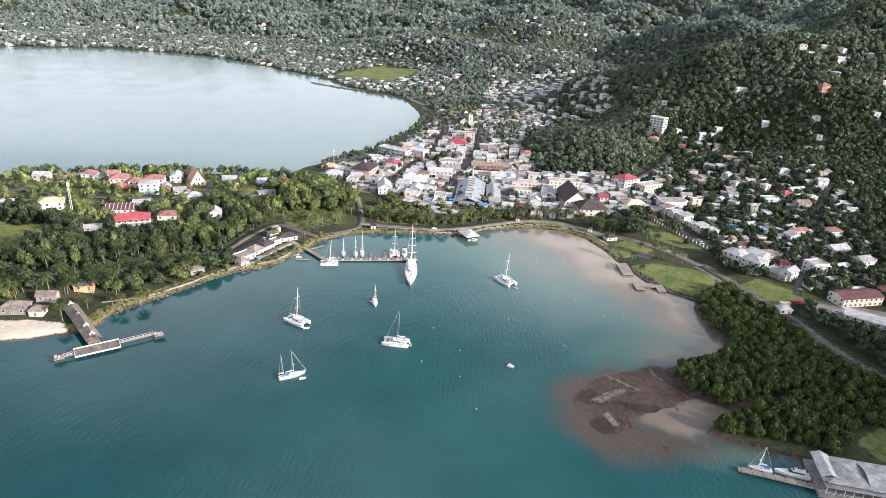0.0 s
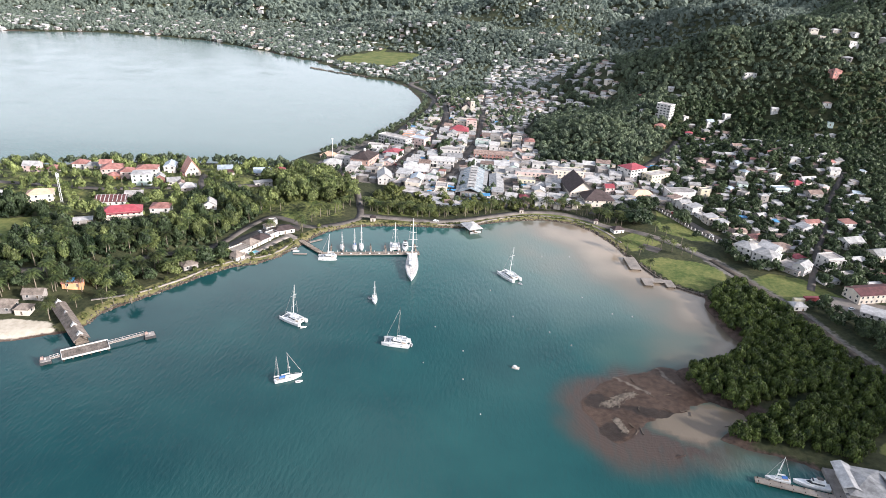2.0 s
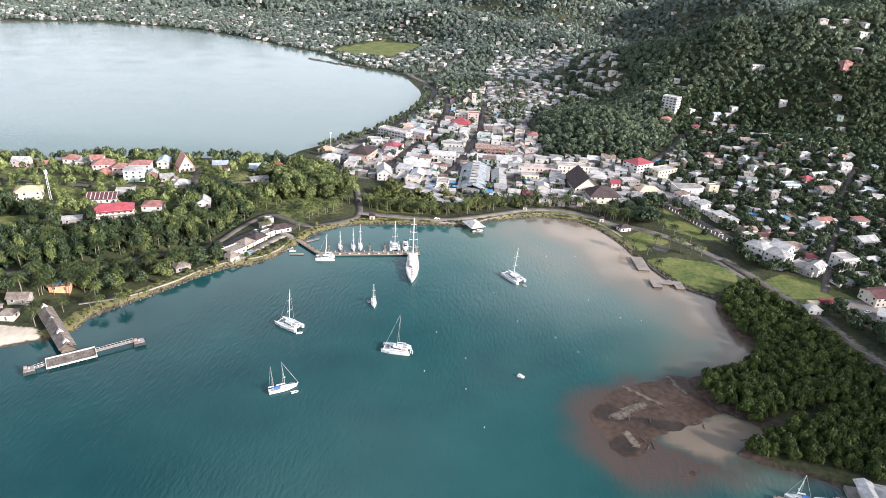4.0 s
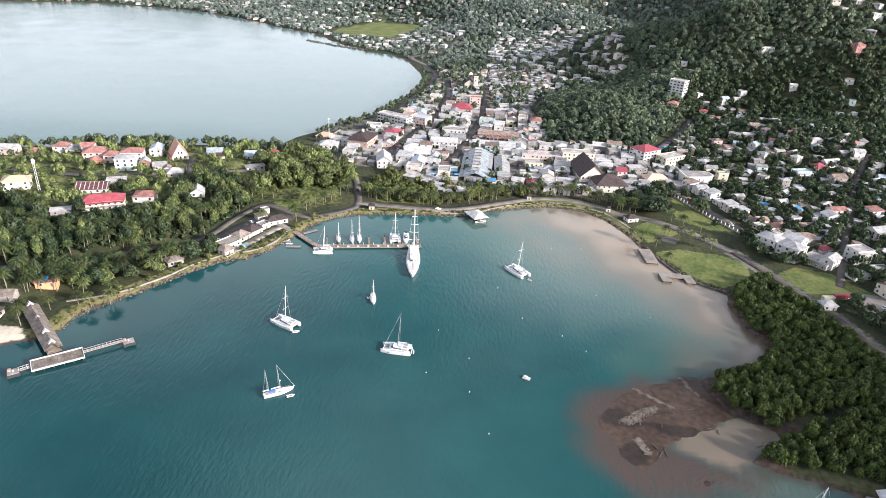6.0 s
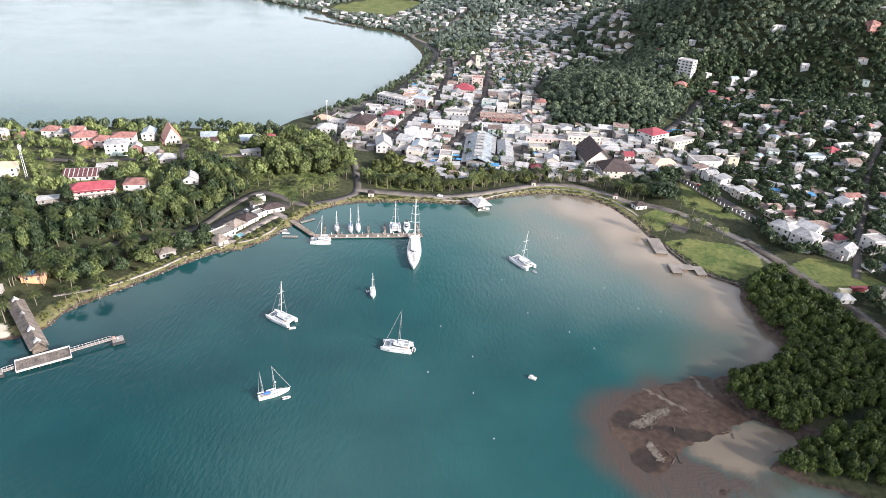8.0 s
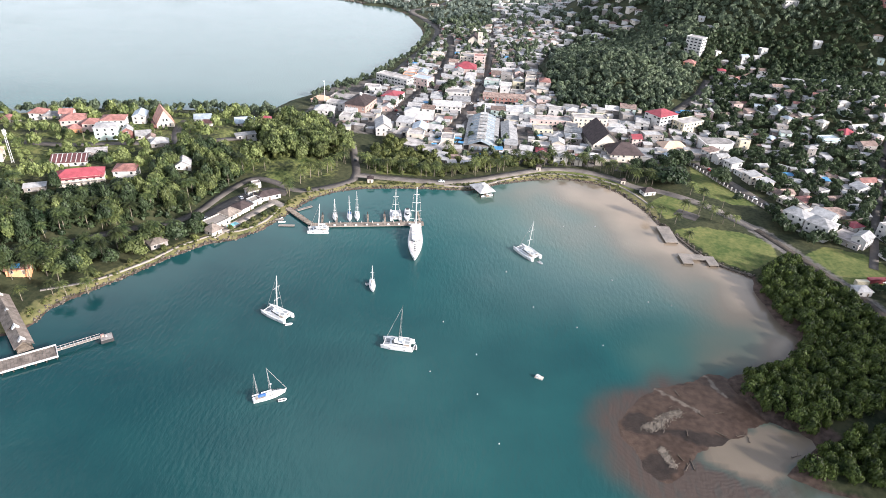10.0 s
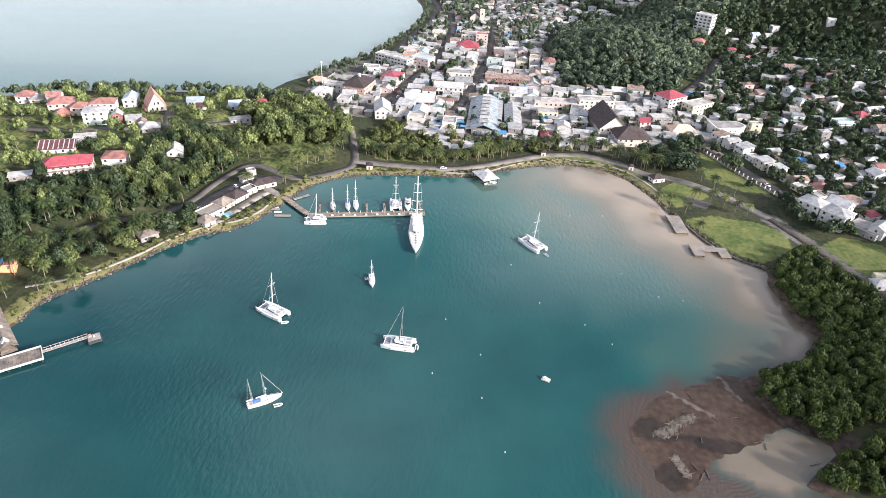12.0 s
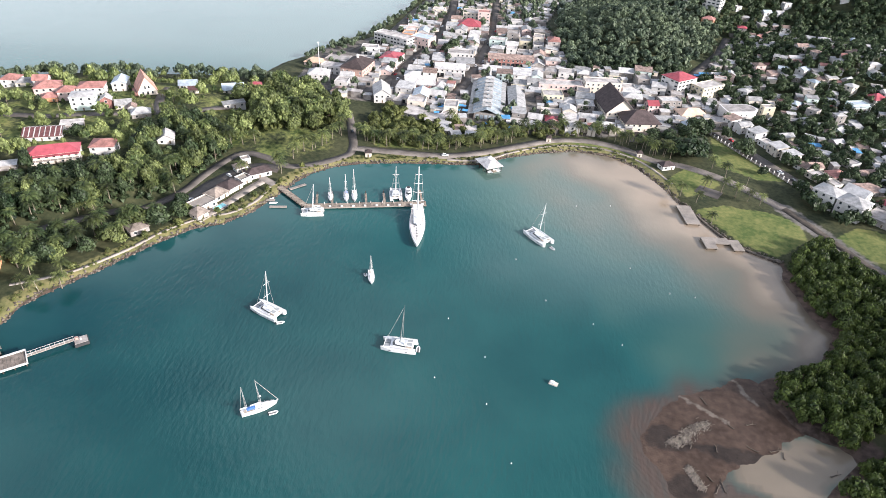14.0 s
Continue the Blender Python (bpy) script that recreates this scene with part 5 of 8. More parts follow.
# ---- sheds, lean-tos and patched roofs between the buildings ----
rc = random.Random(41)
sheds = Shape()
SHED_PAINT = [CONCRETE, WHITE, CREAM, ZINC, ZINC_PALE, RUST, DECK_ROOF, TARP_BLUE, CLAY_ROOF]
for k in range(5200):
    if k < 4700:
        x, y = rc.uniform(-150, 150), rc.uniform(512, 960)
        if ring_distance(x, y, TOWN) < 2:
            continue
    else:
        x, y = rc.uniform(115, 325), rc.uniform(440, 810)
        if ring_distance(x, y, VALLEY) < 2:
            continue
    w, d = rc.uniform(3.5, 8), rc.uniform(3, 6)
    if not free_spot(x, y, 0.2 * (w + d)):
        continue
    taken(x, y, 0.22 * (w + d))
    h, a, z = rc.uniform(2.3, 4.4), radians(rc.gauss(4, 9)), ground_at(x, y)
    one = Shape().box(-w / 2, w / 2, -d / 2, d / 2, -1, h, rc.choice((0, 0, 1, 2)))
    roof_k, lift = rc.choices((3, 4, 5, 6, 7, 8), (5, 5, 3, 3, 0.3, 0.6))[0], rc.uniform(0.2, 0.9)
    e = 0.35
    one.add([(-w / 2 - e, -d / 2 - e, h), (w / 2 + e, -d / 2 - e, h), (w / 2 + e, d / 2 + e, h + lift), (-w / 2 - e, d / 2 + e, h + lift), (-w / 2 - e, -d / 2 - e, h + 0.12), (w / 2 + e, -d / 2 - e, h + 0.12), (w / 2 + e, d / 2 + e, h + lift + 0.12), (-w / 2 - e, d / 2 + e, h + lift + 0.12)],
            [(3, 2, 1, 0), (4, 5, 6, 7), (0, 1, 5, 4), (1, 2, 6, 5), (2, 3, 7, 6), (3, 0, 4, 7)], roof_k)
    c, s = math.cos(a), math.sin(a)
    n = len(sheds.verts)
    sheds.verts += [(x + c * p[0] - s * p[1], y + s * p[0] + c * p[1], z + p[2]) for p in one.verts]
    sheds.faces += [tuple(i + n for i in f) for f in one.faces]
    sheds.mats += one.mats
tagged(new("lean_to_sheds", sheds.mesh("lean_to_sheds", SHED_PAINT)), "crowded sheds and lean-tos with patched sheet roofs", "sheds", kind="stuff")

# ---- far villages ----
rv = random.Random(9)
village = Shape()
VILLAGE_PAINT = [ZINC_PALE, ZINC, CLAY_ROOF, RED_ROOF, WHITE, CREAM, PINK, GLASS, RUST, CONCRETE]
spots = []
for k in range(6200):
    zone = rv.random()
    if zone < 0.13:
        x, y = rv.uniform(-70, 120), rv.uniform(870, 1330)
        if rv.random() < (y - 870) / 700:
            continue
    elif zone < 0.8:
        x, y = rv.uniform(-1500, -150), rv.uniform(1100, 1900)
        d = float(ring_distance(x, y, LAND))
        if d < 10 or rv.random() < min(0.9, 0.3 + d / 600):
            continue
    elif zone < 0.92:
        x, y = rv.uniform(-400, 300), rv.uniform(1200, 2200)
        if rv.random() < 0.6:
            continue
    else:
        x, y = rv.uniform(330, 700), rv.uniform(620, 1100)
        if rv.random() < 0.86:
            continue
    if float(ring_distance(x, y, LAND)) < 9 or float(ring_distance(x, y, FIELD)) > -8 or any((x - a) ** 2 + (y - b) ** 2 < 144 for a, b in spots):
        continue
    spots.append((x, y))
    taken(x, y - 4, 9.0)
    z, a = ground_at(x, y), rv.uniform(0, 3.14)
    w, d, h = rv.uniform(7, 14), rv.uniform(6, 9), rv.choice((2.5, 2.5, 2.8, 4.6))
    c, s = math.cos(a), math.sin(a)
    put_at = lambda p: (x + c * p[0] - s * p[1], y + s * p[0] + c * p[1], z + p[2])
    wall_k, roof_k = rv.choice((4, 4, 4, 5, 9)), rv.choice((0, 0, 0, 0, 1, 1, 1, 1, 8))
    one = Shape().box(-w / 2, w / 2, -d / 2, d / 2, -3, h, wall_k)
    one.hip(w, d, h, 0.2 * d, 0.5, roof_k)
    for u in (-0.3, 0.3):
        one.box(u * w - 0.8, u * w + 0.8, -d / 2 - 0.05, d / 2 + 0.05, h - 2.2, h - 0.9, 7)
    n = len(village.verts)
    village.verts += [put_at(p) for p in one.verts]
    village.faces += [tuple(i + n for i in f) for f in one.faces]
    village.mats += one.mats
tagged(new("far_houses", village.mesh("far_houses", VILLAGE_PAINT)), "scattered pale houses of the villages across the bay", "houses", kind="stuff")

# ---- trees ----
def leaf_cards(seed, lumps, cards, leaf, squash=0.8, spread=0.62, cores=9):
    """A crown of about 1 m radius standing on z = 0: leaf clumps on several lobes round a dark core. Returns places and quads."""
    r = np.random.RandomState(seed)
    centres = [np.array([0, 0, 0.75])]
    for k in range(lumps - 1):
        a, q = 6.283 * (k + r.uniform(-0.3, 0.3)) / (lumps - 1), r.uniform(0.35, 1) * spread
        centres.append(np.array([q * np.cos(a), q * np.sin(a), r.uniform(0.35, 0.95) * squash]))
    radii = [0.55] + [r.uniform(0.3, 0.5) for _ in centres[1:]]
    weights = np.array(radii) ** 2
    which = r.choice(len(centres), cards, p=weights / weights.sum())
    n = r.normal(size=(cards, 3))
    n[:, 2] = np.abs(n[:, 2]) * 1.1 - 0.35
    n /= np.linalg.norm(n, axis=1)[:, None]
    c = np.array(centres)[which] + n * np.array(radii)[which][:, None] * r.uniform(0.8, 1.12, (cards, 1)) * np.array([1, 1, squash])
    face = n + r.normal(scale=0.36, size=(cards, 3))
    face /= np.linalg.norm(face, axis=1)[:, None]
    side = np.cross(face, r.normal(size=(cards, 3)))
    side /= np.linalg.norm(side, axis=1)[:, None]
    up = np.cross(face, side)
    s = leaf * r.uniform(0.6, 1.3, (cards, 1))
    leaves = np.stack([c - side * s - up * s * 0.6, c + side * s - up * s * 0.5, c + side * s * r.uniform(-0.5, 0.5, (cards, 1)) + up * s], 1)
    verts, faces = leaves.reshape(-1, 3), np.arange(cards * 3).reshape(-1, 3)
    # the core: one rough six-sided lump in each lobe
    for ce, ra in list(zip(centres, radii))[:cores]:
        k = 0.74 * ra
        a = np.linspace(0, 6.283, 5)[:-1] + r.uniform(0, 1.5)
        ring = lambda q, h: np.stack([ce[0] + q * np.cos(a), ce[1] + q * np.sin(a), np.full(4, ce[2] + h * squash)], 1)
        v = np.concatenate([ring(0.5 * k, -0.8 * k), ring(1.0 * k, 0.0), ring(0.55 * k, 0.85 * k)])
        b = len(verts)
        f = []
        for i in (0, 1):
            for j in range(4):
                p, q = b + i * 4 + j, b + i * 4 + (j + 1) % 4
                f += [[p, q, q + 4], [p, q + 4, p + 4]]
        f += [[b + 8, b + 9, b + 10], [b + 8, b + 10, b + 11]]
        verts, faces = np.concatenate([verts, v]), np.concatenate([faces, f])
    return verts.astype(np.float32), faces.astype(np.int32)


def grove(name, places, kinds, material, label, category, seed=1):
    """One mesh of many crowns: rows of x, y, z of the foot, crown radius, crown height, trunk clearance."""
    r = np.random.RandomState(seed)
    places = np.asarray(places, float)
    all_v, all_f, base = [], [], 0
    which = r.randint(len(kinds), size=len(places))
    for k, (v, f) in enumerate(kinds):
        p = places[which == k]
        if not len(p):
            continue
        a = r.uniform(0, 6.283, len(p))
        c, s = np.cos(a)[:, None], np.sin(a)[:, None]
        w = np.stack([(c * v[:, 0] - s * v[:, 1]) * p[:, 3:4] + p[:, 0:1], (s * v[:, 0] + c * v[:, 1]) * p[:, 3:4] + p[:, 1:2], v[:, 2] * p[:, 4:5] + p[:, 2:3] + p[:, 5:6]], 2)
        all_v.append(w.reshape(-1, 3))
        all_f.append((f[None] + (np.arange(len(p)) * len(v))[:, None, None] + base).reshape(-1, 3))
        base += len(p) * len(v)
    ob = mesh_from(name, np.concatenate(all_v), np.concatenate(all_f), material, smooth=len(kinds[0][0]) < 20)
    return tagged(ob, label, category, kind="stuff")


def crown_mesh(name, data, material):
    ob = mesh_from(name, *data, material)
    me = ob.data
    bpy.data.objects.remove(ob)
    return me


NEAR = [leaf_cards(s, 9, 760, 0.1) for s in (1, 2, 3, 4)]
THICKET = [leaf_cards(s, 7, 420, 0.115, 0.75, cores=3) for s in (9, 10, 14)]
CLOSE = [leaf_cards(s, 7, 220, 0.155, cores=3) for s in (5, 6, 7, 8)]
MIDDLE = [leaf_cards(s, 6, 78, 0.24, cores=1) for s in (11, 12, 13)]
DISTANT = [leaf_cards(s, 5, 32, 0.4, cores=0) for s in (41, 42, 43)]
FARTHER = [leaf_cards(s, 4, 18, 0.55, cores=0) for s in (44, 45, 46)]


def dome(seed, sides=6):
    """A rounded far crown of about 1 m radius on z = 0, uneven all round."""
    r = np.random.RandomState(seed)
    a = np.arange(sides) * 6.283 / sides + r.uniform(0, 1)
    rows = [np.stack([q * np.cos(a + k) * w, q * np.sin(a + k) * w, h * r.uniform(0.85, 1.15, sides)], 1) for k, (q, h) in enumerate(((1.0, 0.15), (0.72, 0.85))) for w in [r.uniform(0.75, 1.2, sides)]]
    v = np.concatenate(rows + [np.array([[r.uniform(-0.2, 0.2), r.uniform(-0.2, 0.2), 1.12]])])
    f = []
    for j in range(sides):
        k = (j + 1) % sides
        f += [[j, k, sides + k], [j, sides + k, sides + j], [sides + j, sides + k, 2 * sides]]
    return v.astype(np.float32), np.array(f, np.int32)


FAR = [dome(s) for s in (21, 22, 23, 24, 25)]
SCRUB = [leaf_cards(s, 4, 30, 0.36, cores=1) for s in (21, 22, 23)]
TREE_CROWNS = [crown_mesh("crown", d, GREEN_TREE) for d in NEAR]
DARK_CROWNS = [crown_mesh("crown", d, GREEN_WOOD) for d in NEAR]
BUSH_CROWNS = [crown_mesh("leaves", leaf_cards(s, 5, 260, 0.15, 0.9, 0.5), GREEN_BUSH) for s in (31, 32, 33)]


def trunk_mesh(seed):
    r = random.Random(seed)
    s = Shape().tube([(0, 0, -0.3), (r.uniform(-0.05, 0.05), r.uniform(-0.05, 0.05), 0.5), (r.uniform(-0.1, 0.1), r.uniform(-0.1, 0.1), 1.0)], [0.11, 0.075, 0.06], 7)
    for k in range(4):
        a = 1.571 * k + r.uniform(-0.5, 0.5)
        s.tube([(0, 0, 0.75), (0.22 * math.cos(a), 0.22 * math.sin(a), 1.1), (0.5 * math.cos(a), 0.5 * math.sin(a), 1.35)], [0.05, 0.035, 0.015], 5)
    return s.mesh("trunk", BARK, True)


TRUNKS = [trunk_mesh(s) for s in range(4)]


def tree(x, y, r, tall, k, label, group, crowns=TREE_CROWNS):
    z = ground_at(x, y)
    top = thing("tree", x, y, z, (k * 77) % 360, label, "tree", group)
    clear = 0.24 * tall
    part("trunk", TRUNKS[k % 4], None, top, m=Matrix.Diagonal((clear * 1.1, clear * 1.1, clear, 1)))
    part("crown", crowns[k % 4], None, top, m=Matrix.Translation((0, 0, clear * 0.7)) @ Matrix.Diagonal((r, r, tall - clear, 1)))
    return top


def palm_meshes(seed, leaves):
    """A coconut palm 8 m high: a leaning ringed trunk and a crown of drooping feathered fronds."""
    r = random.Random(seed)
    lean = (r.uniform(-0.9, 0.9), r.uniform(-0.9, 0.9))
    pts = [(lean[0] * (k / 5) ** 2, lean[1] * (k / 5) ** 2, 8.0 * k / 5 - (0.3 if k == 0 else 0)) for k in range(6)]
    trunk = Shape().tube(pts, [0.3, 0.2, 0.18, 0.17, 0.16, 0.15], 6).mesh("trunk", PALM_BARK, True)
    crown = Shape()
    tip = Vector(pts[-1])
    for k in range(19):
        a, lift = 2.399 * k, 0.95 - 1.15 * k / 19 + r.uniform(-0.15, 0.15)
        length = r.uniform(3.9, 5.0)
        out, side = Vector((math.cos(a), math.sin(a), 0)), Vector((-math.sin(a), math.cos(a), 0))
        spine = []
        for i in range(7):
            u = i / 6
            spine.append(tip + out * (length * (u - 0.12 * u * u)) * max(0.45, math.cos(0.6 * lift)) + Vector((0, 0, length * (lift * u - (0.55 + 0.3 * lift) * u * u))))
        for i in range(6):
            p, q = spine[i], spine[i + 1]
            wide = (0.7, 1.05, 1.15, 1.05, 0.8, 0.5)[i]
            for sgn in (-1, 1):
                for j in (0.0, 0.5):
                    b0, b1 = p.lerp(q, j), p.lerp(q, j + 0.42)
                    e = b1 + side * sgn * wide + (q - p) * 0.35 - Vector((0, 0, 0.4 * wide))
                    crown.add([b0, b1, e], [(0, 1, 2)])
    for k in range(5):
        a = 1.257 * k
        crown.tube([tip + Vector((0.2 * math.cos(a), 0.2 * math.sin(a), -0.1)), tip + Vector((0.25 * math.cos(a), 0.25 * math.sin(a), -0.4))], [0.13, 0.1], 5)
    return trunk, crown.mesh("fronds", leaves)


PALMS = [palm_meshes(s, GREEN_PALM) for s in range(5)]
# copies of the palms in the frond green darkened for shade
SHADED_PALMS = [palm_meshes(s, GREEN_PALM_SHADED) for s in range(5, 10)]


def palm(x, y, scale, k, label, group, kinds=PALMS):
    top = thing("coconut_palm", x, y, ground_at(x, y), (k * 131) % 360, label, "palm tree", group)
    trunk, fronds = kinds[k % 5]
    m = Matrix.Diagonal((scale, scale, scale, 1))
    part("trunk", trunk, None, top, m=m)
    part("fronds", fronds, None, top, m=m)
    return top


TAKEN_XY = np.array(TAKEN, float)
ROAD_LIST = list(ROADS.values())


def open_ground(x, y, reach):
    """Which of these places are clear of buildings, roads, lawns, sand and water."""
    x, y, reach = np.asarray(x, float), np.asarray(y, float), np.broadcast_to(reach, np.shape(x))
    ok = ring_distance(x, y, LAND) > 3.0
    for line, half in ROAD_LIST:
        ok &= line_distance(x, y, line) > half + 0.35 * reach
    if x.size == 1:
        a, b, r = TAKEN_XY.T
        return ok & np.all((x.ravel()[0] - a) ** 2 + (y.ravel()[0] - b) ** 2 > (r * 0.8 + 0.3 * reach.ravel()[0]) ** 2)
    for a, b, r in TAKEN_XY:
        ok &= (x - a) ** 2 + (y - b) ** 2 > (r * 0.8 + 0.3 * reach) ** 2
    return ok


def on_lawn(x, y, margin=0.0):
    return np.max([ring_distance(x, y, r) for r in LAWNS + [FIELD, BEACH]], 0) > margin


def scatter(ring, step, seed, jitter=0.42):
    """Uneven places inside an outline, about step apart."""
    ring = np.asarray(ring, float)
    r = np.random.RandomState(seed)
    gx, gy = np.meshgrid(np.arange(ring[:, 0].min(), ring[:, 0].max(), step), np.arange(ring[:, 1].min(), ring[:, 1].max(), step * 0.87))
    gx = gx + (np.arange(gx.shape[0])[:, None] % 2) * step / 2
    x, y = (gx + r.uniform(-jitter, jitter, gx.shape) * step).ravel(), (gy + r.uniform(-jitter, jitter, gy.shape) * step).ravel()
    keep = ring_distance(x, y, ring) > 0
    return x[keep], y[keep]


# the wooded slope of the peninsula: separate trees and palms
SLOPE = [(-420, 290), (-330, 291), (-266, 309), (-246, 322), (-226, 346), (-206, 368), (-197, 384), (-194, 402), (-186, 436), (-190, 452), (-214, 458), (-232, 448), (-236, 426), (-228, 412), (-240, 395), (-300, 365), (-340, 390), (-420, 400)]


def below_house(x, y, reach=27):
    """Whether a tree here would stand close before the front of a house."""
    return any(0 < 0.76 * (b - y) + 0.65 * (x - a) < reach and abs(0.76 * (x - a) + 0.65 * (y - b)) < r + 3 and r > 4.5 for a, b, r in TAKEN[:30])


r7 = random.Random(17)
count = 0
slope_rest = []
for x, y in zip(*scatter(SLOPE, 6.9, 7)):
    if not open_ground([x], [y], 3.0)[0] or on_lawn(np.array([x]), np.array([y]))[0]:
        continue
    if below_house(x, y, 14):
        continue
    if x < -318:
        slope_rest.append((x, y))
    elif r7.random() < (0.5 if line_distance(x, y, ROADS["drive"][0]) < 26 else 0.25):
        palm(x, y, r7.uniform(0.95, 1.4) * (0.62 if below_house(x, y) else 1), count, "tall coconut palm in the grove on the slope", "palms of the peninsula grove", SHADED_PALMS if r7.random() < 0.85 else PALMS)
    else:
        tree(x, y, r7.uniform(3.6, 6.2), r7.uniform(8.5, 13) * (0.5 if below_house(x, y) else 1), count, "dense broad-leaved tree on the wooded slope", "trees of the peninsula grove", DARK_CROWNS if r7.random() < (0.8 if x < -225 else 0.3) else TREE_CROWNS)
    count += 1
under = scatter(SLOPE, 4.7, 27)
keep = open_ground(under[0], under[1], 2.0) & ~on_lawn(under[0], under[1]) & np.array([not below_house(a, b, 10) for a, b in zip(*under)])
x, y = under[0][keep], under[1][keep]
size = np.random.RandomState(6).uniform(2.0, 3.4, len(x))
grove("slope_undergrowth", np.stack([x, y, height(x, y) - 0.4, size, size * 1.1, 0 * size], 1), SCRUB, GREEN_WOOD, "dense undergrowth filling the wooded slope", "shrubs")
KNOLL = [(-200, 455), (-182, 450), (-160, 462), (-140, 470), (-132, 495), (-146, 515), (-175, 545), (-200, 540), (-208, 500), (-192, 480)]
for x, y in zip(*scatter(KNOLL, 9.0, 8)):
    if open_ground([x], [y], 2.0)[0]:
        tree(x, y, r7.uniform(5.2, 8.2), r7.uniform(9, 14), count, "large sunlit broad-leaved tree on the knoll", "trees of the knoll")
        count += 1
x, y = scatter(KNOLL, 4.2, 61)
keep = open_ground(x, y, 1.5)
x, y = x[keep], y[keep]
size = np.random.RandomState(62).uniform(1.8, 3.4, len(x))
grove("knoll_undergrowth", np.stack([x, y, height(x, y) - 0.3, size, size * 1.5, 0 * size], 1), MIDDLE, GREEN_BUSH, "green undergrowth filling the wooded knoll", "shrubs")
slope_rest = np.array(slope_rest)
x, y = slope_rest.T
size = np.random.RandomState(4).uniform(3.2, 5.4, len(x))
grove("slope_trees", np.stack([x, y, height(x, y), size, size * 1.6, 0.4 * size], 1), CLOSE, GREEN_WOOD, "trees at the far end of the wooded slope", "trees")
# between and behind the houses of the peninsula
GARDENS = [(-420, 400), (-340, 385), (-300, 365), (-240, 395), (-215, 440), (-180, 440), (-205, 500), (-200, 545), (-260, 548), (-318, 538), (-366, 524), (-402, 500), (-440, 492)]
x, y = scatter(GARDENS, 9.5, 9)
keep = open_ground(x, y, 5.0)
bay_edge = scatter([(-440, 486), (-402, 494), (-366, 516), (-318, 528), (-262, 540), (-205, 548), (-205, 560), (-262, 552), (-318, 541), (-366, 529), (-402, 506), (-440, 498)], 6.5, 10)
x, y = np.r_[x[keep], bay_edge[0]], np.r_[y[keep], bay_edge[1]]
r = np.random.RandomState(3)
size = np.where(r.uniform(size=len(x)) < 0.3, r.uniform(3.4, 5.2, len(x)), r.uniform(1.2, 2.8, len(x)))
size = np.where([below_house(a, b, 18) for a, b in zip(x, y)], np.minimum(size, 1.7), size)
size[len(x) - len(bay_edge[0]):] = r.uniform(2.6, 4.8, len(bay_edge[0]))
# trees between the buildings of the town
gx, gy = scatter(TOWN, 9.5, 21)
keep = open_ground(gx, gy, 1.0) & ((gy > 740) | (r.uniform(size=len(gx)) < 0.6))
tx, ty = gx[keep], gy[keep]
ts = r.uniform(1.6, 4.0, len(tx)) + 0.9 * (ty > 740)
grove("street_trees", np.stack([tx, ty, height(tx, ty), ts, ts * 1.4, 0.3 * ts], 1), MIDDLE, GREEN_HAZE, "dark shade trees between the town buildings", "trees")
edge = np.arange(len(x)) >= len(x) - len(bay_edge[0])
for name, some, green, text in (("garden_trees", ~edge, GREEN_TREE, "garden trees and shrubs among the houses"), ("bay_trees", edge, GREEN_HAZE, "dark round trees along the bay shore")):
    s = size[some]
    grove(name, np.stack([x[some], y[some], height(x[some], y[some]), s, s * 1.5, 0.4 * s], 1), CLOSE, green, text, "trees")

# the grassy strip between the drive and the shore
for k, (px, py, pr, ph) in enumerate([(-202, 331, 7.5, 8), (-188, 349, 8, 10), (-196, 346, 6.5, 9), (-187, 371, 3.6, 6), (-219, 313, 7, 8), (-208, 321, 5.5, 7), (-230, 305, 6, 8), (-182, 357, 5, 8), (-260, 420, 6, 9), (-270, 413, 5.5, 8.5), (-240, 431, 4, 6.5), (-222, 443, 6, 11), (-214, 436, 5.5, 11), (-203, 447, 6, 12), (-198, 438, 5, 10), (-228, 436, 4.5, 8), (-315, 447, 4, 7), (-322, 452, 3.5, 6), (-236, 309, 4.5, 7), (-228, 318, 4.2, 6), (-205, 345, 4.5, 6.5), (-200, 352, 4.6, 6.5), (-184, 358, 3.6, 6), (-186, 366, 3.8, 7), (-181, 363, 3.5, 5), (-216, 327, 3.4, 4.5), (-209, 335, 3.6, 5), (-262, 288, 5, 8), (-275, 280, 5.5, 9), (-292, 276, 5, 9), (-310, 270, 5.5, 9), (-286, 266, 4.5, 7), (-300, 262, 5, 8)]):
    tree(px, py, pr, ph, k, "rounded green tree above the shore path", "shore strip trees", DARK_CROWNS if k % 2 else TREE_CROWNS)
LOWER = [(-330, 250), (-272, 288), (-250, 300), (-238, 296), (-226, 302), (-212, 318), (-222, 334), (-240, 313), (-262, 300), (-330, 282)]
for x, y in zip(*scatter(LOWER, 7.2, 51)):
    if open_ground([x], [y], 1.5)[0] and not on_lawn(np.array([x]), np.array([y]), -1)[0]:
        if r7.random() < 0.35:
            palm(x, y, r7.uniform(1.0, 1.4), count, "coconut palm among the trees behind the beach", "palms on the shore", SHADED_PALMS)
        else:
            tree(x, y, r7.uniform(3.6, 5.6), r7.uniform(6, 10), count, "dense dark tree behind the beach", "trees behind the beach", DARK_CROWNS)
        count += 1
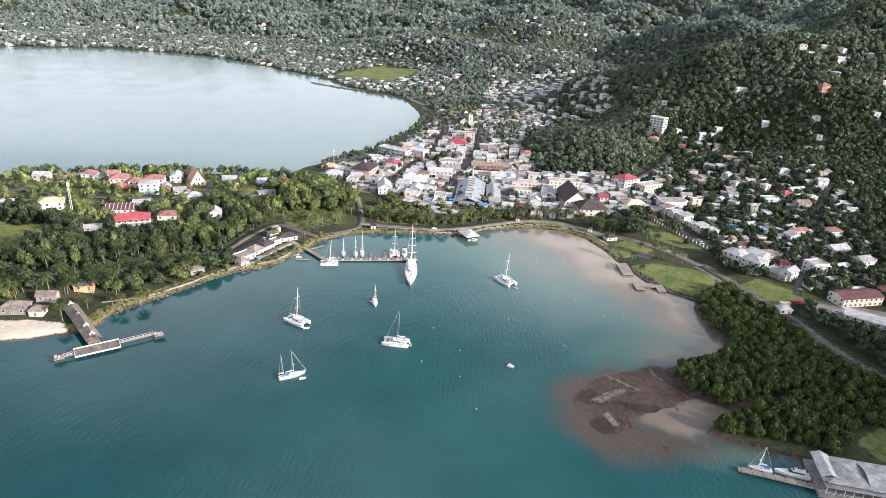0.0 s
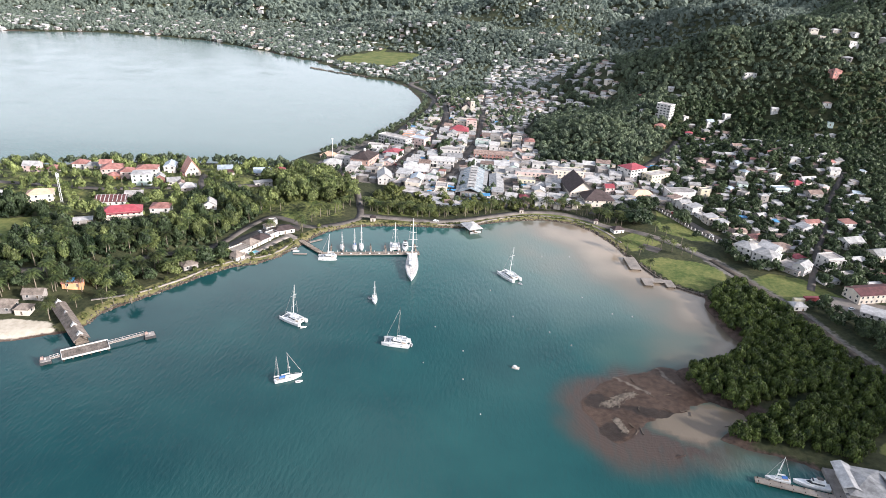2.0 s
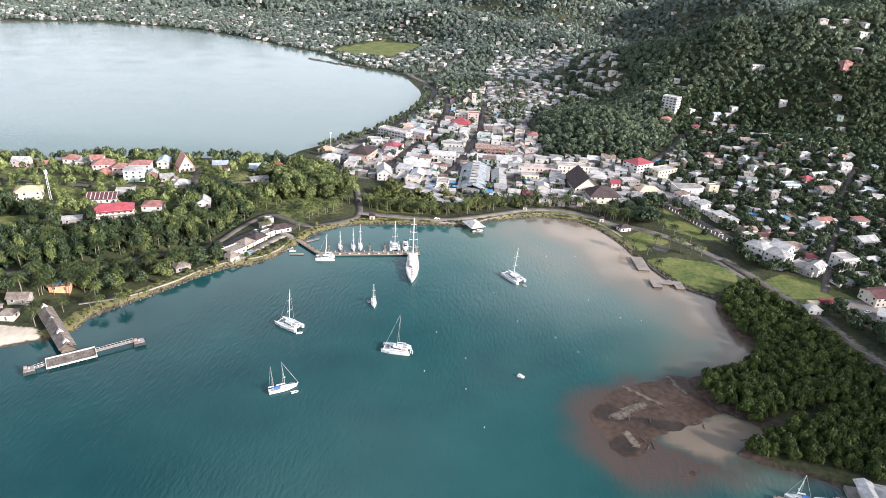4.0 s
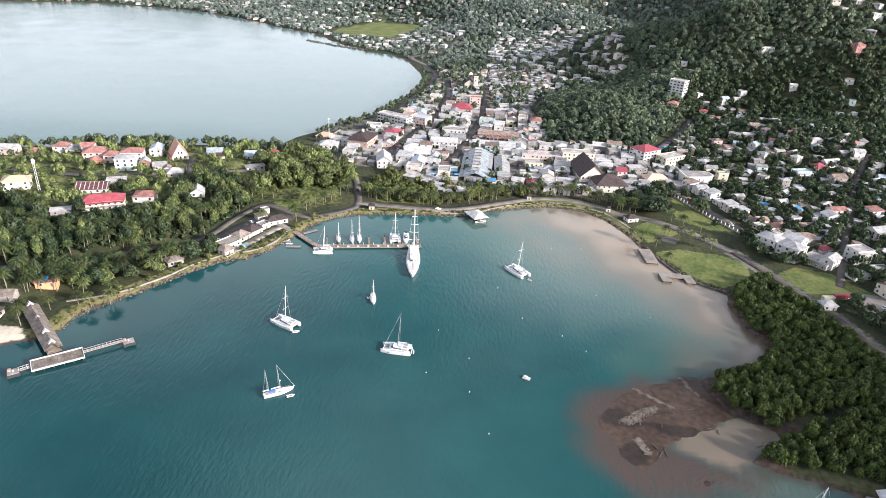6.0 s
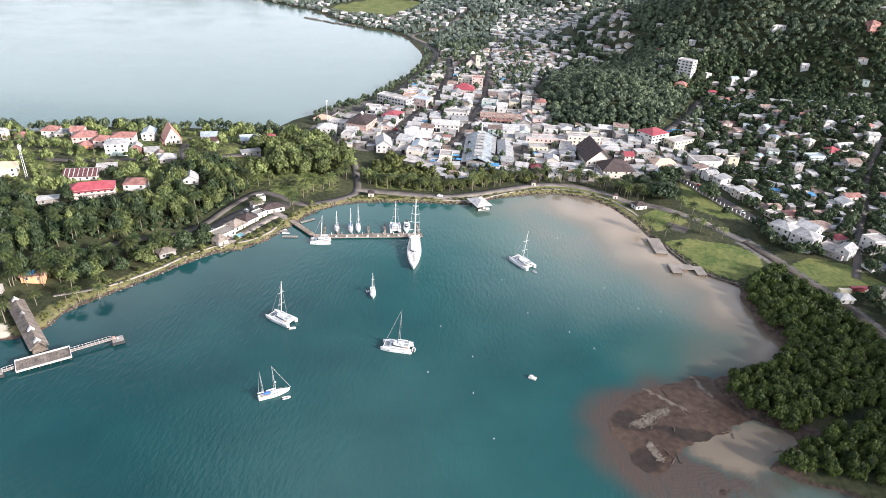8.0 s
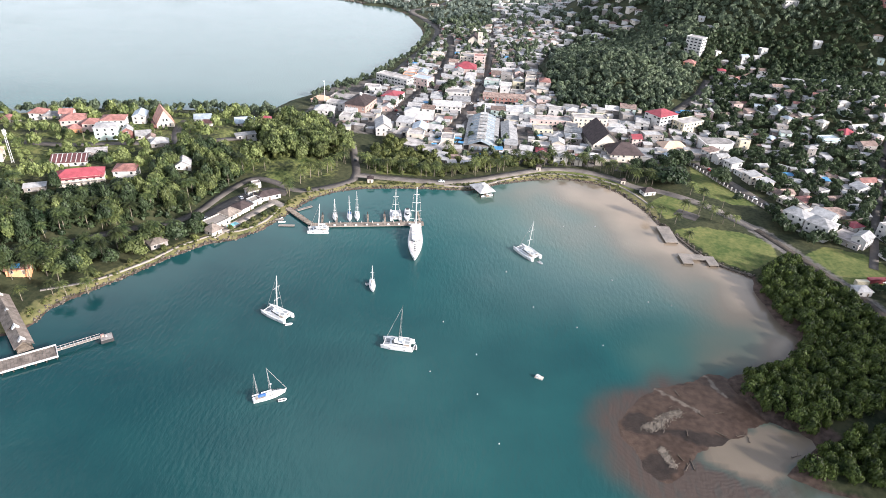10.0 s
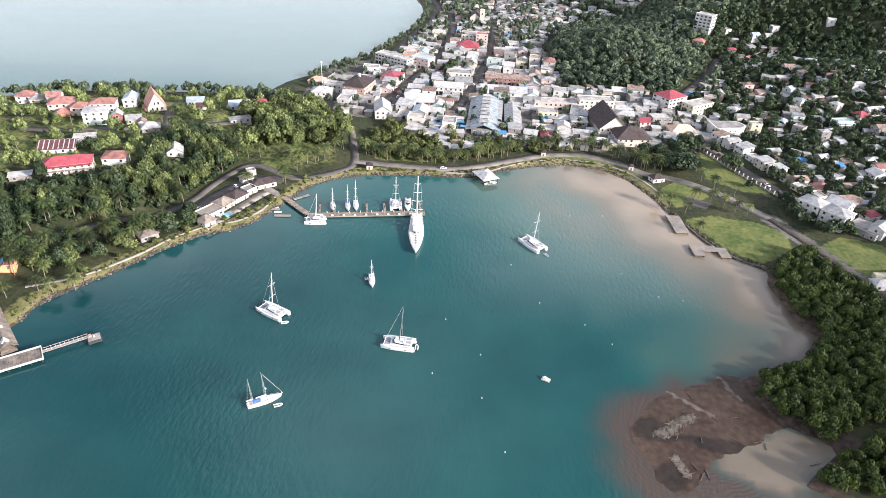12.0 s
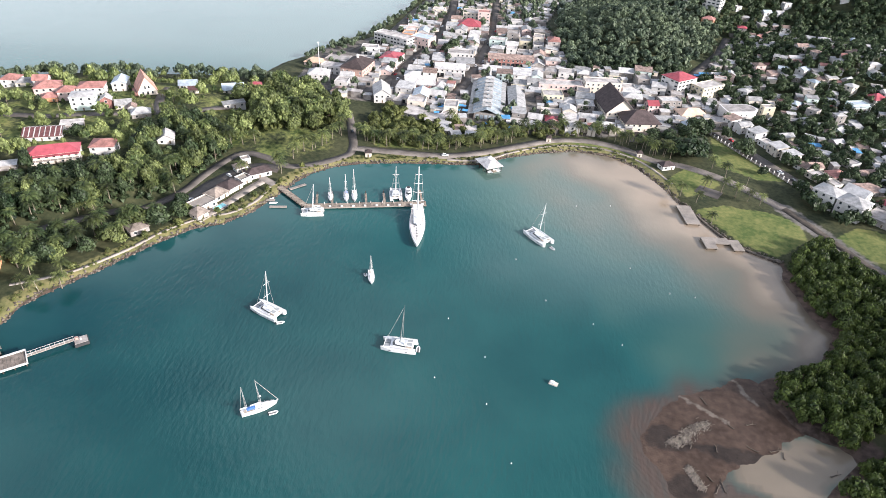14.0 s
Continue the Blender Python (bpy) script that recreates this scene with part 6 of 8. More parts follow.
for k in range(46):
    u = r7.random()
    px, py = -290 + 96 * u + r7.uniform(-6, 6), 283 + 48 * u * u + 18 * u + r7.uniform(-7, 5)
    if open_ground([px], [py], 1.0)[0] and not on_lawn(np.array([px]), np.array([py]))[0]:
        palm(px, py, r7.uniform(0.9, 1.3), k, "coconut palm on the grassy shore strip", "palms on the shore", SHADED_PALMS)
# palms along the harbour front
line = np.array([(-150, 432), (-132, 462), (-128, 485), (-112, 466), (-95, 463), (-78, 464), (-60, 466), (-46, 474), (-34, 478), (-20, 490), (-4, 503), (12, 508), (28, 510), (44, 508), (58, 500), (70, 492), (84, 486)])
for k in range(84):
    u = k / 84 * (len(line) - 1)
    a, f = int(u), u - int(u)
    px, py = line[a] * (1 - f) + line[a + 1] * f
    px, py = px + r7.uniform(-2.5, 2.5), py + r7.uniform(-1, 6)
    if open_ground([px], [py], 1.0)[0]:
        palm(px, py, r7.uniform(0.8, 1.25), k, "coconut palm along the harbour promenade", "palms of the promenade")
for k, (px, py) in enumerate([(-226, 343), (-220, 347), (-237, 312), (-217, 325), (-213, 338), (-141, 447), (-135, 457), (-152, 421), (-176, 443), (-251, 477), (-244, 476), (-246, 481), (-183, 441), (-205, 372), (-196, 380), (-152, 418), (-149, 414), (-168, 404), (-205, 296), (-212, 291), (-218, 290), (-208, 302), (-222, 300), (-228, 283), (-232, 268), (-238, 275), (-60, 505), (-64, 508), (74, 445), (80, 440), (88, 434), (112, 445), (118, 441), (124, 438), (105, 449), (96, 452), (92, 412), (112, 470), (106, 480)]):
    palm(px, py, 0.85 + 0.3 * (k * 37 % 10) / 10, k, "coconut palm on the grassy shore", "palms on the shore")
# greenery between the promenade and the town
x, y = scatter([(-112, 525), (-120, 480), (-105, 462), (-60, 466), (-20, 492), (40, 512), (36, 522), (-20, 512), (-62, 508)], 5.0, 12)
keep = open_ground(x, y, 2.0)
x, y = x[keep], y[keep]
size = r.uniform(1.4, 3.9, len(x))
grove("promenade_shrubs", np.stack([x, y, height(x, y), size, size * 1.3, 0 * size], 1), CLOSE, GREEN_BUSH, "shrubs and small trees behind the promenade", "shrubs")
for k, (px, py, pr, ph) in enumerate([(92, 494, 14, 12), (99, 501, 11, 12), (84, 496, 9, 9), (129, 501, 8, 12), (132, 505, 6.5, 11), (84, 514, 7, 9), (96, 520, 8, 10), (106, 530, 9, 11), (74, 515, 7, 8), (114, 536, 6, 9), (124, 528, 5, 8), (65, 508, 5, 6), (136, 478, 4, 5), (-41, 498, 4, 6), (30, 552, 4, 8), (-82, 668, 7, 9), (-86, 658, 6, 8)]):
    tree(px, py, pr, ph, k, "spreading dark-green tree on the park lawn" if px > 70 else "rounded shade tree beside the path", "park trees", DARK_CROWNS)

# mangroves
x, y = scatter([(119, 366), (121, 340), (129, 329), (117, 309), (108, 304), (90, 293), (92, 277), (112, 266), (114, 260), (99, 246), (106, 244), (128, 241), (150, 240), (166, 262), (190, 262), (200, 285), (178, 318), (168, 350), (156, 384), (143, 402), (128, 384)], 4.4, 14)
d = ring_distance(x, y, LAND)
keep = (d > 1.4) & ((y > 262) | (x < 170)) & (line_distance(x, y, ROADS["track"][0]) > 6) & (line_distance(x, y, [(110, 262), (124, 270), (143, 281)]) > 3.4)
x, y = x[keep], y[keep]
size = r.uniform(2.2, 4.6, len(x))
grove("mangrove_thicket", np.stack([x, y, height(x, y) - 0.6, size, size * 1.35 + 1.2, 0 * size], 1), THICKET, GREEN_MANGROVE, "dense glossy mangrove thicket at the water's edge", "mangroves")

# woods of the near hills, then the far ones
YARD = np.array([(196, 396), (246, 404), (262, 372), (225, 350), (196, 362)], float)
x, y = scatter([(150, 440), (186, 320), (200, 270), (235, 250), (300, 360), (430, 600), (560, 860), (680, 1060), (300, 1080), (60, 1040), (20, 820), (8, 700), (22, 625), (78, 625), (118, 640), (150, 560)], 7.1, 15)
keep = open_ground(x, y, np.where(ring_distance(x, y, VALLEY) > 0, 2.2, 6.5)) & ~on_lawn(x, y)
thin = (r.uniform(size=len(x)) < np.where(ring_distance(x, y, VALLEY) > 0, 0.95, 0.97)) & (ring_distance(x, y, YARD) < 0) & (line_distance(x, y, ROADS["track"][0]) > 11)
x, y = x[keep & thin], y[keep & thin]
size = np.where(y < 640, r.uniform(2.9, 6.0, len(x)), r.uniform(3.7, 6.4, len(x))) * np.where(ring_distance(x, y, VALLEY) > 0, 0.86, 1)
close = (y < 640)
# shade on the lower right hillside, put in as a darker leaf green
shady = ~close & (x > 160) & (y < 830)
for name, some, kinds, green in (("near_woods", close, CLOSE, GREEN_WOOD), ("valley_woods", shady, MIDDLE, GREEN_WOOD), ("hill_woods", ~close & ~shady, MIDDLE, GREEN_HAZE)):
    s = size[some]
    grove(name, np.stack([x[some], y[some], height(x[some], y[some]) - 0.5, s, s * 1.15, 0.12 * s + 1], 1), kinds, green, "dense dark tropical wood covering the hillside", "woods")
# the far woods take the green with haze mixed into it
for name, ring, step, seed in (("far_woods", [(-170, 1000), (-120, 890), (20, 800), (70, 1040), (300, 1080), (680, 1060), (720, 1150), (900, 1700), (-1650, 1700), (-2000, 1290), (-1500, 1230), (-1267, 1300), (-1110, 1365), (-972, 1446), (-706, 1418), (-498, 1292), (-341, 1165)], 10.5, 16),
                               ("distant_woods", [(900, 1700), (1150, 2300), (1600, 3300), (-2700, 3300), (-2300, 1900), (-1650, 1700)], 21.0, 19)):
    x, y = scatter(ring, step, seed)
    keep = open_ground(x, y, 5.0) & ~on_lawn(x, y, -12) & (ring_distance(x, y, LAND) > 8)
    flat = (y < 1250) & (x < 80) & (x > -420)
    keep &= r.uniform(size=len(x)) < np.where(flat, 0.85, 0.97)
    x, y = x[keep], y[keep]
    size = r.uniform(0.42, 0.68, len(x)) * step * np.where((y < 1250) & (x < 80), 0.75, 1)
    grove(name, np.stack([x, y, height(x, y) - 0.1 * step, size, size * 1.05, 0 * size], 1), DISTANT if step < 20 else FARTHER, GREEN_FAR_HAZE, "distant tropical woods on the hills behind the town", "woods")
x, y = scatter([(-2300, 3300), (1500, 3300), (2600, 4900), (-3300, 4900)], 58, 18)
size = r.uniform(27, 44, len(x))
grove("farthest_woods", np.stack([x, y, height(x, y) - 6, size, size, 0 * size], 1), FAR, GREEN_FAR_HAZE, "hazy woods of the farthest ridges", "woods")

# the tree-lined shore between the town and the bay
x, y = scatter([(-209, 608), (-196, 640), (-178, 672), (-168, 712), (-155, 782), (-149, 852), (-149, 902), (-160, 944), (-150, 950), (-136, 902), (-137, 852), (-143, 783), (-155, 712), (-166, 672), (-184, 640), (-198, 610)], 5.5, 33)
keep = open_ground(x, y, 1.5)
x, y = x[keep], y[keep]
size = r.uniform(1.8, 3.8, len(x))
grove("shore_trees", np.stack([x, y, height(x, y) - 0.2, size, size * 1.5, 0.2 * size], 1), CLOSE, GREEN_HAZE, "trees and shrubs along the bay road", "trees")

# ---- roads ----
EARTH = surf("earth_track", (0.075, 0.062, 0.05), rough=0.95, stain=0.35, size=4, grain=0.2)
HARBOUR_ROAD = surf("worn_concrete_road", (0.19, 0.165, 0.145), rough=0.9, stain=0.25, size=7, grain=0.12)


def strip(name, line, half, material, label, lift=0.14, step=3.0, category="road"):
    """A band of even width that lies on the ground along a line."""
    line = [Vector((*p, 0)) for p in line]
    pts = [line[0]]
    for k in range(len(line) - 1):
        a, b, c, d = line[max(k - 1, 0)], line[k], line[k + 1], line[min(k + 2, len(line) - 1)]
        n = max(1, int((c - b).length / step))
        for i in range(1, n + 1):
            u = i / n
            pts.append(0.5 * ((2 * b) + (c - a) * u + (2 * a - 5 * b + 4 * c - d) * u * u + (3 * b - 3 * c + d - a) * u ** 3))
    left, right = [], []
    for i, p in enumerate(pts):
        t = (pts[min(i + 1, len(pts) - 1)] - pts[max(i - 1, 0)]).normalized()
        n = Vector((-t.y, t.x, 0))
        left.append(p + n * half)
        right.append(p - n * half)
    rows = [np.array([[p.x, p.y] for p in side]) for side in (left, pts, right)]
    zs = np.max([height(q[:, 0], q[:, 1]) for q in rows], 0) + lift
    v = np.concatenate([np.c_[q, zs] for q in rows] + [np.c_[rows[0], zs - 0.6], np.c_[rows[2], zs - 0.6]])
    n = len(pts)
    i = np.arange(n - 1)
    f = np.concatenate([np.stack([i + b * n, i + 1 + b * n, i + 1 + a * n, i + a * n], 1) for a, b in ((0, 1), (1, 2), (3, 0), (2, 4))])
    return tagged(mesh_from(name, v, f, material, True), label, category, kind="structure")


for key, (line, half) in ROADS.items():
    strip("road", line, half, HARBOUR_ROAD if key == "harbour" else EARTH if key == "track" else ASPHALT,
          {"harbour": "pale concrete promenade road along the harbour", "track": "rough brown earth track behind the mangroves"}.get(key, "worn grey asphalt street"))
strip("path", [(-226, 292), (-208, 305), (-194, 325), (-184, 345), (-172, 360), (-160, 368), (-152, 382), (-150, 398)], 0.9, PAVING, "narrow concrete path above the rocky shore", category="path")
strip("path", [(-58, 455), (-38, 459), (-20, 474), (-2, 486), (20, 494), (44, 492), (64, 478), (78, 454)], 0.8, PAVING, "narrow path along the sea wall", category="path")
strip("car_park", [(-186, 364), (-184, 380), (-180, 396), (-168, 416), (-152, 419)], 4.6, ASPHALT, "asphalt forecourt of the waterfront buildings", category="car park")
strip("terrace", [(-173, 357), (-167, 371), (-163, 384), (-159, 396), (-155, 405)], 2.6, PAVING, "pale paved terrace in front of the waterfront buildings", category="terrace")
strip("path", [(-163.5, 411), (-157, 406), (-148, 400.7)], 2.4, PAVING, "pale paved way leading to the dock", lift=0.2, category="path")
strip("car_park", [(92, 452), (104, 445)], 5.0, ASPHALT, "bare asphalt square by the shore", category="car park")
strip("car_park", [(-128, 600), (-112, 585), (-108, 560)], 8.0, ASPHALT, "asphalt square beside the courthouse", category="square")
strip("car_park", [(-62, 596), (-20, 596)], 9.0, ASPHALT, "asphalt square above the market", category="square")
strip("yard", [(195, 385), (240, 375)], 12.0, PAVING, "pale concrete yard by the warehouses", category="yard")

# ---- rocks of the sea wall ----
rocks = Shape()
rr = random.Random(31)
wall_line = [Vector((*p, 0)) for p in PENINSULA_WEST[9:] + HARBOUR_HEAD]


def rock(shape, x, y, z, s, mat=0):
    pts = []
    for a in range(5):
        for h, q in ((-0.5, 0.9), (0.25, 0.8)):
            k = q * s * rr.uniform(0.75, 1.2)
            pts.append((x + k * math.cos(1.257 * a), y + k * math.sin(1.257 * a), z + h * s * rr.uniform(0.8, 1.2)))
    pts.append((x + rr.uniform(-0.2, 0.2) * s, y + rr.uniform(-0.2, 0.2) * s, z + 0.62 * s))
    shape.add(pts, [(2 * a, 2 * ((a + 1) % 5), 2 * ((a + 1) % 5) + 1, 2 * a + 1) for a in range(5)] + [(2 * a + 1, 2 * ((a + 1) % 5) + 1, 10) for a in range(5)], mat)


for a, b in zip(wall_line[:-1], wall_line[1:]):
    n = int((b - a).length / 0.55)
    for i in range(n):
        p = a.lerp(b, (i + rr.random()) / n)
        t = (b - a).normalized()
        off = rr.uniform(-0.9, 2.2)
        rock(rocks, p.x - t.y * off, p.y + t.x * off, 0.1 + 0.5 * max(off, 0) + rr.uniform(-0.15, 0.1), rr.uniform(0.4, 0.95))
for a, b in (((-391, 1152), (-330, 1120)), ((-330, 1120), (-268, 1098))):
    for i in range(60):
        u = rr.random()
        rock(rocks, a[0] + (b[0] - a[0]) * u + rr.uniform(-3, 3), a[1] + (b[1] - a[1]) * u + rr.uniform(-3, 3), 0.3, rr.uniform(1.5, 3))
tagged(new("shore_rocks", rocks.mesh("shore_rocks", STONE)), "rough grey boulders of the harbour revetment", "rocks", kind="stuff")
x, y = [], []
for a, b in zip(wall_line[:-1], wall_line[1:]):
    n = int((b - a).length / 0.6)
    for i in range(n):
        p = a.lerp(b, rr.random())
        t = (b - a).normalized()
        off = rr.uniform(1.4, 6.5)
        x.append(p.x - t.y * off), y.append(p.y + t.x * off)
x, y = np.array(x), np.array(y)
keep = open_ground(x, y, 0.5) & (x < 60)
x, y = x[keep], y[keep]
size = np.random.RandomState(5).uniform(0.4, 1.1, len(x))
grove("verge_shrubs", np.stack([x, y, height(x, y) - 0.1, size, size * 0.9, 0 * size], 1), MIDDLE, GREEN_BUSH, "low yellow-green scrub along the top of the rocks", "shrubs")
for k, (px, py) in enumerate([(-158, 378), (-154, 386), (-160, 371), (-150, 394), (-166, 366), (-208, 308), (-199, 322), (-190, 338), (-180, 352), (-146, 404), (-140, 424), (-186, 363), (-176, 366)]):
    b = thing("shrub", px, py, ground_at(px, py), k * 50, "rounded yellow-green shrub on the waterfront", "shrub", "waterfront shrubs")
    part("leaves", BUSH_CROWNS[k % 3], None, b, m=Matrix.Diagonal((2.0 + 0.5 * (k % 3), 2.0 + 0.5 * (k % 3), 2.6, 1)))
    part("stem", Shape().tube([(0, 0, -0.2), (0, 0, 1.2)], [0.12, 0.06], 5), BARK, b)


# ---- boats ----
def hull_shape(length, beam, free, draft=0.5, stern=0.75, rake=0.06, steps=10, mat=0, y0=0.0, sheer=0.12):
    """A round-bilged hull along x, the bow at +x, with a closed deck."""
    secs = []
    for k in range(steps + 1):
        u = k / steps
        b = beam / 2 * (stern + (1 - stern) * math.sin(min(u / 0.55, 1) * math.pi / 2)) * (1 - max(0, (u - 0.5) / 0.5) ** 2.4 * 0.97)
        f = free * (1 + sheer * (2 * u - 1) ** 2 + sheer * 1.5 * max(0, u - 0.5))
        x = -length / 2 + length * u
        tip = rake * length * max(0, u - 0.8) / 0.2
        d = draft * (1 - 0.85 * max(0, (u - 0.6) / 0.4))
        secs.append([(x + tip, y0 - b, f), (x + 0.5 * tip, y0 - 0.9 * b, 0.25 * f), (x, y0 - 0.5 * b, -d), (x, y0 + 0.5 * b, -d), (x + 0.5 * tip, y0 + 0.9 * b, 0.25 * f), (x + tip, y0 + b, f)])
    return Shape().loft(secs, mat)


def stay(top, a, b, r=0.035, name="stay"):
    return part(name, Shape().tube([a, b], r, 4), IRON, top)


def rig(top, x, foot, mast, spar, boom=0.0, bow=None, stern=None, wide=0.0, spreaders=2, radar=False, stout=1.0):
    m = part("mast", Shape().tube([(x, 0, foot), (x - 0.045 * mast, 0, mast * 0.65), (x - 0.075 * mast, 0, mast)], [0.2 * stout, 0.17 * stout, 0.11 * stout], 8), spar, top)
    for k in range(spreaders):
        h = foot + (mast - foot) * (k + 1) / (spreaders + 1)
        part("spreader", Shape().tube([(x - 0.08 * (h - foot), -wide * 0.3, h), (x - 0.08 * (h - foot), wide * 0.3, h)], 0.08, 4), spar, m)
    if boom:
        part("boom", Shape().tube([(x, 0, foot + 1.6), (x - boom, 0, foot + 1.8)], [0.14, 0.11], 6).box(x - boom * 0.95, x - 0.3, -0.18, 0.18, foot + 1.85, foot + 2.15, 1), [spar, GELCOAT], top)
    if bow:
        stay(top, (x - 0.073 * mast, 0, mast * 0.97), bow, 0.055, "furled_sail")
    if stern:
        stay(top, (x - 0.075 * mast, 0, mast), stern)
    if wide:
        for s in (-1, 1):
            stay(top, (x - 0.07 * mast, 0, mast * 0.93), (x - 0.6, s * wide / 2, foot * 0.6))
    if radar:
        part("radar", Shape().tube([(x + 0.3 - 0.03 * mast, 0, mast * 0.42), (x + 0.3 - 0.03 * mast, 0, mast * 0.42 + 0.3)], 0.35, 8), GELCOAT, m)


def catamaran(x, y, turn, length, beam, mast, label, spar=SPAR, flybridge=True):
    top = thing("catamaran", x, y, 0, turn, label, "catamaran", "moored catamarans")
    L, B = length, beam
    for s in (-1, 1):
        part("hull", hull_shape(L, 0.28 * B, 1.6, 0.45, 0.85, 0.015, y0=s * 0.38 * B), GELCOAT, top, smooth=False)
        for k in range(4):
            part("porthole", Shape().box(-0.28 * L + k * 0.16 * L, -0.28 * L + k * 0.16 * L + 0.9, s * 0.505 * B - 0.05, s * 0.505 * B + 0.02, 0.85, 1.15), GLASS, top)
        part("stern_steps", Shape().box(-0.53 * L, -0.46 * L, s * 0.38 * B - 0.5, s * 0.38 * B + 0.5, 0.2, 0.55).box(-0.48 * L, -0.42 * L, s * 0.38 * B - 0.5, s * 0.38 * B + 0.5, 0.55, 1.0), GELCOAT, top)
    part("bridge_deck", Shape().box(-0.42 * L, 0.25 * L, -0.3 * B, 0.3 * B, 0.75, 1.62), GELCOAT, top)
    for s in (-1, 1):
        part("side_deck_tread", Shape().box(-0.3 * L, 0.3 * L, s * 0.38 * B - 0.3, s * 0.38 * B + 0.3, 1.56, 1.72), NONSKID, top)
        part("trampoline", Shape().box(0.255 * L, 0.42 * L, s * 0.02 * B if s > 0 else -0.28 * B, 0.28 * B if s > 0 else -0.02 * B, 1.42, 1.47), NET, top)
    part("crossbeam", Shape().tube([(0.43 * L, -0.4 * B, 1.5), (0.43 * L, 0.4 * B, 1.5)], 0.13, 6), SPAR, top)
    cab = [[(-0.2 * L, -0.3 * B, 1.62), (0.18 * L, -0.24 * B, 1.62), (0.23 * L, 0, 1.62), (0.18 * L, 0.24 * B, 1.62), (-0.2 * L, 0.3 * B, 1.62)],
           [(-0.2 * L, -0.29 * B, 2.1), (0.16 * L, -0.225 * B, 2.1), (0.2 * L, 0, 2.1), (0.16 * L, 0.225 * B, 2.1), (-0.2 * L, 0.29 * B, 2.1)],
           [(-0.2 * L, -0.27 * B, 2.7), (0.09 * L, -0.2 * B, 2.7), (0.13 * L, 0, 2.7), (0.09 * L, 0.2 * B, 2.7), (-0.2 * L, 0.27 * B, 2.7)]]
    cabin = Shape().loft(cab[:2], 0).loft(cab[1:], 1)
    part("cabin", cabin, [GELCOAT, GLASS], top)
    part("cabin_roof", Shape().loft([[(a * 1.04, b * 1.05, 2.704) for a, b, _ in cab[2]], [(a * 1.02, b, 2.9) for a, b, _ in cab[2]]]), GELCOAT, top)
    part("cockpit_roof", Shape().box(-0.42 * L, -0.2 * L, -0.29 * B, 0.29 * B, 2.95, 3.1).box(-0.405 * L, -0.39 * L, -0.27 * B, -0.255 * B, 1.62, 2.95).box(-0.405 * L, -0.39 * L, 0.255 * B, 0.27 * B, 1.62, 2.95), GELCOAT, top)
    for s in (-1, 1):
        part("cockpit_seat", Shape().box(-0.4 * L, -0.24 * L, s * 0.22 * B - 0.35, s * 0.22 * B + 0.35, 1.624, 2.05), TEAK, top)
    for s in (-1, 1):
        part("solar_panel", Shape().box(-0.39 * L, -0.24 * L, s * 0.14 * B - 0.1 * B, s * 0.14 * B + 0.1 * B, 3.104, 3.16), GREY_SPAR, top, "dark solar panel")
    if flybridge:
        part("helm", Shape().box(-0.24 * L, -0.16 * L, 0.12 * B, 0.22 * B, 2.904, 3.7, 0, 0.1), GELCOAT, top)
    rig(top, -0.02 * L, 2.9, mast, spar, 0.36 * L, (0.43 * L, 0, 1.6), None, 0.85 * B)
    for s in (-1, 1):
        rail = Shape()
        for k in range(7):
            u = -0.4 * L + k * 0.8 * L / 6
            rail.tube([(u, s * 0.47 * B, 1.5), (u, s * 0.47 * B, 2.2)], 0.03, 4)
        rail.tube([(-0.4 * L, s * 0.47 * B, 2.2), (0.4 * L, s * 0.45 * B, 2.25)], 0.025, 4)
        part("guard_rail", rail, IRON, top)
    return top


def dinghy(x, y, turn, label, length=3.2, z=0.0):
    top = thing("dinghy", x, y, z, turn, label, "dinghy", "tenders")
    L = length
    tube = Shape().tube([(-0.5 * L, -0.55, 0.32), (0.2 * L, -0.6, 0.34), (0.42 * L, -0.3, 0.42), (0.5 * L, 0, 0.46), (0.42 * L, 0.3, 0.42), (0.2 * L, 0.6, 0.34), (-0.5 * L, 0.55, 0.32)], 0.22, 6)
    part("hull", tube, GELCOAT, top)
    part("floor", Shape().box(-0.48 * L, 0.35 * L, -0.45, 0.45, 0.12, 0.2), CONCRETE, top)
    part("outboard", Shape().box(-0.58 * L, -0.5 * L, -0.16, 0.16, 0.1, 0.85, 0, 0.03), RUBBER, top)
    return top


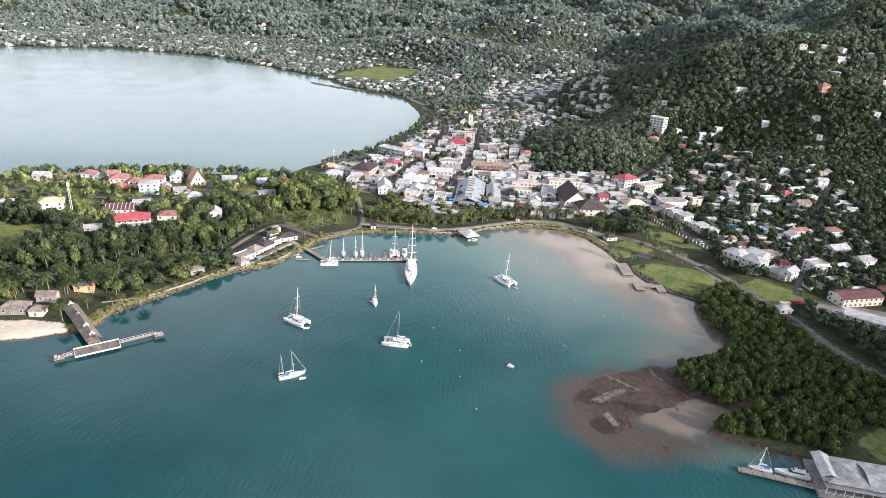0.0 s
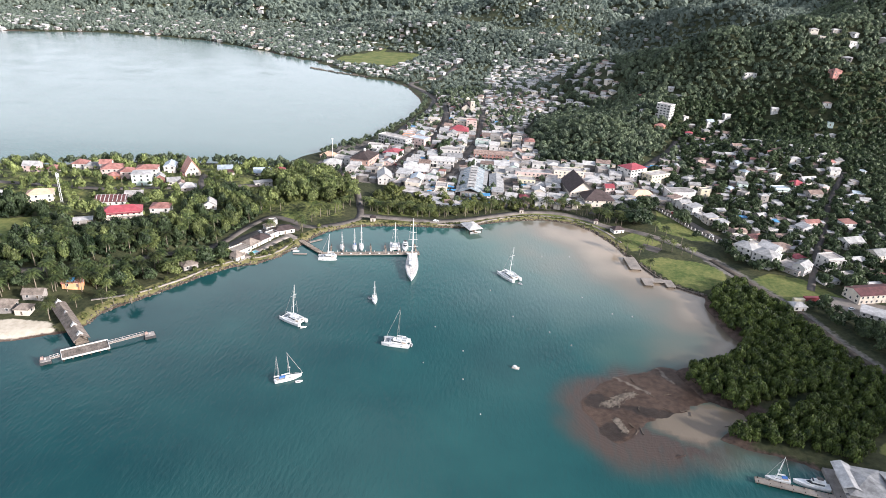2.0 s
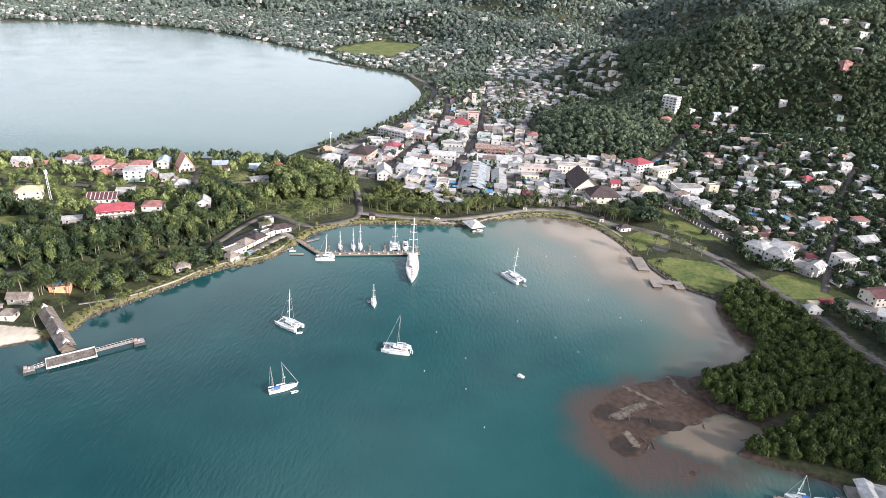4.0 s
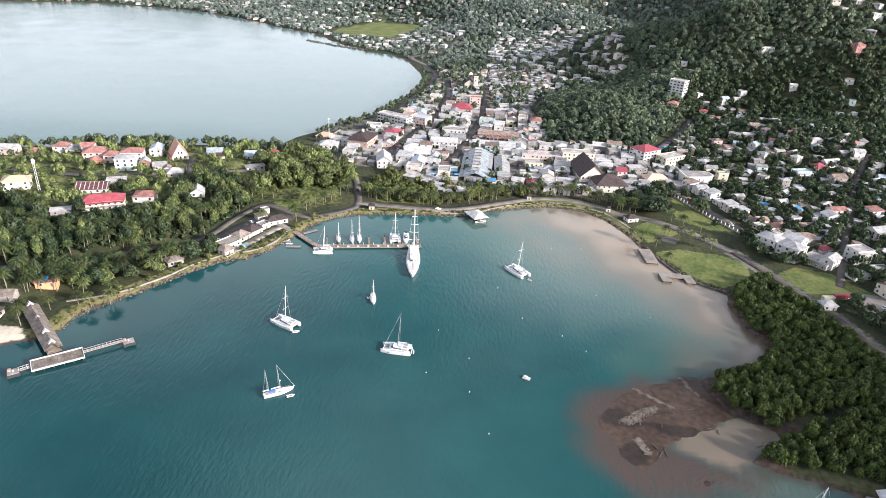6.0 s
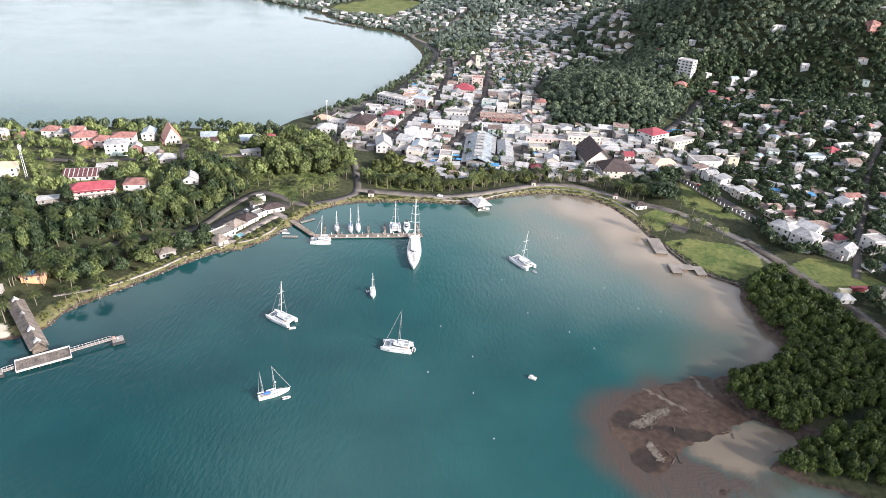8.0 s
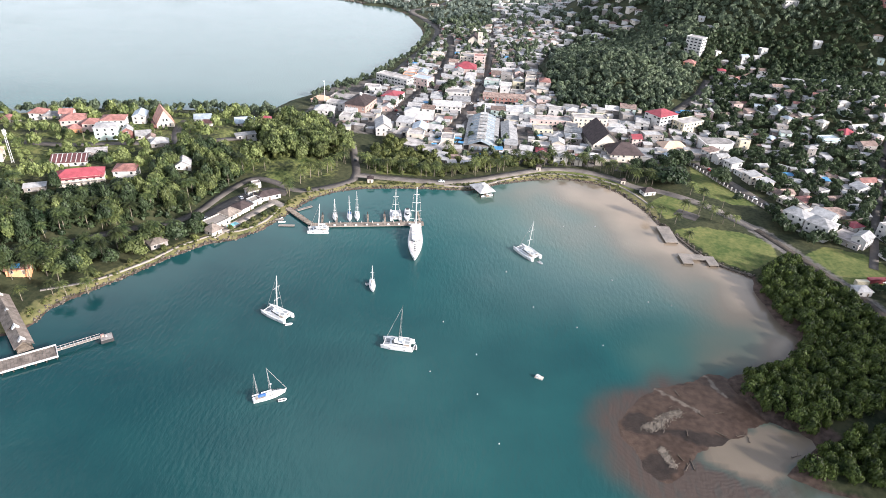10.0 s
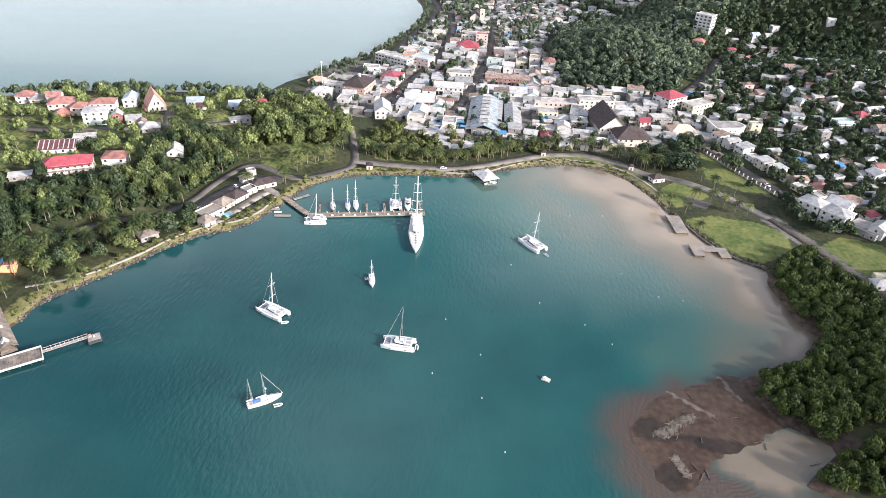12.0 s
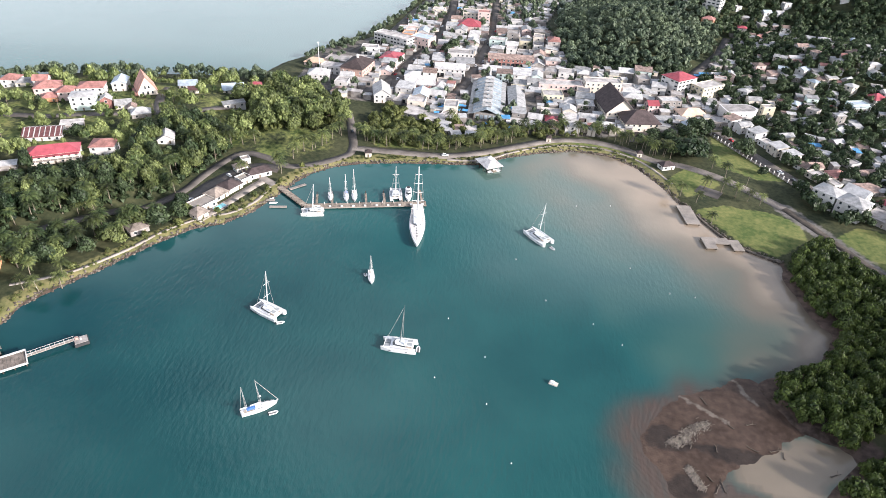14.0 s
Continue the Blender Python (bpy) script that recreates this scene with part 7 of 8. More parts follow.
def sailboat(x, y, turn, length, beam, mast, label, ketch=False, canopy=None, group="moored sailing boats", boom=True, bowsprit=0.0):
    top = thing("sailing_boat", x, y, 0, turn, label, "sailing boat", group)
    L, B = length, beam
    part("hull", hull_shape(L, B, 1.15, 0.6, 0.6, 0.05), GELCOAT, top)
    part("deck", Shape().loft([[(a, b * q, h) for a, b in ((-0.48 * L, -0.36 * B), (0.1 * L, -0.44 * B), (0.44 * L, -0.08 * B), (0.44 * L, 0.08 * B), (0.1 * L, 0.44 * B), (-0.48 * L, 0.36 * B))] for h, q in ((1.18, 1.0), (1.36, 0.97))]), GELCOAT, top)
    part("coachroof", Shape().loft([[(a, b, h) for a, b in ((-0.12 * L, -0.27 * B), (0.16 * L, -0.22 * B), (0.22 * L, 0), (0.16 * L, 0.22 * B), (-0.12 * L, 0.27 * B))] for h in (1.36, 1.8)]), GELCOAT, top)
    for s in (-1, 1):
        part("cabin_window", Shape().box(-0.08 * L, 0.12 * L, s * 0.255 * B - 0.06, s * 0.255 * B + 0.03, 1.5, 1.68), GLASS, top)
    part("cockpit", Shape().box(-0.42 * L, -0.16 * L, -0.2 * B, 0.2 * B, 1.362, 1.42), TEAK, top)
    if canopy:
        part("canopy", Shape().loft([[(a, b * 0.26 * B, 1.4 + h) for b, h in ((-1, 0.9), (-0.6, 1.35), (0, 1.5), (0.6, 1.35), (1, 0.9), (0.95, 0.8), (0, 1.35), (-0.95, 0.8))] for a in (-0.34 * L, -0.1 * L)]), canopy, top, "blue canvas canopy")
    if bowsprit:
        part("bowsprit", Shape().tube([(0.48 * L, 0, 1.5), (0.5 * L + bowsprit, 0, 1.8)], [0.12, 0.07], 6), SPAR, top)
    rig(top, 0.1 * L, 1.4, mast, GREY_SPAR if ketch else SPAR, 0.34 * L if boom else 0, (0.5 * L + bowsprit, 0, 1.6), None if ketch else (-0.5 * L, 0, 1.3), 0.9 * B, radar=True, stout=0.55 if ketch else 1.0)
    if ketch:
        rig(top, -0.3 * L, 1.4, mast * 0.93, GREY_SPAR, 0.22 * L, None, (-0.5 * L, 0, 1.4), 0.8 * B, 1, stout=0.5)
    rail = Shape()
    for s in (-1, 1):
        rail.tube([(-0.46 * L, s * 0.4 * B, 1.95), (0.1 * L, s * 0.46 * B, 1.95), (0.46 * L, s * 0.08 * B, 2.05)], 0.025, 4)
        for u, w in ((-0.46, 0.4), (-0.18, 0.43), (0.1, 0.46), (0.3, 0.28), (0.46, 0.08)):
            rail.tube([(u * L, s * w * B, 1.2), (u * L, s * w * B, 1.95)], 0.025, 4)
    part("guard_rail", rail, IRON, top)
    return top


catamaran(-113.8, 298.4, 157, 14.2, 7.4, 22.3, "white cruising catamaran with a white mast at anchor")
dinghy(-106.2, 292.6, 25, "small white tender behind a catamaran")
catamaran(-55.2, 288.1, 180, 13.8, 7.4, 21.9, "white cruising catamaran with a dark mast at anchor", DARK_SPAR)
dinghy(-47.4, 287.6, 95, "small tender slung at a catamaran's stern", z=0.3)
catamaran(-1.0, 380.3, 134, 15.5, 8.0, 21.5, "white catamaran lying over the pale shallows")
dinghy(6.5, 371.8, -50, "small white tender behind a catamaran")
catamaran(-119.6, 378.4, 195, 11.5, 6.2, 17.5, "white catamaran alongside the dock")
catamaran(-80.6, 406.6, 103, 12.0, 6.8, 19.5, "white catamaran berthed bow out behind the dock", flybridge=False)
sailboat(-97.8, 247.3, 38, 12.4, 3.6, 15.0, "white ketch with a blue canopy at anchor", True, CANVAS_BLUE, bowsprit=1.0)
dinghy(-92.2, 246.6, 30, "grey-white tender beside the ketch")
sailboat(-76.6, 330.2, -74, 9.6, 3.2, 12.5, "small white sloop at anchor")
dinghy(-79.6, 331.6, -70, "tiny tender beside the sloop", 2.2)
sailboat(-115.0, 396.5, 288, 9.0, 2.9, 12.5, "white sloop berthed at the dock", group="boats at the dock")
sailboat(-106.8, 398.5, 286, 9.4, 3.0, 14.5, "white sloop with a blue cover at the dock", canopy=CANVAS_BLUE, group="boats at the dock")
sailboat(-102.6, 400.4, 286, 10.5, 3.2, 17.0, "white sloop with a tall mast at the dock", group="boats at the dock")


def super_yacht(x, y, turn):
    top = thing("sailing_yacht", x, y, 0, turn, "large white sailing yacht with a very tall mast", "yacht")
    L, B = 37.0, 8.3
    part("hull", hull_shape(L, B, 2.3, 0.8, 0.6, 0.05, 14), GELCOAT, top, smooth=False)
    part("deck", Shape().loft([[(a * L, b * B, h) for a, b in ((-0.48, -0.3), (-0.2, -0.43), (0.1, -0.44), (0.32, -0.3), (0.48, -0.04), (0.48, 0.04), (0.32, 0.3), (0.1, 0.44), (-0.2, 0.43), (-0.48, 0.3))] for h in (2.55, 2.75)]), PALE_DECK, top)
    part("deckhouse", Shape().loft([[(a * L, b * B, h) for a, b in ((-0.16, -0.3 * k), (0.06, -0.26 * k), (0.1, 0), (0.06, 0.26 * k), (-0.16, 0.3 * k))] for h, k in ((2.75, 1.0), (3.6, 0.95), (4.1, 0.8))]), GELCOAT, top)
    part("deckhouse_window", Shape().loft([[(a * L, b * B, h) for a, b in ((-0.14, -0.3), (0.062, -0.262), (0.104, 0), (0.062, 0.262), (-0.14, 0.3))] for h in (3.0, 3.4)]), GLASS, top)
    part("cockpit_roof", Shape().box(-0.34 * L, -0.17 * L, -0.26 * B, 0.26 * B, 4.2, 4.35), GELCOAT, top)
    for a in (-0.33, -0.18):
        for s in (-1, 1):
            part("post", Shape().box(a * L - 0.08, a * L + 0.08, s * 0.24 * B - 0.08, s * 0.24 * B + 0.08, 2.75, 4.2), SPAR, top)
    for k in range(4):
        part("hatch", Shape().box(0.14 * L + k * 2.4, 0.14 * L + k * 2.4 + 0.9, -0.45, 0.45, 2.752, 2.86), GLASS, top)
    part("skylight", Shape().box(0.11 * L, 0.135 * L, -1.2, 1.2, 2.752, 3.0), GELCOAT, top)
    m = part("mast", Shape().tube([(-0.06 * L, 0, 4.0), (-0.065 * L, 0, 19), (-0.07 * L, 0, 33.5)], [0.42, 0.36, 0.22], 8), SPAR, top)
    for h, w in ((9, 3.4), (14, 3.2), (19, 2.8), (24, 2.3), (29, 1.6)):
        part("spreader", Shape().tube([(-0.07 * L, -w, h + 0.3), (-0.065 * L, 0, h), (-0.07 * L, w, h + 0.3)], 0.14, 4), SPAR, m)
    part("boom", Shape().tube([(-0.07 * L, 0, 6.2), (-0.4 * L, 0, 6.4)], [0.3, 0.24], 6), SPAR, top)
    stay(top, (-0.065 * L, 0, 33), (0.49 * L, 0, 2.9), 0.14, "furled_sail")
    stay(top, (-0.065 * L, 0, 26), (0.32 * L, 0, 2.9), 0.12, "furled_sail")
    stay(top, (-0.07 * L, 0, 33.5), (-0.49 * L, 0, 2.7), 0.05)
    for s in (-1, 1):
        stay(top, (-0.07 * L, s * 1.6, 29), (-0.09 * L, s * 0.43 * B, 2.8), 0.05)
        rail = Shape()
        for k in range(12):
            u = -0.46 + k * 0.92 / 11
            w = 0.42 - 0.36 * max(0, (u - 0.1) / 0.38) ** 1.6 - 0.1 * max(0, -u - 0.2) / 0.28
            rail.tube([(u * L, s * w * B, 2.6), (u * L, s * w * B, 3.5)], 0.03, 4)
        part("guard_rail", rail, IRON, top)


super_yacht(-63.4, 377.6, 279)


def motor_yacht(x, y, turn, length, label):
    top = thing("motor_yacht", x, y, 0, turn, label, "motor yacht", "motor yachts")
    L, B = length, 0.3 * length
    part("hull", hull_shape(L, B, 1.6, 0.5, 0.85, 0.08), GELCOAT, top)
    part("deckhouse", Shape().loft([[(a * L, b * B, h) for a, b in ((-0.3, -0.36), (0.1, -0.34), (0.26 - q, 0), (0.1, 0.34), (-0.3, 0.36))] for h, q in ((1.7, 0.0), (2.3, 0.04))], 0)
         .loft([[(a * L, b * B, h) for a, b in ((-0.3, -0.35 * k), (0.08, -0.33 * k), (0.22 - q, 0), (0.08, 0.33 * k), (-0.3, 0.35 * k))] for h, q, k in ((2.304, 0.0, 1.0), (3.0, 0.1, 0.85))], 1), [GELCOAT, GLASS], top)
    part("flybridge", Shape().loft([[(a * L, b * B, h) for a, b in ((-0.34, -0.34), (0.05, -0.3), (0.1, 0), (0.05, 0.3), (-0.34, 0.34))] for h in (3.004, 3.5)]), GELCOAT, top)
    part("sun_roof", Shape().box(-0.24 * L, -0.06 * L, -0.25 * B, 0.25 * B, 4.6, 4.72), RUBBER, top)
    for a in (-0.22, -0.08):
        for s in (-1, 1):
            part("post", Shape().box(a * L - 0.05, a * L + 0.05, s * 0.22 * B - 0.05, s * 0.22 * B + 0.05, 3.504, 4.6), SPAR, top)
    part("swim_platform", Shape().box(-0.56 * L, -0.49 * L, -0.4 * B, 0.4 * B, 0.35, 0.5), TEAK, top)
    part("windscreen", Shape().box(0.02 * L, 0.06 * L, -0.26 * B, 0.26 * B, 3.504, 3.9), GLASS, top)


motor_yacht(-73.6, 407.6, 280, 13.0, "white motor yacht berthed behind the dock")
motor_yacht(124.2, 222.9, 172, 12.5, "white motor yacht lying at a jetty")
sailboat(111.6, 223.6, 172, 9.0, 2.9, 12.0, "small white sloop lying at a jetty", canopy=CANVAS_BLUE, group="boats at the jetty")

raft = thing("raft", 6.5, 279.2, 0, -19, "small pale work raft moored in the harbour", "raft")
part("deck", Shape().box(-1.7, 1.7, -1.0, 1.0, 0.25, 0.5), CREAM, raft)
for s in (-1, 1):
    part("float", Shape().tube([(-1.7, s * 0.65, 0.1), (1.7, s * 0.65, 0.1)], 0.3, 7), GELCOAT, raft)
part("hut", Shape().box(-1.2, 0.3, -0.7, 0.7, 0.504, 1.2, 0, 0.08), GELCOAT, raft)
BUOY = Shape().tube([(0, 0, -0.3), (0, 0, 0.05), (0, 0, 0.35), (0, 0, 0.5)], [0.12, 0.27, 0.2, 0.05], 8).mesh("float", GELCOAT, True)
BUOY_EYE = Shape().tube([(0, 0, 0.48), (0, 0, 0.75)], 0.05, 5).mesh("eye", IRON)
for bx, by in [(-38, 309), (-20.6, 288.7), (-38.7, 274.1), (-18, 264.5), (-7.7, 240.3), (3.4, 329.6), (23.8, 317.4), (35, 306.4), (44, 362.8), (60.3, 346.1), (71.6, 345.4), (-11.3, 358.8), (39.1, 421.8), (20, 417.5)]:
    b = thing("buoy", bx, by, 0, 0, "small round white mooring buoy", "buoy", "mooring buoys")
    part("float", BUOY, None, b)
    part("eye", BUOY_EYE, None, b)


# ---- docks and piers ----
def pile(top, x, y, z1, r=0.18, z0=-3.0, mat=None):
    return part("dock_post", Shape().tube([(x, y, z0), (x, y, z1)], r, 7), mat or DARK_PILE, top)


def decking(top, x0, x1, y0, y1, z, width=0.9, mat=None, name="plank"):
    """Planks across a deck, side by side with gaps."""
    n = max(1, int((x1 - x0) / width))
    me = Shape().box(-0.5 * (x1 - x0) / n + 0.03, 0.5 * (x1 - x0) / n - 0.03, y0, y1, -0.07, 0).mesh(name, mat or WOOD)
    for k in range(n):
        part(name, me, None, top, m=pose(x0 + (k + 0.5) * (x1 - x0) / n, 0, z))


dock = thing("dock", -94.3, 391.8, 0, 15.3, "long timber yacht dock on dark piles", "dock")
decking(dock, -32.5, 33, -2.2, 2.2, 1.1, 1.1)
part("beam", Shape().box(-32.5, 33, -2.3, -2.05, 0.55, 1.02).box(-32.5, 33, 2.05, 2.3, 0.55, 1.02), PAVING, dock)
for k in range(12):
    for s in (-1, 1):
        pile(dock, -31.5 + k * 5.8, s * 1.9, 1.6 if s > 0 else 1.0)
POST = Shape().box(-0.18, 0.18, -0.18, 0.18, 0, 1.2, 0, 0.03).mesh("service_post", WHITE)
for k in range(10):
    part("service_post", POST, None, dock, "white service pedestal", m=pose(-28 + k * 6.2, 1.5, 1.1))
    part("dock_box", Shape().box(-0.6, 0.6, -0.3, 0.3, 0, 0.7, 0, 0.05), GELCOAT, dock, "white dock box", m=pose(-25 + k * 6.2, -1.5, 1.1))
for k, u in enumerate((-26, -17.8, 0.5, 10.5, 20.0, 31)):
    part("finger", Shape().box(u - 0.6, u + 0.6, 2.3, 12.5 if k < 5 else 15, 0.7, 1.0), WOOD, dock, "narrow timber finger pier")
    pile(dock, u, 12.2, 2.6)
    pile(dock, u, 7.0, 2.2)
gang = thing("gangway", -138.4, 394.4, 0, -39.4, "timber gangway from the shore to the dock", "gangway")
decking(gang, -19, 17, -1.7, 1.7, 1.35, 1.1)
for k in range(7):
    for s in (-1, 1):
        pile(gang, -14 + k * 5, s * 1.5, 1.9)
part("beam", Shape().box(-19, 17, -1.78, -1.6, 0.9, 1.27).box(-19, 17, 1.6, 1.78, 0.9, 1.27), WOOD, gang)
for k, (fx, fy, fa, fl) in enumerate([(-147, 386, 10, 8), (-139, 380.5, 12, 9), (-136, 403.5, 48, 10)]):
    f = thing("float_dock", fx, fy, 0, fa, "low pale floating dock beside the gangway", "floating dock", "floating docks")
    part("deck", Shape().box(-fl / 2, fl / 2, -0.9, 0.9, 0.3, 0.6), PAVING, f)
    part("float", Shape().box(-fl / 2 + 0.2, fl / 2 - 0.2, -0.8, 0.8, -0.3, 0.3), RUBBER, f)
for k, (bx, by, ba) in enumerate([(-150.5, 383.6, 12), (-146.5, 388.4, 10), (-143.0, 384.0, 12)]):
    dinghy(bx, by, ba, "white tender tied up by the gangway", 4.2)

pier = thing("pier", -219.4, 266.1, 0, -40.3, "long roofed timber pier reaching out from the beach", "pier")
decking(pier, -22, 22, -2.9, 2.9, 1.9, 1.3)
for k in range(9):
    for s in (-1, 1):
        pile(pier, -20.5 + k * 5.1, s * 2.7, 4.3, 0.2)
for k, (u0, u1, rise) in enumerate(((-22, -8, 2.3), (-8, 7, 2.8), (7, 21.5, 2.3))):
    part("roof", Shape().gable(u1 - u0 - 0.06, 6.4, 4.3 + 0.35 * (k == 1), rise, 0.5, 0.16, True), SHINGLE_GREY, pier, m=pose((u0 + u1) / 2, 0, 0))
for u in (-20.5, -5, 9, 19.5):
    part("dormer", Shape().add([(-0.8, -1.5, 6.0), (0.8, -1.5, 6.0), (0.8, 1.5, 6.0), (-0.8, 1.5, 6.0), (-0.8, 0, 8.0), (0.8, 0, 8.0)], [(0, 1, 5, 4), (2, 3, 4, 5), (0, 4, 3), (1, 2, 5), (3, 2, 1, 0)]), WHITE, pier, "white dormer", m=pose(u, 0, 0))
head = thing("pier", -198.6, 248.0, 0, 41.4, "wide timber pier head with a white kerb", "pier")
decking(head, -10, 10, -3.4, 3.4, 2.0, 1.25, SHINGLE_GREY)
part("kerb", Shape().box(-10.2, 10.2, 3.4, 3.9, 1.5, 2.5).box(-10.2, 10.2, -3.9, -3.4, 1.2, 1.9).box(-10.2, -9.9, -3.4, 3.4, 1.5, 2.4).box(9.9, 10.2, -3.4, 3.4, 1.5, 2.4), WHITE, head)
for k in range(6):
    for s in (-1, 1):
        pile(head, -9.5 + k * 3.8, s * 3.3, 1.95, 0.3)
for (ax, ay), (bx, by), name in (((-191.2, 255.0), (-179.4, 266.4), "long"), ((-208.9, 237.6), (-206.2, 240.6), "short")):
    ln = math.hypot(bx - ax, by - ay)
    w = thing("walkway", (ax + bx) / 2, (ay + by) / 2, 0, math.degrees(math.atan2(by - ay, bx - ax)), f"{name} white-railed walkway to a mooring platform", "walkway", "pier walkways")
    part("deck", Shape().box(-ln / 2, ln / 2, -0.8, 0.8, 1.75, 2.0), PAVING, w)
    rail = Shape()
    for s in (-1, 1):
        rail.box(-ln / 2, ln / 2, s * 0.75 - 0.04, s * 0.75 + 0.04, 2.9, 3.0)
        for k in range(int(ln / 1.6) + 1):
            rail.box(-ln / 2 + k * 1.6 - 0.05, -ln / 2 + k * 1.6 + 0.05, s * 0.75 - 0.05, s * 0.75 + 0.05, 2.0, 2.9)
    part("railing", rail, WHITE, w)
for px, py, pa, pw, pd in ((-176.9, 266.6, 41, 4.6, 4.0), (-210.4, 236.2, 41, 4.4, 4.2)):
    p = thing("mooring_platform", px, py, 0, pa, "small square mooring platform on piles", "platform", "mooring platforms")
    part("deck", Shape().box(-pw / 2, pw / 2, -pd / 2, pd / 2, 1.6, 2.1), CONCRETE, p)
    part("fender", Shape().box(-pw / 2 - 0.25, pw / 2 + 0.25, -pd / 2 - 0.25, -pd / 2, 0.5, 1.9).box(-pw / 2 - 0.25, -pw / 2, -pd / 2, pd / 2, 0.5, 1.9).box(pw / 2, pw / 2 + 0.25, -pd / 2, pd / 2, 0.5, 1.9), RUBBER, p)
    part("bollard", Shape().tube([(0, 0, 2.1), (0, 0, 2.7)], [0.35, 0.45], 8), WHITE, p)
    part("locker", Shape().box(-pw / 2 + 0.3, -pw / 2 + 1.6, 0.4, pd / 2 - 0.4, 2.1, 3.0, 0, 0.05), BRICK_WALL, p)
    for a in (-1, 1):
        for b in (-1, 1):
            pile(p, a * (pw / 2 - 0.5), b * (pd / 2 - 0.5), 1.6, 0.3)


def platform(name, boxes, x, y, turn, label):
    p = thing(name, x, y, 0, turn, label, "platform", "shore platforms")
    for x0, x1, y0, y1 in boxes:
        part("slab", Shape().box(x0, x1, y0, y1, 0.9, 1.35), PAVING, p)
        for a in (x0 + 0.6, x1 - 0.6):
            for b in (y0 + 0.6, y1 - 0.6):
                pile(p, a, b, 0.9, 0.3)
    return p


platform("landing_stage", [(-9.7, 9.7, -3.9, 3.9)], 81.4, 420.2, -82, "pale flat concrete landing stage on piles")
platform("landing_stage", [(-3.0, 3.0, -5.0, 5.4), (3.004, 11.0, -0.6, 5.0), (11.004, 16.5, -6.2, 3.4)], 87.2, 393.0, 8, "angled concrete landing stage on piles")

bh = thing("boathouse", -32.2, 452.6, 0, -56, "open boathouse with a white hipped roof over the water", "boathouse")
part("roof", Shape().hip(14.5, 10.5, 3.6, 2.2, 0.5), ZINC_PALE, bh)
part("deck", Shape().box(-8, 8, -1.2, 1.2, 0.9, 1.2), WOOD, bh)
for a in (-6.8, -2.3, 2.3, 6.8):
    for b in (-4.9, 4.9):
        pile(bh, a, b, 3.6, 0.2)
part("back_wall", Shape().box(-7.2, -6.9, -5.0, 5.0, 0.5, 3.6), WHITE, bh)
motor = thing("motorboat", -28.6, 448.2, 0, 215, "small white motorboat under the boathouse roof", "motorboat")
part("hull", hull_shape(8, 2.5, 0.9, 0.3, 0.85), GELCOAT, motor)
part("console", Shape().box(-0.6, 0.6, -0.5, 0.5, 1.0, 1.9, 0, 0.1), GELCOAT, motor)

jetty = thing("jetty", 117.4, 218.9, 0, -9.4, "concrete jetty beside the waterfront restaurant", "jetty")
part("deck", Shape().box(-15.5, 17, -1.4, 1.4, 0.8, 1.2), PAVING, jetty)
for k in range(8):
    for s in (-1, 1):
        pile(jetty, -14.5 + k * 4.2, s * 1.2, 1.9)
part("kerb", Shape().box(-15.5, 17, -1.5, -1.3, 1.204, 1.45).box(-15.5, 17, 1.3, 1.5, 1.204, 1.45), PAVING, jetty)


# ---- cars ----
def car_parts():
    body = Shape().loft([[(x, s * w, z) for s, z in ((-1, z0), (-1, z1), (-0.94, z2), (0.94, z2), (1, z1), (1, z0))] for x, w, z0, z1, z2 in ((-2.1, 0.72, 0.4, 0.75, 0.85), (-1.9, 0.85, 0.28, 0.8, 0.95), (0.9, 0.86, 0.28, 0.8, 0.95), (1.9, 0.82, 0.3, 0.68, 0.8), (2.1, 0.66, 0.38, 0.6, 0.68))])
    cab = Shape().loft([[(x0, -0.74, 0.95), (x1, -0.74, 0.95), (x1, 0.74, 0.95), (x0, 0.74, 0.95)][::1] if k == 0 else [(x0, -0.6, 1.4), (x1, -0.6, 1.4), (x1, 0.6, 1.4), (x0, 0.6, 1.4)] for k, (x0, x1) in enumerate(((-1.7, 1.0), (-1.3, 0.35)))])
    wheel = Shape().tube([(0, -0.1, 0), (0, 0.1, 0)], 0.32, 10)
    return body, cab, wheel.mesh("wheel", RUBBER)


CAR_BODY, CAR_CAB, CAR_WHEEL = car_parts()
CAR_BODIES = [CAR_BODY.mesh("body", m) for m in CAR_PAINTS]
CAR_ROOFS = [Shape().box(-1.28, 0.33, -0.59, 0.59, 1.404, 1.46).mesh("roof", m) for m in CAR_PAINTS]
CAR_GLASS = CAR_CAB.mesh("windows", GLASS)


def car(x, y, turn, k):
    c = thing("car", x, y, ground_at(x, y) + 0.17, turn, f"{('white', 'silver', 'red', 'dark')[k % 4]} parked car on the asphalt", "car", "parked cars")
    part("body", CAR_BODIES[k % 4], None, c)
    part("windows", CAR_GLASS, None, c)
    part("roof", CAR_ROOFS[k % 4], None, c)
    for a in (-1.25, 1.3):
        for b in (-0.78, 0.78):
            part("wheel", CAR_WHEEL, None, c, m=pose(a, b, 0.32))


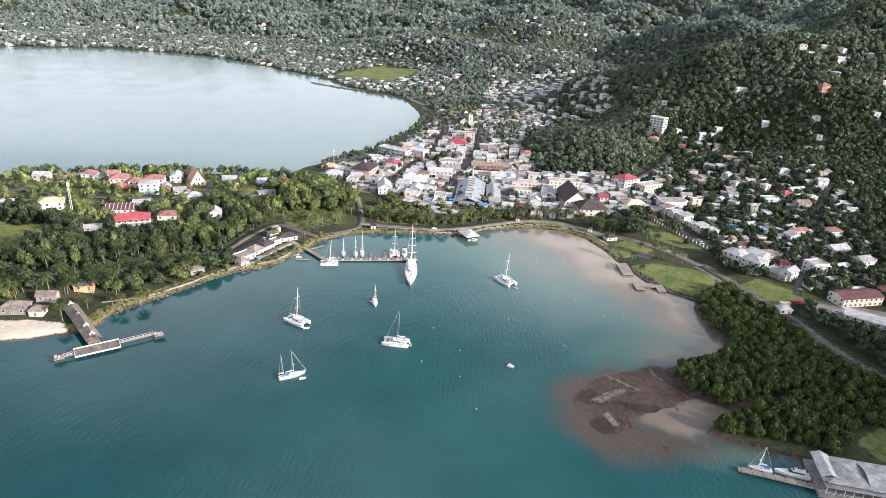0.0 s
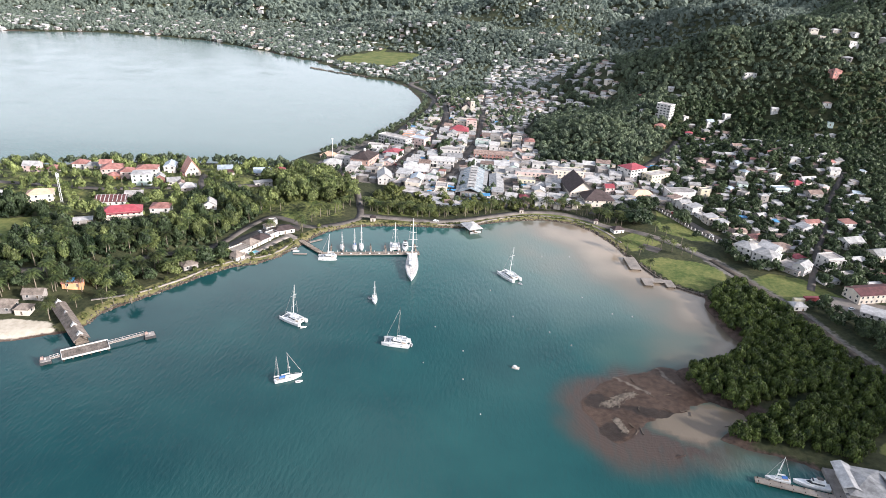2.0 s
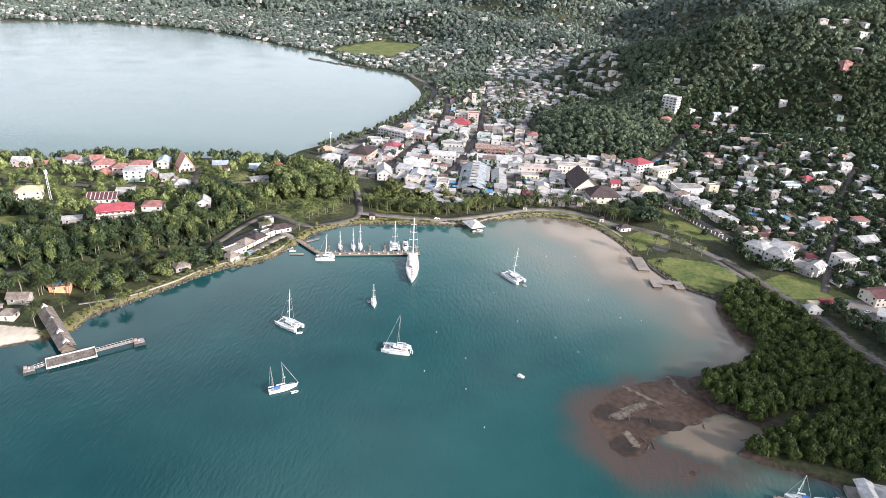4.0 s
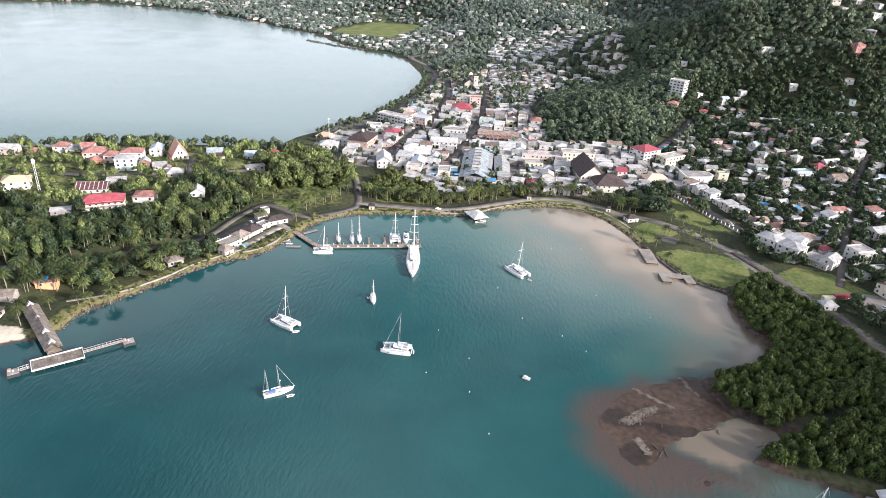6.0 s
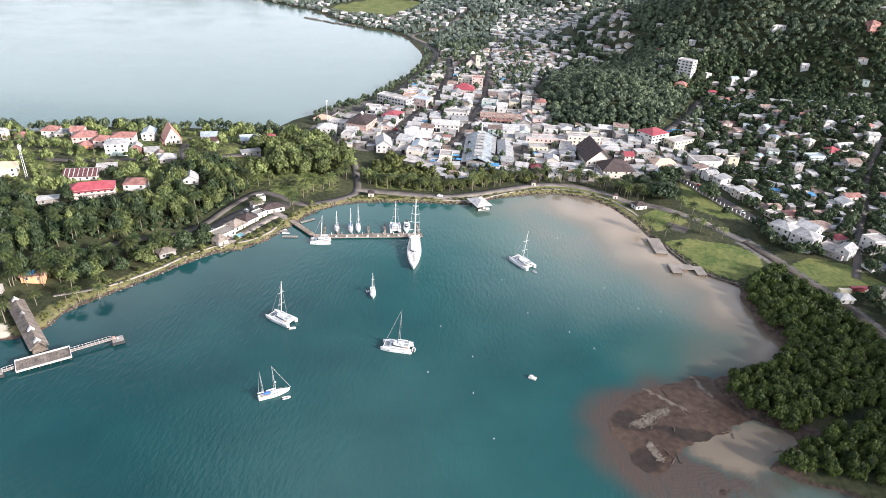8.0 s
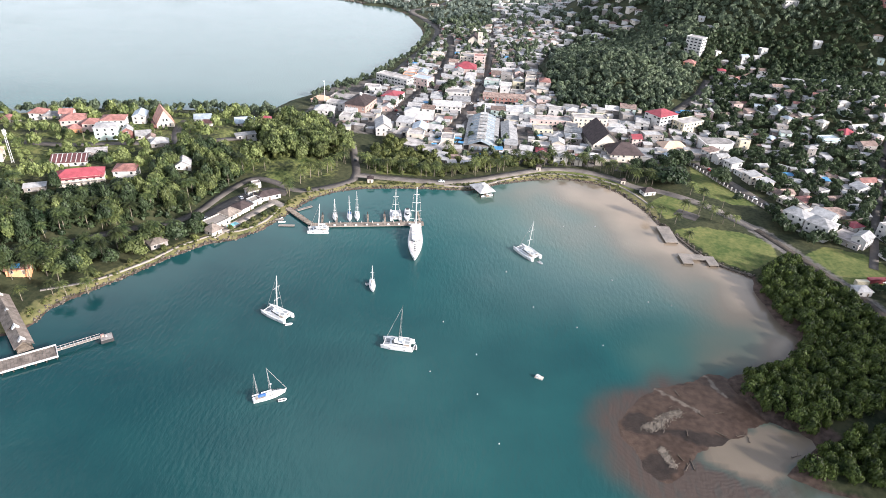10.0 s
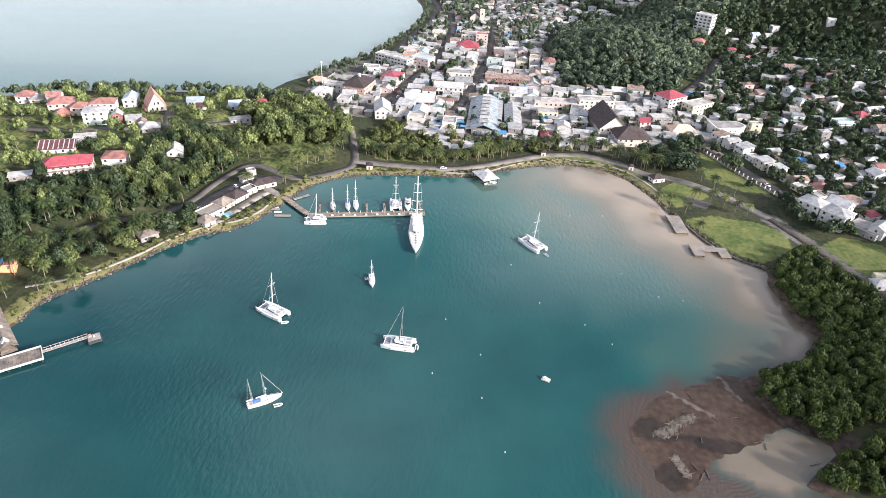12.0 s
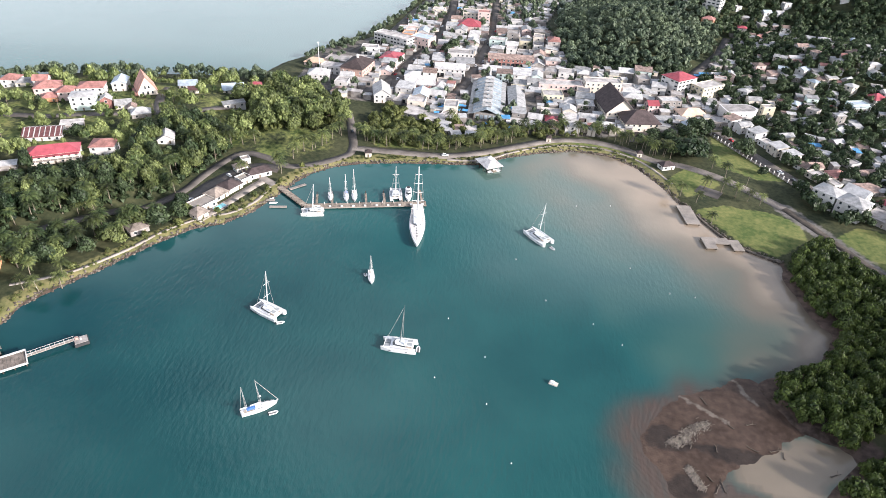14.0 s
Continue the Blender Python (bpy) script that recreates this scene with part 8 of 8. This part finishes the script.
for k, (cx, cy, ca) in enumerate([(-185, 368, 80), (-184.5, 374, 82), (-176, 404, 140), (-124, 478, 108), (-118, 590, 80), (-114, 580, 80), (-120, 604, 80), (-104, 640, 80), (-110, 630, 82), (-96, 712, 88), (-101, 740, 90), (-52, 640, 88), (-57, 628, 85), (-52, 690, 88), (-48, 735, 90), (-30, 598, 0), (-26, 596, 0), (-36, 594, 5),
                                   (-146, 690, 70), (-139, 760, 85), (-136, 800, 85), (-130, 850, 85), (148, 482, -60), (153, 473, -60), (128, 525, -63), (205, 380, 20), (212, 378, 20), (218, 381, 25), (84, 566, 60), (88, 580, 62), (190, 388, 10), (220, 522, 60), (-60, 459, 5)]):
    car(cx, cy, ca, (0, 1, 0, 3, 2)[k % 5])

# ---- poles, mast, walls ----
tower = thing("antenna_mast", -322, 402, ground_at(-322, 402), 20, "slender white lattice antenna mast with panel aerials", "antenna")
for a, b in ((-0.7, -0.7), (0.7, -0.7), (0, 0.8)):
    part("leg", Shape().tube([(a, b, -0.5), (a * 0.6, b * 0.6, 22)], 0.1, 5), SPAR, tower)
for k in range(10):
    z0 = 2.1 * k
    part("brace", Shape().tube([(-0.65, -0.65, z0), (0.6, -0.6, z0 + 2.1)], 0.05, 4).tube([(0.65, -0.65, z0), (0, 0.7, z0 + 2.1)], 0.05, 4).tube([(0, 0.75, z0), (-0.6, -0.6, z0 + 2.1)], 0.05, 4), SPAR, tower)
for k in range(6):
    part("aerial", Shape().box(-0.2, 0.2, 0.75, 1.0, 18.6, 21.2), GELCOAT, tower, m=pose(0, 0, 0, 0, 0, 60 * k))
for k, (px, py, ph) in enumerate([(-330, 436, 9), (-305, 447, 9), (-258, 456, 9), (-244, 452, 9), (-300, 392, 9), (-190, 418, 8), (-120, 556, 9), (-104, 612, 9), (-64, 640, 9), (-60, 690, 9), (60, 560, 9), (96, 610, 9), (196, 478, 9), (226, 530, 9), (148, 690, 9), (-94, 740, 9), (120, 455, 9), (100, 456, 7)]):
    p = thing("utility_pole", px, py, ground_at(px, py), k * 23, "grey wooden utility pole with a crossarm", "utility pole", "utility poles")
    part("pole", Shape().tube([(0, 0, -0.5), (0, 0, ph)], [0.17, 0.11], 6), PALM_BARK, p)
    part("crossarm", Shape().box(-0.9, 0.9, -0.06, 0.06, ph - 0.7, ph - 0.55), BARK, p)
flag = thing("light_mast", -178, 583, ground_at(-178, 583), 0, "tall white lighting mast by the bay", "mast")
part("pole", Shape().tube([(0, 0, -0.5), (0, 0, 24)], [0.3, 0.14], 7), SPAR, flag)
part("lamp_ring", Shape().tube([(0, 0, 23), (0, 0, 23.6)], 0.9, 8), SPAR, flag)
fence = thing("park_wall", 0, 0, 0, 0, "low wall with white pillars beside the park lawn", "wall")
pts = [Vector((118, 541, 0)), Vector((141, 496, 0)), Vector((160, 464, 0))]
for a, b in zip(pts[:-1], pts[1:]):
    n = int((b - a).length / 3.4)
    turn = math.degrees(math.atan2(b.y - a.y, b.x - a.x))
    for i in range(n):
        p = a.lerp(b, i / n)
        q = a.lerp(b, (i + 0.5) / n)
        off = Vector((-(b - a).normalized().y, (b - a).normalized().x, 0)) * -6.4
        p, q = p + off, q + off
        part("pillar", Shape().box(-0.28, 0.28, -0.28, 0.28, -0.5, 2.3).hip(0.56, 0.56, 2.3, 0.25, 0.08), WHITE, fence, m=pose(p.x, p.y, ground_at(p.x, p.y), 0, 0, turn))
        part("panel", Shape().box(-1.4, 1.4, -0.1, 0.1, -0.5, 1.1), PAVING, fence, m=pose(q.x, q.y, ground_at(q.x, q.y), 0, 0, turn))
seawall = strip("sea_wall", [(86, 421.5), (96, 401.5), (105, 391.5), (121, 382.5)], 0.5, STONE, "dark low sea wall below the grass", 0.5, category="sea wall")
for k, (px, py, pm, pl) in enumerate([(186, 388, RED_ROOF, 12), (176, 384, YELLOW, 7)]):
    c = thing("container", px, py, ground_at(px, py), 12, "red shipping container on the grass" if k == 0 else "yellow and white container on the grass", "container", "containers")
    part("body", Shape().box(-pl / 2, pl / 2, -1.2, 1.2, 0, 2.6), pm, c)
    ribs = Shape()
    for i in range(int(pl / 0.8)):
        ribs.box(-pl / 2 + 0.3 + i * 0.8, -pl / 2 + 0.6 + i * 0.8, -1.27, -1.2, 0.15, 2.5)
    part("ribs", ribs, pm, c)
    part("doors", Shape().box(pl / 2, pl / 2 + 0.08, -1.1, 1.1, 0.1, 2.5), IRON, c)

# ---- market stalls ----
rs = random.Random(77)
for k in range(26):
    sx, sy = -72 + rs.uniform(-6, 14), 512 + rs.uniform(-6, 34)
    if k > 15:
        sx, sy = -30 + rs.uniform(-12, 14), 512 + rs.uniform(-5, 6)
    if not free_spot(sx, sy, 1.2):
        continue
    blue = rs.random() < 0.5
    s = thing("market_stall", sx, sy, ground_at(sx, sy), rs.uniform(-20, 20), "market stall under a blue tarpaulin" if blue else "market stall under a pale sheet roof", "stall", "market stalls")
    w, d = rs.uniform(2.5, 4.5), rs.uniform(2.2, 3.6)
    part("awning", Shape().gable(w, d, 2.4, 0.6, 0.2, 0.08, True), TARP_BLUE if blue else ZINC_PALE, s)
    for a in (-1, 1):
        for b in (-1, 1):
            part("post", Shape().box(a * w / 2 - 0.06, a * w / 2 + 0.06, b * d / 2 - 0.06, b * d / 2 + 0.06, -0.3, 2.4), WOOD, s)
    part("counter", Shape().box(-w / 2 + 0.2, w / 2 - 0.2, -0.5, 0.3, -0.2, 0.9), WOOD, s)
    taken(sx, sy, 2.0)

# ---- driftwood on the mud bar ----
for k, (dx, dy, da, dl) in enumerate([(62.8, 280.9, 110, 4), (63, 258.7, 80, 3), (62, 243.8, 95, 5), (60, 242, 60, 4), (75.4, 260.9, 150, 4), (84, 261.5, 20, 4.5), (86, 260, 80, 3), (101.5, 254.6, 25, 4), (55.8, 264.9, 30, 4), (70, 270, 130, 3), (78, 272, 20, 3.5), (58, 246, 120, 3)]):
    d = thing("driftwood", dx, dy, mud_at(dx, dy) + 0.12, da, "grey branched driftwood log on the mud", "driftwood", "driftwood logs")
    part("log", Shape().tube([(-dl / 2, 0, 0), (0, 0.15, 0.05), (dl / 2, -0.1, 0.15)], [0.2, 0.17, 0.08], 6), DRIFT, d)
    part("branch", Shape().tube([(0.1 * dl, 0.1, 0.05), (0.25 * dl, 0.7, 0.5), (0.3 * dl, 1.1, 0.9)], [0.12, 0.08, 0.03], 5), DRIFT, d)
    part("root", Shape().tube([(-0.5 * dl, 0, 0), (-0.6 * dl, 0.3, 0.5)], [0.2, 0.06], 5).tube([(-0.5 * dl, 0, 0), (-0.6 * dl, -0.4, 0.3)], [0.2, 0.05], 5), DRIFT, d)


# ---- bleached wrack on the mud bar ----
wrack = Shape()
for line, wide, many in ((WRACK_LINES[0], 1.7, 620), (WRACK_LINES[1], 1.1, 300)):
    for k in range(many):
        u = rr.random() * (len(line) - 1)
        i, f = int(u), u - int(u)
        px, py = (line[i][j] * (1 - f) + line[i + 1][j] * f + rr.gauss(0, wide * 0.6) for j in (0, 1))
        a, q, h = rr.gauss(0.9, 0.7), rr.uniform(0.3, 1.1), mud_at(px, py)
        ca, sa = q * math.cos(a), q * math.sin(a)
        wrack.tube([(px - ca, py - sa, h + rr.uniform(0.0, 0.12)), (px + 0.1, py - 0.1, h + rr.uniform(0.08, 0.25)), (px + ca, py + sa, h + rr.uniform(0.0, 0.3))], [0.11, 0.09, 0.04], 4)
tagged(new("wrack", wrack.mesh("wrack", DEBRIS)), "bleached branches and sticks heaped on the mud", "debris", kind="stuff")

# ---- the huddle of blue tarpaulins beside the market ----
for k in range(13):
    tx, ty = -76 + 1.7 * k + rr.uniform(-1, 1), 529 + rr.uniform(-3.5, 4.5)
    tarp = thing("market_stall", tx, ty, ground_at(tx, ty), rr.uniform(-25, 25), "market stall under a sagging blue tarpaulin", "stall", "tarpaulin stalls")
    w, d = rr.uniform(1.6, 2.6), rr.uniform(1.2, 2.0)
    part("canopy", Shape().add([(-w, -d, 3.0), (w, -d, 3.1), (w, d, 3.5), (-w, d, 3.4), (0, 0, 3.05), (-w, -d, 3.06), (w, -d, 3.16), (w, d, 3.56), (-w, d, 3.46), (0, 0, 3.11)], [(1, 0, 4), (2, 1, 4), (3, 2, 4), (0, 3, 4), (5, 6, 9), (6, 7, 9), (7, 8, 9), (8, 5, 9), (0, 1, 6, 5), (1, 2, 7, 6), (2, 3, 8, 7), (3, 0, 5, 8)]), TARP_BLUE, tarp)
    for a, b in ((-1, -1), (1, -1), (1, 1), (-1, 1)):
        part("post", Shape().box(a * w * 0.95 - 0.05, a * w * 0.95 + 0.05, b * d * 0.95 - 0.05, b * d * 0.95 + 0.05, -0.3, 3.0), WOOD, tarp)
